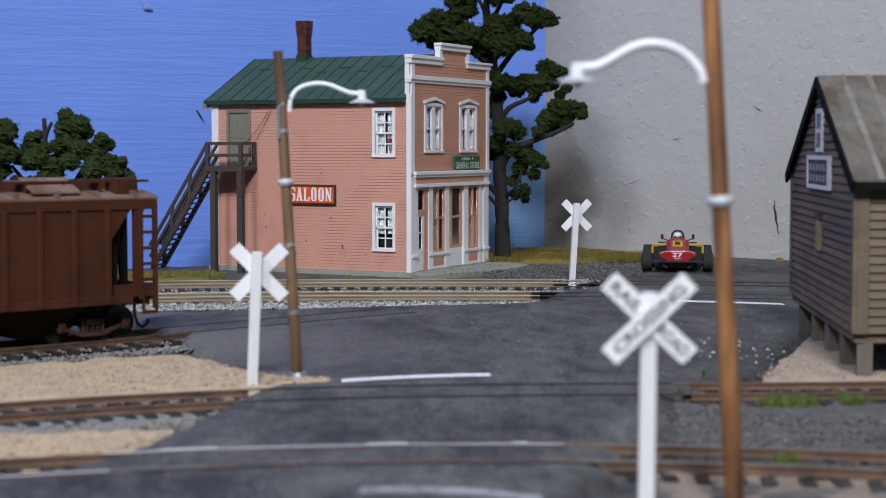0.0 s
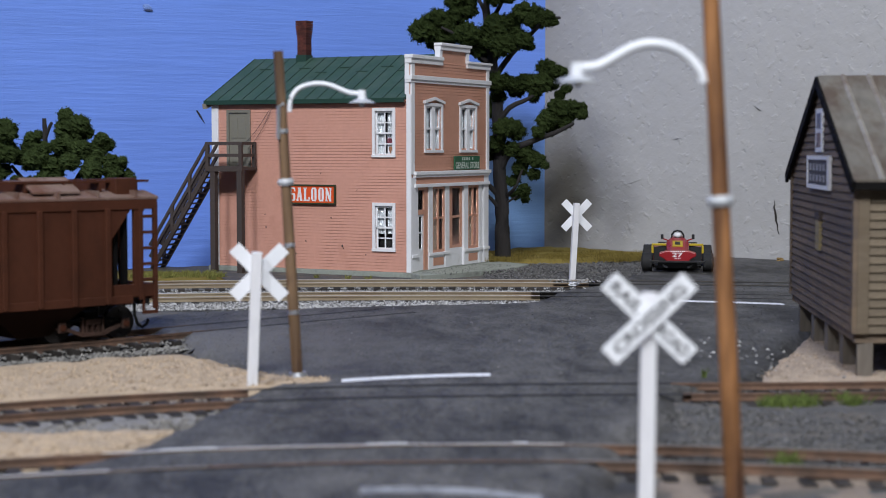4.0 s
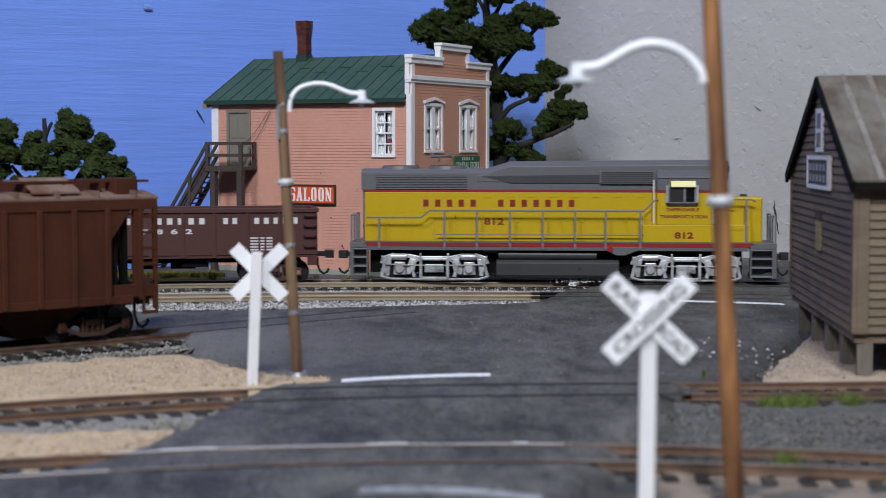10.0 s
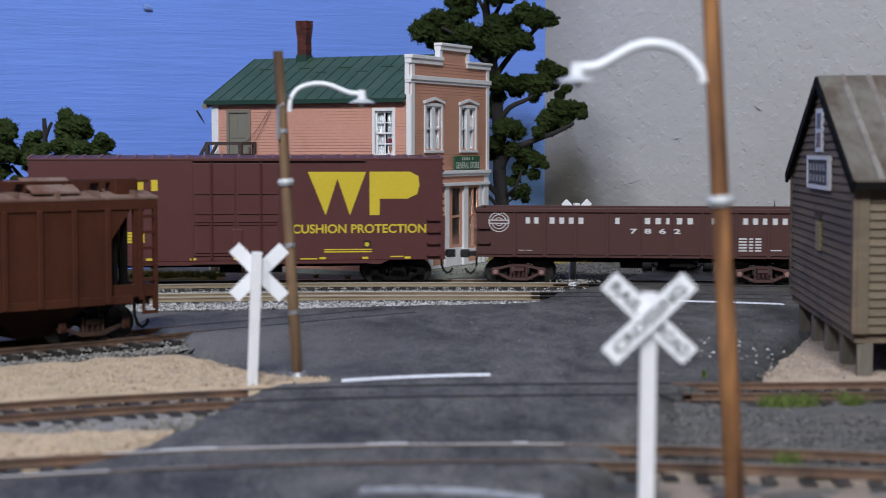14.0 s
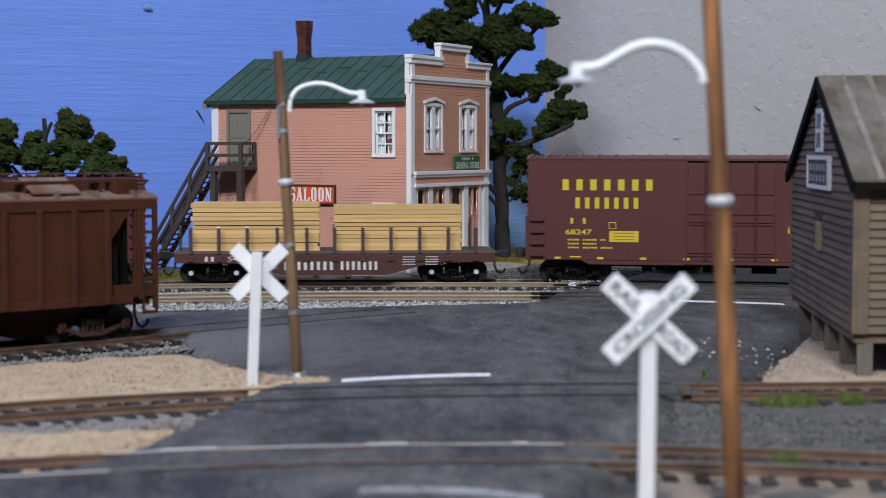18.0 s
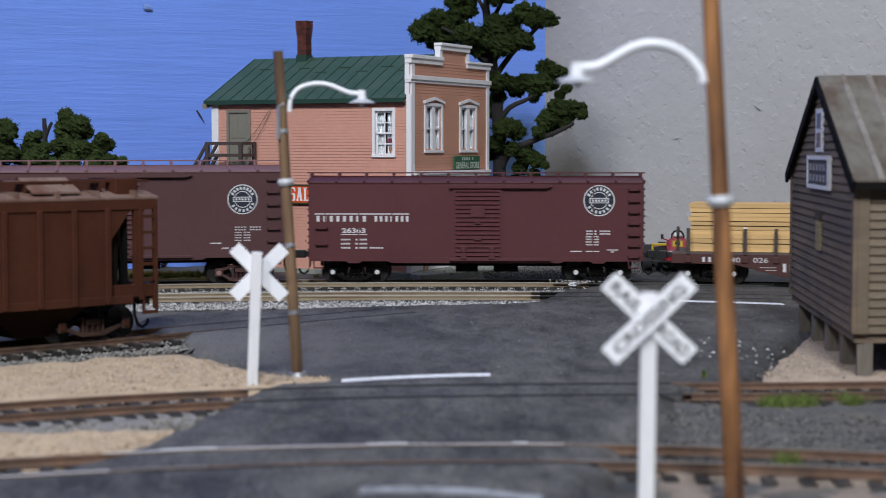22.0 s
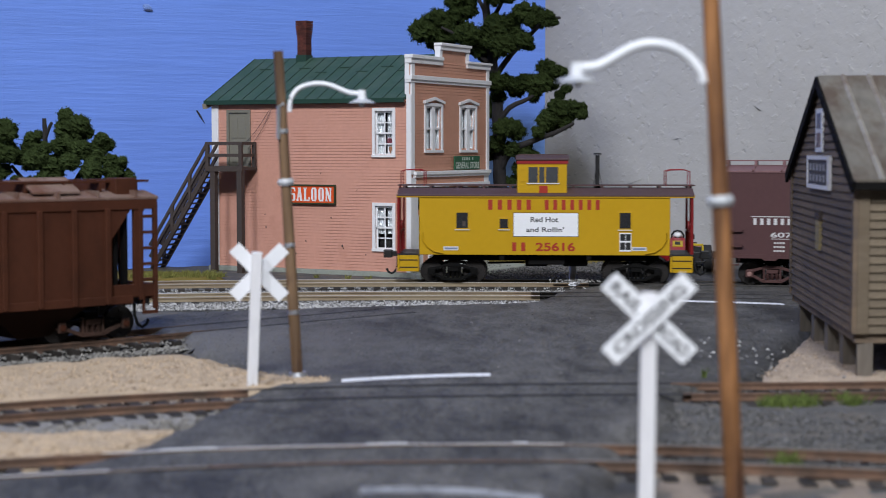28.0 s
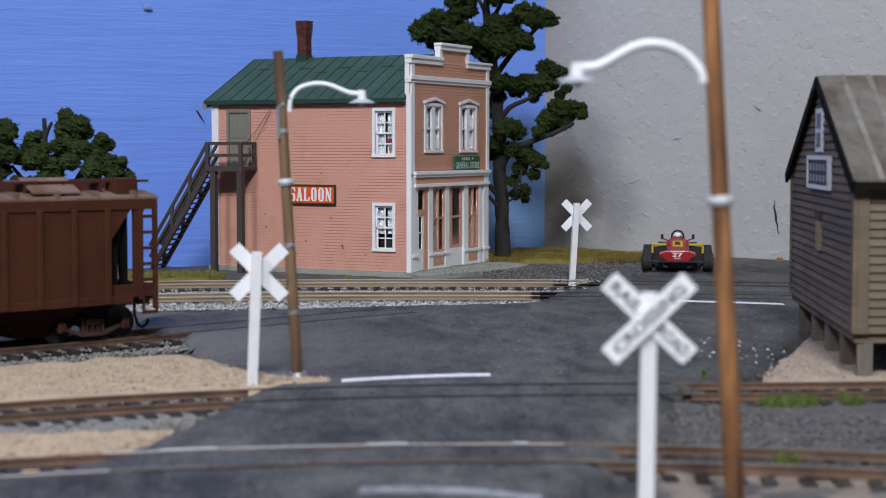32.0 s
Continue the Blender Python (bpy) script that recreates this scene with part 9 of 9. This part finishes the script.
for sg in (-1, 1):
    part("wing_end", Shape().box(sg * 13.2 - 0.3, sg * 13.2 + 0.3, -29, -24, 3.0, 6.2), M_BLACK, fw)
    part("front_strut", Shape().bar((sg * 5, -25, 2.6), (sg * 9.0, -22, 4.6), 1.0, 0.8), M_STEEL, fw)
    part("side_pod", Shape().prism([(sg * 5.2, 2.6), (sg * 12.0, 2.6), (sg * 12.0, 10.6), (sg * 5.2, 12.2)], "y", -1, 20), M_RACERED, race, "red side pod", 0.5)
    part("pod_intake", Shape().prism([(sg * 5.6, 3.0), (sg * 11.9, 3.0), (sg * 11.9, 11.0), (sg * 5.6, 12.0)], "y", -1.8, -0.8), M_BLACK, race)
    part("pod_frame", Shape().box(*sorted((sg * 5.6, sg * 12.8)), -2.6, -1.2, 11.8, 12.9).box(*sorted((sg * 11.9, sg * 13.0)), -2.6, -1.2, 8.0, 11.8), M_RACEYEL, race, "yellow side panel", 0.2)
    part("mirror", Shape().box(*sorted((sg * 7.0, sg * 8.4)), 0.5, 1.8, 15.0, 17.4), M_BLACK, race, "", 0.2)
    part("mirror_arm", Shape().tube([(sg * 4.6, 1, 14.2), (sg * 7.6, 1, 15.2)], 0.35, 6), M_RACERED, race)
    for y, r, w, z in ((-15, 4.6, 5.0, 4.6), (22, 5.5, 6.4, 5.5)):
        x = sg * (14.9 if y < 0 else 14.2)
        wheel = part("wheel", Shape().cyl((x - w / 2, y, z), (x + w / 2, y, z), r, 28), M_TYRE, race, "wide black tyre", 0.5, True)
        part("rim", Shape().cyl((x + sg * w / 2, y, z), (x + sg * (w / 2 + 0.3), y, z), r * 0.55, 18), M_WHEEL, wheel, smooth=True)
        part("axle", Shape().cyl((0, y, z), (x, y, z), 0.5, 8), M_STEEL, race)
        part("suspension_arm", Shape().tube([(sg * 4.5, y - 3, z - 1), (sg * 12.5, y, z - 1)], 0.4, 6), M_BLACK, race)
part("engine_cover", Shape().prism([(-4.6, 3), (4.6, 3), (4.2, 13), (2.2, 15.6), (-2.2, 15.6), (-4.2, 13)], "y", 8, 26), M_RACERED, race, "red engine cover", 0.6)
part("roll_hoop", Shape().tube([(-3.0, 4.5, 14.6), (-2.9, 4.5, 17.0), (-1.8, 4.5, 18.6), (0, 4.5, 19.1), (1.8, 4.5, 18.6), (2.9, 4.5, 17.0), (3.0, 4.5, 14.6)], 0.5, 8), M_BLACK, race, "black roll hoop", smooth=True)
part("headrest", Shape().ball((0, 5.6, 16.6), 1.9, 12, 7, (1.1, 1, 0.75)), M_WHITE, race, smooth=True)
rw = part("rear_wing", Shape().box(-10.0, 10.0, 29, 33, 11.0, 11.8), M_BLACK, race, "black rear wing", 0.2)
part("wing_post", Shape().box(-1, 1, 29.5, 32, 5, 11.0), M_BLACK, rw)
emblem = part("emblem_panel", Shape().add([(x, y, z + d) for x in (-2.5, 2.5) for y, z in ((-11.4, 11.9), (-4.4, 14.2)) for d in (0.0, 0.25)], [(0, 1, 3, 2), (4, 6, 7, 5), (0, 4, 5, 1), (2, 3, 7, 6), (0, 2, 6, 4), (1, 5, 7, 3)]), M_RACEYEL, race, "small yellow panel on the nose")
part("emblem_mark", Shape().add([(x, y, z + d) for x in (-1.3, 1.3) for y, z in ((-9.6, 12.6), (-6.0, 13.8)) for d in (0.2, 0.3)], [(0, 1, 3, 2), (4, 6, 7, 5), (0, 4, 5, 1), (2, 3, 7, 6), (0, 2, 6, 4), (1, 5, 7, 3)]), M_BLACK, emblem)
letters("number", "27", M_WHITE, race, (-2.7, -23.72, 7.6), XF, ZF, 2.1, 5.2, "white number", 0.02)
bars("marking", "TEXTTEXT", M_LAMPWHITE, race, (-3.6, -23.7, 10.1), XF, ZF, 0.5, 7.2, "", 0.6, 0.06)
bars("marking", "TEXT", M_LAMPWHITE, race, (-1.6, -23.7, 6.6), XF, ZF, 0.5, 3.2, "", 0.6, 0.06)


# ---- trees: tapered trunk, limbs, and a crown of many small leaf clumps ----
def crown_mesh(name, clumps, per, leaf, seed, material):
    """Lumps of foam: each a bumpy core, covered with fine torn flakes."""
    rng = np.random.default_rng(seed)
    vs, fs = [], []
    k = 0

    def bump(d, c):
        p = Vector(d)
        return 1 + 0.42 * noise.noise(p * 2.3 + c) + 0.36 * noise.noise(p * 5.0 + c) + 0.2 * noise.noise(p * 12 + c)

    for cx, cy, cz, r in clumps:
        c0 = Vector((cx, cy, cz)) * 0.37
        core = Shape().ball((0, 0, 0), 1.0, 26, 16)
        v = np.array(core.v)
        b = np.array([bump(p, c0) for p in core.v])
        vs.append(np.array([cx, cy, cz]) + v * (b * r * 0.82)[:, None] * np.array([1.0, 0.9, 0.86]))
        fs.append(np.array([tr for f in core.f for tr in ([f] if len(f) == 3 else [(f[0], f[1], f[2]), (f[0], f[2], f[3])])]) + k)
        k += len(core.v)
        n = int(per * (r / 8.0) ** 2)
        d = rng.normal(size=(n, 3))
        d /= np.linalg.norm(d, axis=1)[:, None]
        rad = r * 0.82 * np.array([bump(p, c0) for p in d.tolist()]) * rng.uniform(0.94, 1.12, n)
        c = np.array([cx, cy, cz]) + d * rad[:, None] * np.array([1.0, 0.9, 0.86])
        a = rng.normal(size=(n, 4, 3)) * leaf * rng.uniform(0.55, 1.25, (n, 1, 1))
        vs.append((c[:, None, :] + a).reshape(-1, 3))
        i = k + np.arange(n)[:, None] * 4
        fs.append(np.concatenate([i + np.array(t) for t in ((0, 1, 2), (0, 2, 3), (0, 3, 1), (1, 3, 2))], 0))
        k += n * 4
    v, f = np.concatenate(vs), np.concatenate(fs)
    me = bpy.data.meshes.new(name)
    me.from_pydata((v * MM).tolist(), [], f.tolist())
    me.materials.append(material)
    return me


def limb(parent, pts, r, taper=0.4, name="limb"):
    fine = []
    for i in range(len(pts) - 1):
        p0, p1, p2, p3 = (Vector(pts[max(0, min(len(pts) - 1, i + q))]) for q in (-1, 0, 1, 2))
        for t in (0, 0.33, 0.66):
            q = 0.5 * (2 * p1 + (p2 - p0) * t + (2 * p0 - 5 * p1 + 4 * p2 - p3) * t * t + (3 * p1 - p0 - 3 * p2 + p3) * t ** 3)
            fine.append(q + Vector((noise.noise(q * 0.3), noise.noise(q * 0.31), 0)) * r * 0.25)
    fine.append(Vector(pts[-1]))
    return part(name, Shape().tube(fine, r, 9, taper), M_BARK, parent, smooth=True)


oak = thing("tree", at_mm(33, 892, -2), "tall dark model tree with foam foliage behind the store", "tree", "trees")
limb(oak, [(0, 0, -3), (-0.6, 0, 18), (-1.6, 0, 44), (-3.4, 0, 76), (-5.6, 0, 104), (-8.6, 0, 128), (-9.6, 0, 150), (-7, 0, 170)], 4.6, 0.3, "trunk")
for q in range(6):
    a = q * 1.05
    limb(oak, [(0, 0, 4), (2.5 * math.cos(a), 2.5 * math.sin(a), 0.5), (6.0 * math.cos(a), 6.0 * math.sin(a), -2.4)], 2.0, 0.35, "root")
limb(oak, [(-2.6, -1, 48), (4.2, -5, 60), (15, -9, 65), (28, -13, 70), (37, -14, 74.5)], 2.2)
limb(oak, [(-3.2, 0, 73), (2.7, -5, 83), (13.4, -9, 88), (21, -10, 94)], 1.8)
limb(oak, [(-1.2, 0, 34), (-8, -2, 41), (-13, -4, 46), (-15, -4, 58)], 1.7)
limb(oak, [(-0.4, 0, 26), (-6, -3, 33), (-12, -4, 38)], 1.5)
limb(oak, [(-5.6, 0, 104), (-14, -4, 112), (-24, -6, 121), (-34, -6, 126)], 1.7)
limb(oak, [(-5, 0, 100), (4, -4, 112), (14, -6, 122), (22, -8, 130), (30, -8, 131)], 1.7)
limb(oak, [(-8.6, 0, 128), (-2, -2, 138), (2, -4, 150)], 1.5)
limb(oak, [(-9, 0, 132), (-14, -2, 142), (-18, -2, 152)], 1.3)
limb(oak, [(0.2, 0, 34), (6, -5, 40), (10, -6, 50)], 1.3)
limb(oak, [(-0.6, 0, 30), (5, -4, 34), (12, -5, 37)], 0.8)
OAK = [(748, 58, 24), (772, 42, 26), (790, 62, 26), (768, 72, 18), (812, 24, 22), (800, 46, 24), (826, 66, 24), (842, 88, 18), (858, 100, 13), (806, 0, 20), (832, 2, 14), (876, -4, 22), (898, -2, 14), (878, 52, 26), (900, 48, 22), (908, 68, 24), (886, 84, 24), (862, 74, 16), (926, 74, 16), (939, 84, 8), (872, 98, 12), (922, 26, 18), (946, 28, 20), (964, 38, 16),
       (908, 38, 14), (977, 44, 8), (935, 42, 12), (968, 122, 19), (984, 128, 13), (954, 148, 20), (932, 146, 19), (908, 150, 15), (945, 164, 13), (976, 148, 15), (1000, 158, 10), (990, 168, 10), (876, 148, 20), (896, 146, 16), (882, 172, 14), (870, 198, 13), (868, 126, 12), (986, 196, 23), (1010, 194, 18), (1026, 204, 11), (964, 214, 19), (950, 234, 12), (996, 216, 15), (974, 232, 10),
       (890, 228, 20), (914, 234, 17), (878, 254, 16), (904, 264, 15), (872, 276, 10), (928, 272, 19), (948, 284, 15), (944, 308, 12), (920, 298, 15), (962, 292, 8), (912, 318, 10), (924, 336, 13), (930, 353, 8), (913, 346, 9), (903, 322, 8)]
rnd = random.Random(5)
OAKC = [((a - 784) * 0.3076 - 33, rnd.uniform(-14, 6), 62 + (260 - b) * 0.3076, c * 0.3076 * 1.1) for a, b, c in OAK]
OAKC += [(x + rnd.uniform(-5, 5), y + rnd.uniform(4, 14), z + rnd.uniform(-4, 4), r * 0.8) for x, y, z, r in OAKC[::2]]
part("crown", crown_mesh("crown", OAKC, 2600, 0.24, 3, M_LEAF), M_LEAF, oak, "clumped dark green foam foliage", kind="stuff")

bush = thing("tree", at_mm(-184, 785, -3), "bushy dark green model tree behind the track", "tree", "trees")
limb(bush, [(0, 2, -3), (-2, 2, 20), (-4, 0, 40), (-5.6, -2, 60), (-6, -2, 76.5)], 2.4, 0.4, "trunk")
limb(bush, [(-6, -2, 66), (-4, -3, 71), (-1.9, -4, 74.5)], 1.0, 0.7)
limb(bush, [(-3, 1, 30), (6, 4, 44), (14, 6, 58), (16, 6, 64)], 1.8)
limb(bush, [(-3, 1, 26), (-14, 4, 42), (-24, 6, 54)], 1.8)
limb(bush, [(2, 1, 34), (18, 4, 44), (30, 5, 48)], 1.5)
BUSH = [(14, 226, 17), (30, 234, 18), (8, 246, 19), (24, 268, 20), (37, 280, 13), (-6, 262, 18), (60, 246, 13), (75, 240, 9), (60, 266, 18), (72, 280, 20), (92, 290, 19), (100, 310, 16), (54, 290, 13), (90, 262, 12), (120, 205, 13), (126, 228, 22), (146, 220, 17), (155, 236, 12), (130, 258, 25), (150, 264, 16), (110, 258, 14), (135, 286, 16), (112, 284, 17), (168, 262, 10), (186, 246, 12),
        (196, 256, 12), (180, 262, 16), (170, 282, 18), (174, 302, 18), (160, 308, 13), (200, 286, 14), (214, 292, 13), (224, 284, 8), (204, 306, 16), (228, 310, 11), (236, 316, 8), (10, 302, 15), (4, 318, 13), (40, 318, 9), (84, 316, 14), (60, 326, 14), (110, 326, 16), (140, 332, 16), (170, 330, 18), (200, 330, 16), (30, 340, 18), (70, 346, 20), (120, 350, 22), (170, 352, 20), (216, 346, 14)]
BUSHC = [((a - 784) * 0.2724 + 184, rnd.uniform(-10, 5), 63 + (260 - b) * 0.2724, c * 0.2724 * 1.2) for a, b, c in BUSH]
part("crown", crown_mesh("crown", BUSHC, 2600, 0.24, 8, M_LEAF2), M_LEAF2, bush, "clumped deep green foam foliage", kind="stuff")


# ---- grass: tufts of fine blades ----
def blades(name, spots, material, label, height, spread, count):
    rng = np.random.default_rng(11)
    s = Shape()
    for x, y, z, k in spots:
        for _ in range(int(count * k)):
            px, py = x + rng.normal(0, spread * k), y + rng.normal(0, spread * 0.6 * k)
            h, a = height * rng.uniform(0.4, 1.1), rng.uniform(0, 6.28)
            dx, dy = 0.16 * math.cos(a), 0.16 * math.sin(a)
            lx, ly = rng.normal(0, 0.35, 2) * h
            i = len(s.v)
            s.v += [(px - dx, py - dy, z - 0.5), (px + dx, py + dy, z - 0.5), (px + lx * 0.5, py + ly * 0.5, z + h * 0.6), (px + lx, py + ly, z + h)]
            s.f += [(i, i + 1, i + 2), (i, i + 2, i + 3)]
    ob = part(name, s.mesh(name, tidy=False), material)
    return tagged(ob, label, "grass", kind="stuff")


blades("grass", [(79, fg1(79) - 15, -1.9, 1.2), (84, fg1(84) - 16, -1.9, 1.3), (88, fg1(88) - 13, -1.9, 1.0), (97, fg1(97) - 9, -1.9, 0.6), (99, fg1(99) - 15, -1.9, 1.0), (67, fg2(67) + 4, -1.9, 0.8),
                 (68, 424, 0, 0.2), (97, 340, -1.9, 0.5)], M_GRASS, "fresh green grass tufts between the near tracks", 2.9, 1.5, 170)
blades("grass", [(-148 + 2.1 * q, 786 + rnd.uniform(-9, 16), -2.4, rnd.uniform(0.5, 1.0)) for q in range(20)] + [(-60 + rnd.uniform(-2, 2), 795, -4, 0.3), (-36, 787, -4, 0.4), (-46, 790, -4, 0.3)],
       paint("mixed_green_grass", (0.2, 0.2, 0.06), 0.95, island=0.5, spec=0.1), "sparse green and olive grass beside the back track", 2.6, 2.2, 170)
blades("grass", [(20 + rnd.uniform(0, 100), 872 + rnd.uniform(0, 70), -0.6, 1.4) for q in range(110)], M_DRYGRASS, "short olive dry grass below the wall", 2.2, 3.0, 60)

# ---- the running train ----
# run of the train, in millimetres along the inner side of its curve, time by time
RUN = [(0, -486.5), (2, -378.5), (4, -270.3), (5.5, -188.2), (7, -107.8), (8, -54), (9, 0), (10, 53.4), (11, 106.8), (12, 161), (13, 214), (14, 268), (14.5, 295.3), (16.5, 403.5), (17.5, 457.8),
       (18.5, 512.3), (19.5, 566.8), (20.5, 621.8), (21.5, 676), (22.5, 731.6), (23.5, 787.6), (24.5, 843.6), (25.5, 900), (27.5, 1015.9), (28, 1043.5), (29, 1098.3), (30, 1152.8), (32, 1262)]


def run_at(t):
    for (a, sa), (b, sb) in zip(RUN, RUN[1:]):
        if t <= b:
            return sa + (sb - sa) * (t - a) / (b - a)
    return RUN[-1][1]


def motions():
    times = sorted({t for t, _ in RUN} | {k / 2 for k in range(65)})
    for ob, x0, dz in MOVERS:
        rows = []
        for t in times:
            x, y, turn = curve_at((x0 + run_at(t)) * 1.024, TRAIN_R)
            rows.append((t, at_mm(x, y, dz, 0, 0, turn)))
        walk(ob, rows)
    for wheel, x, z, r in WHEELS:
        walk(wheel, [(k / 10, at_mm(x, 0, z, 0, math.degrees((run_at(k / 10) + 486.5) / r), 0)) for k in range(321)])


motions()
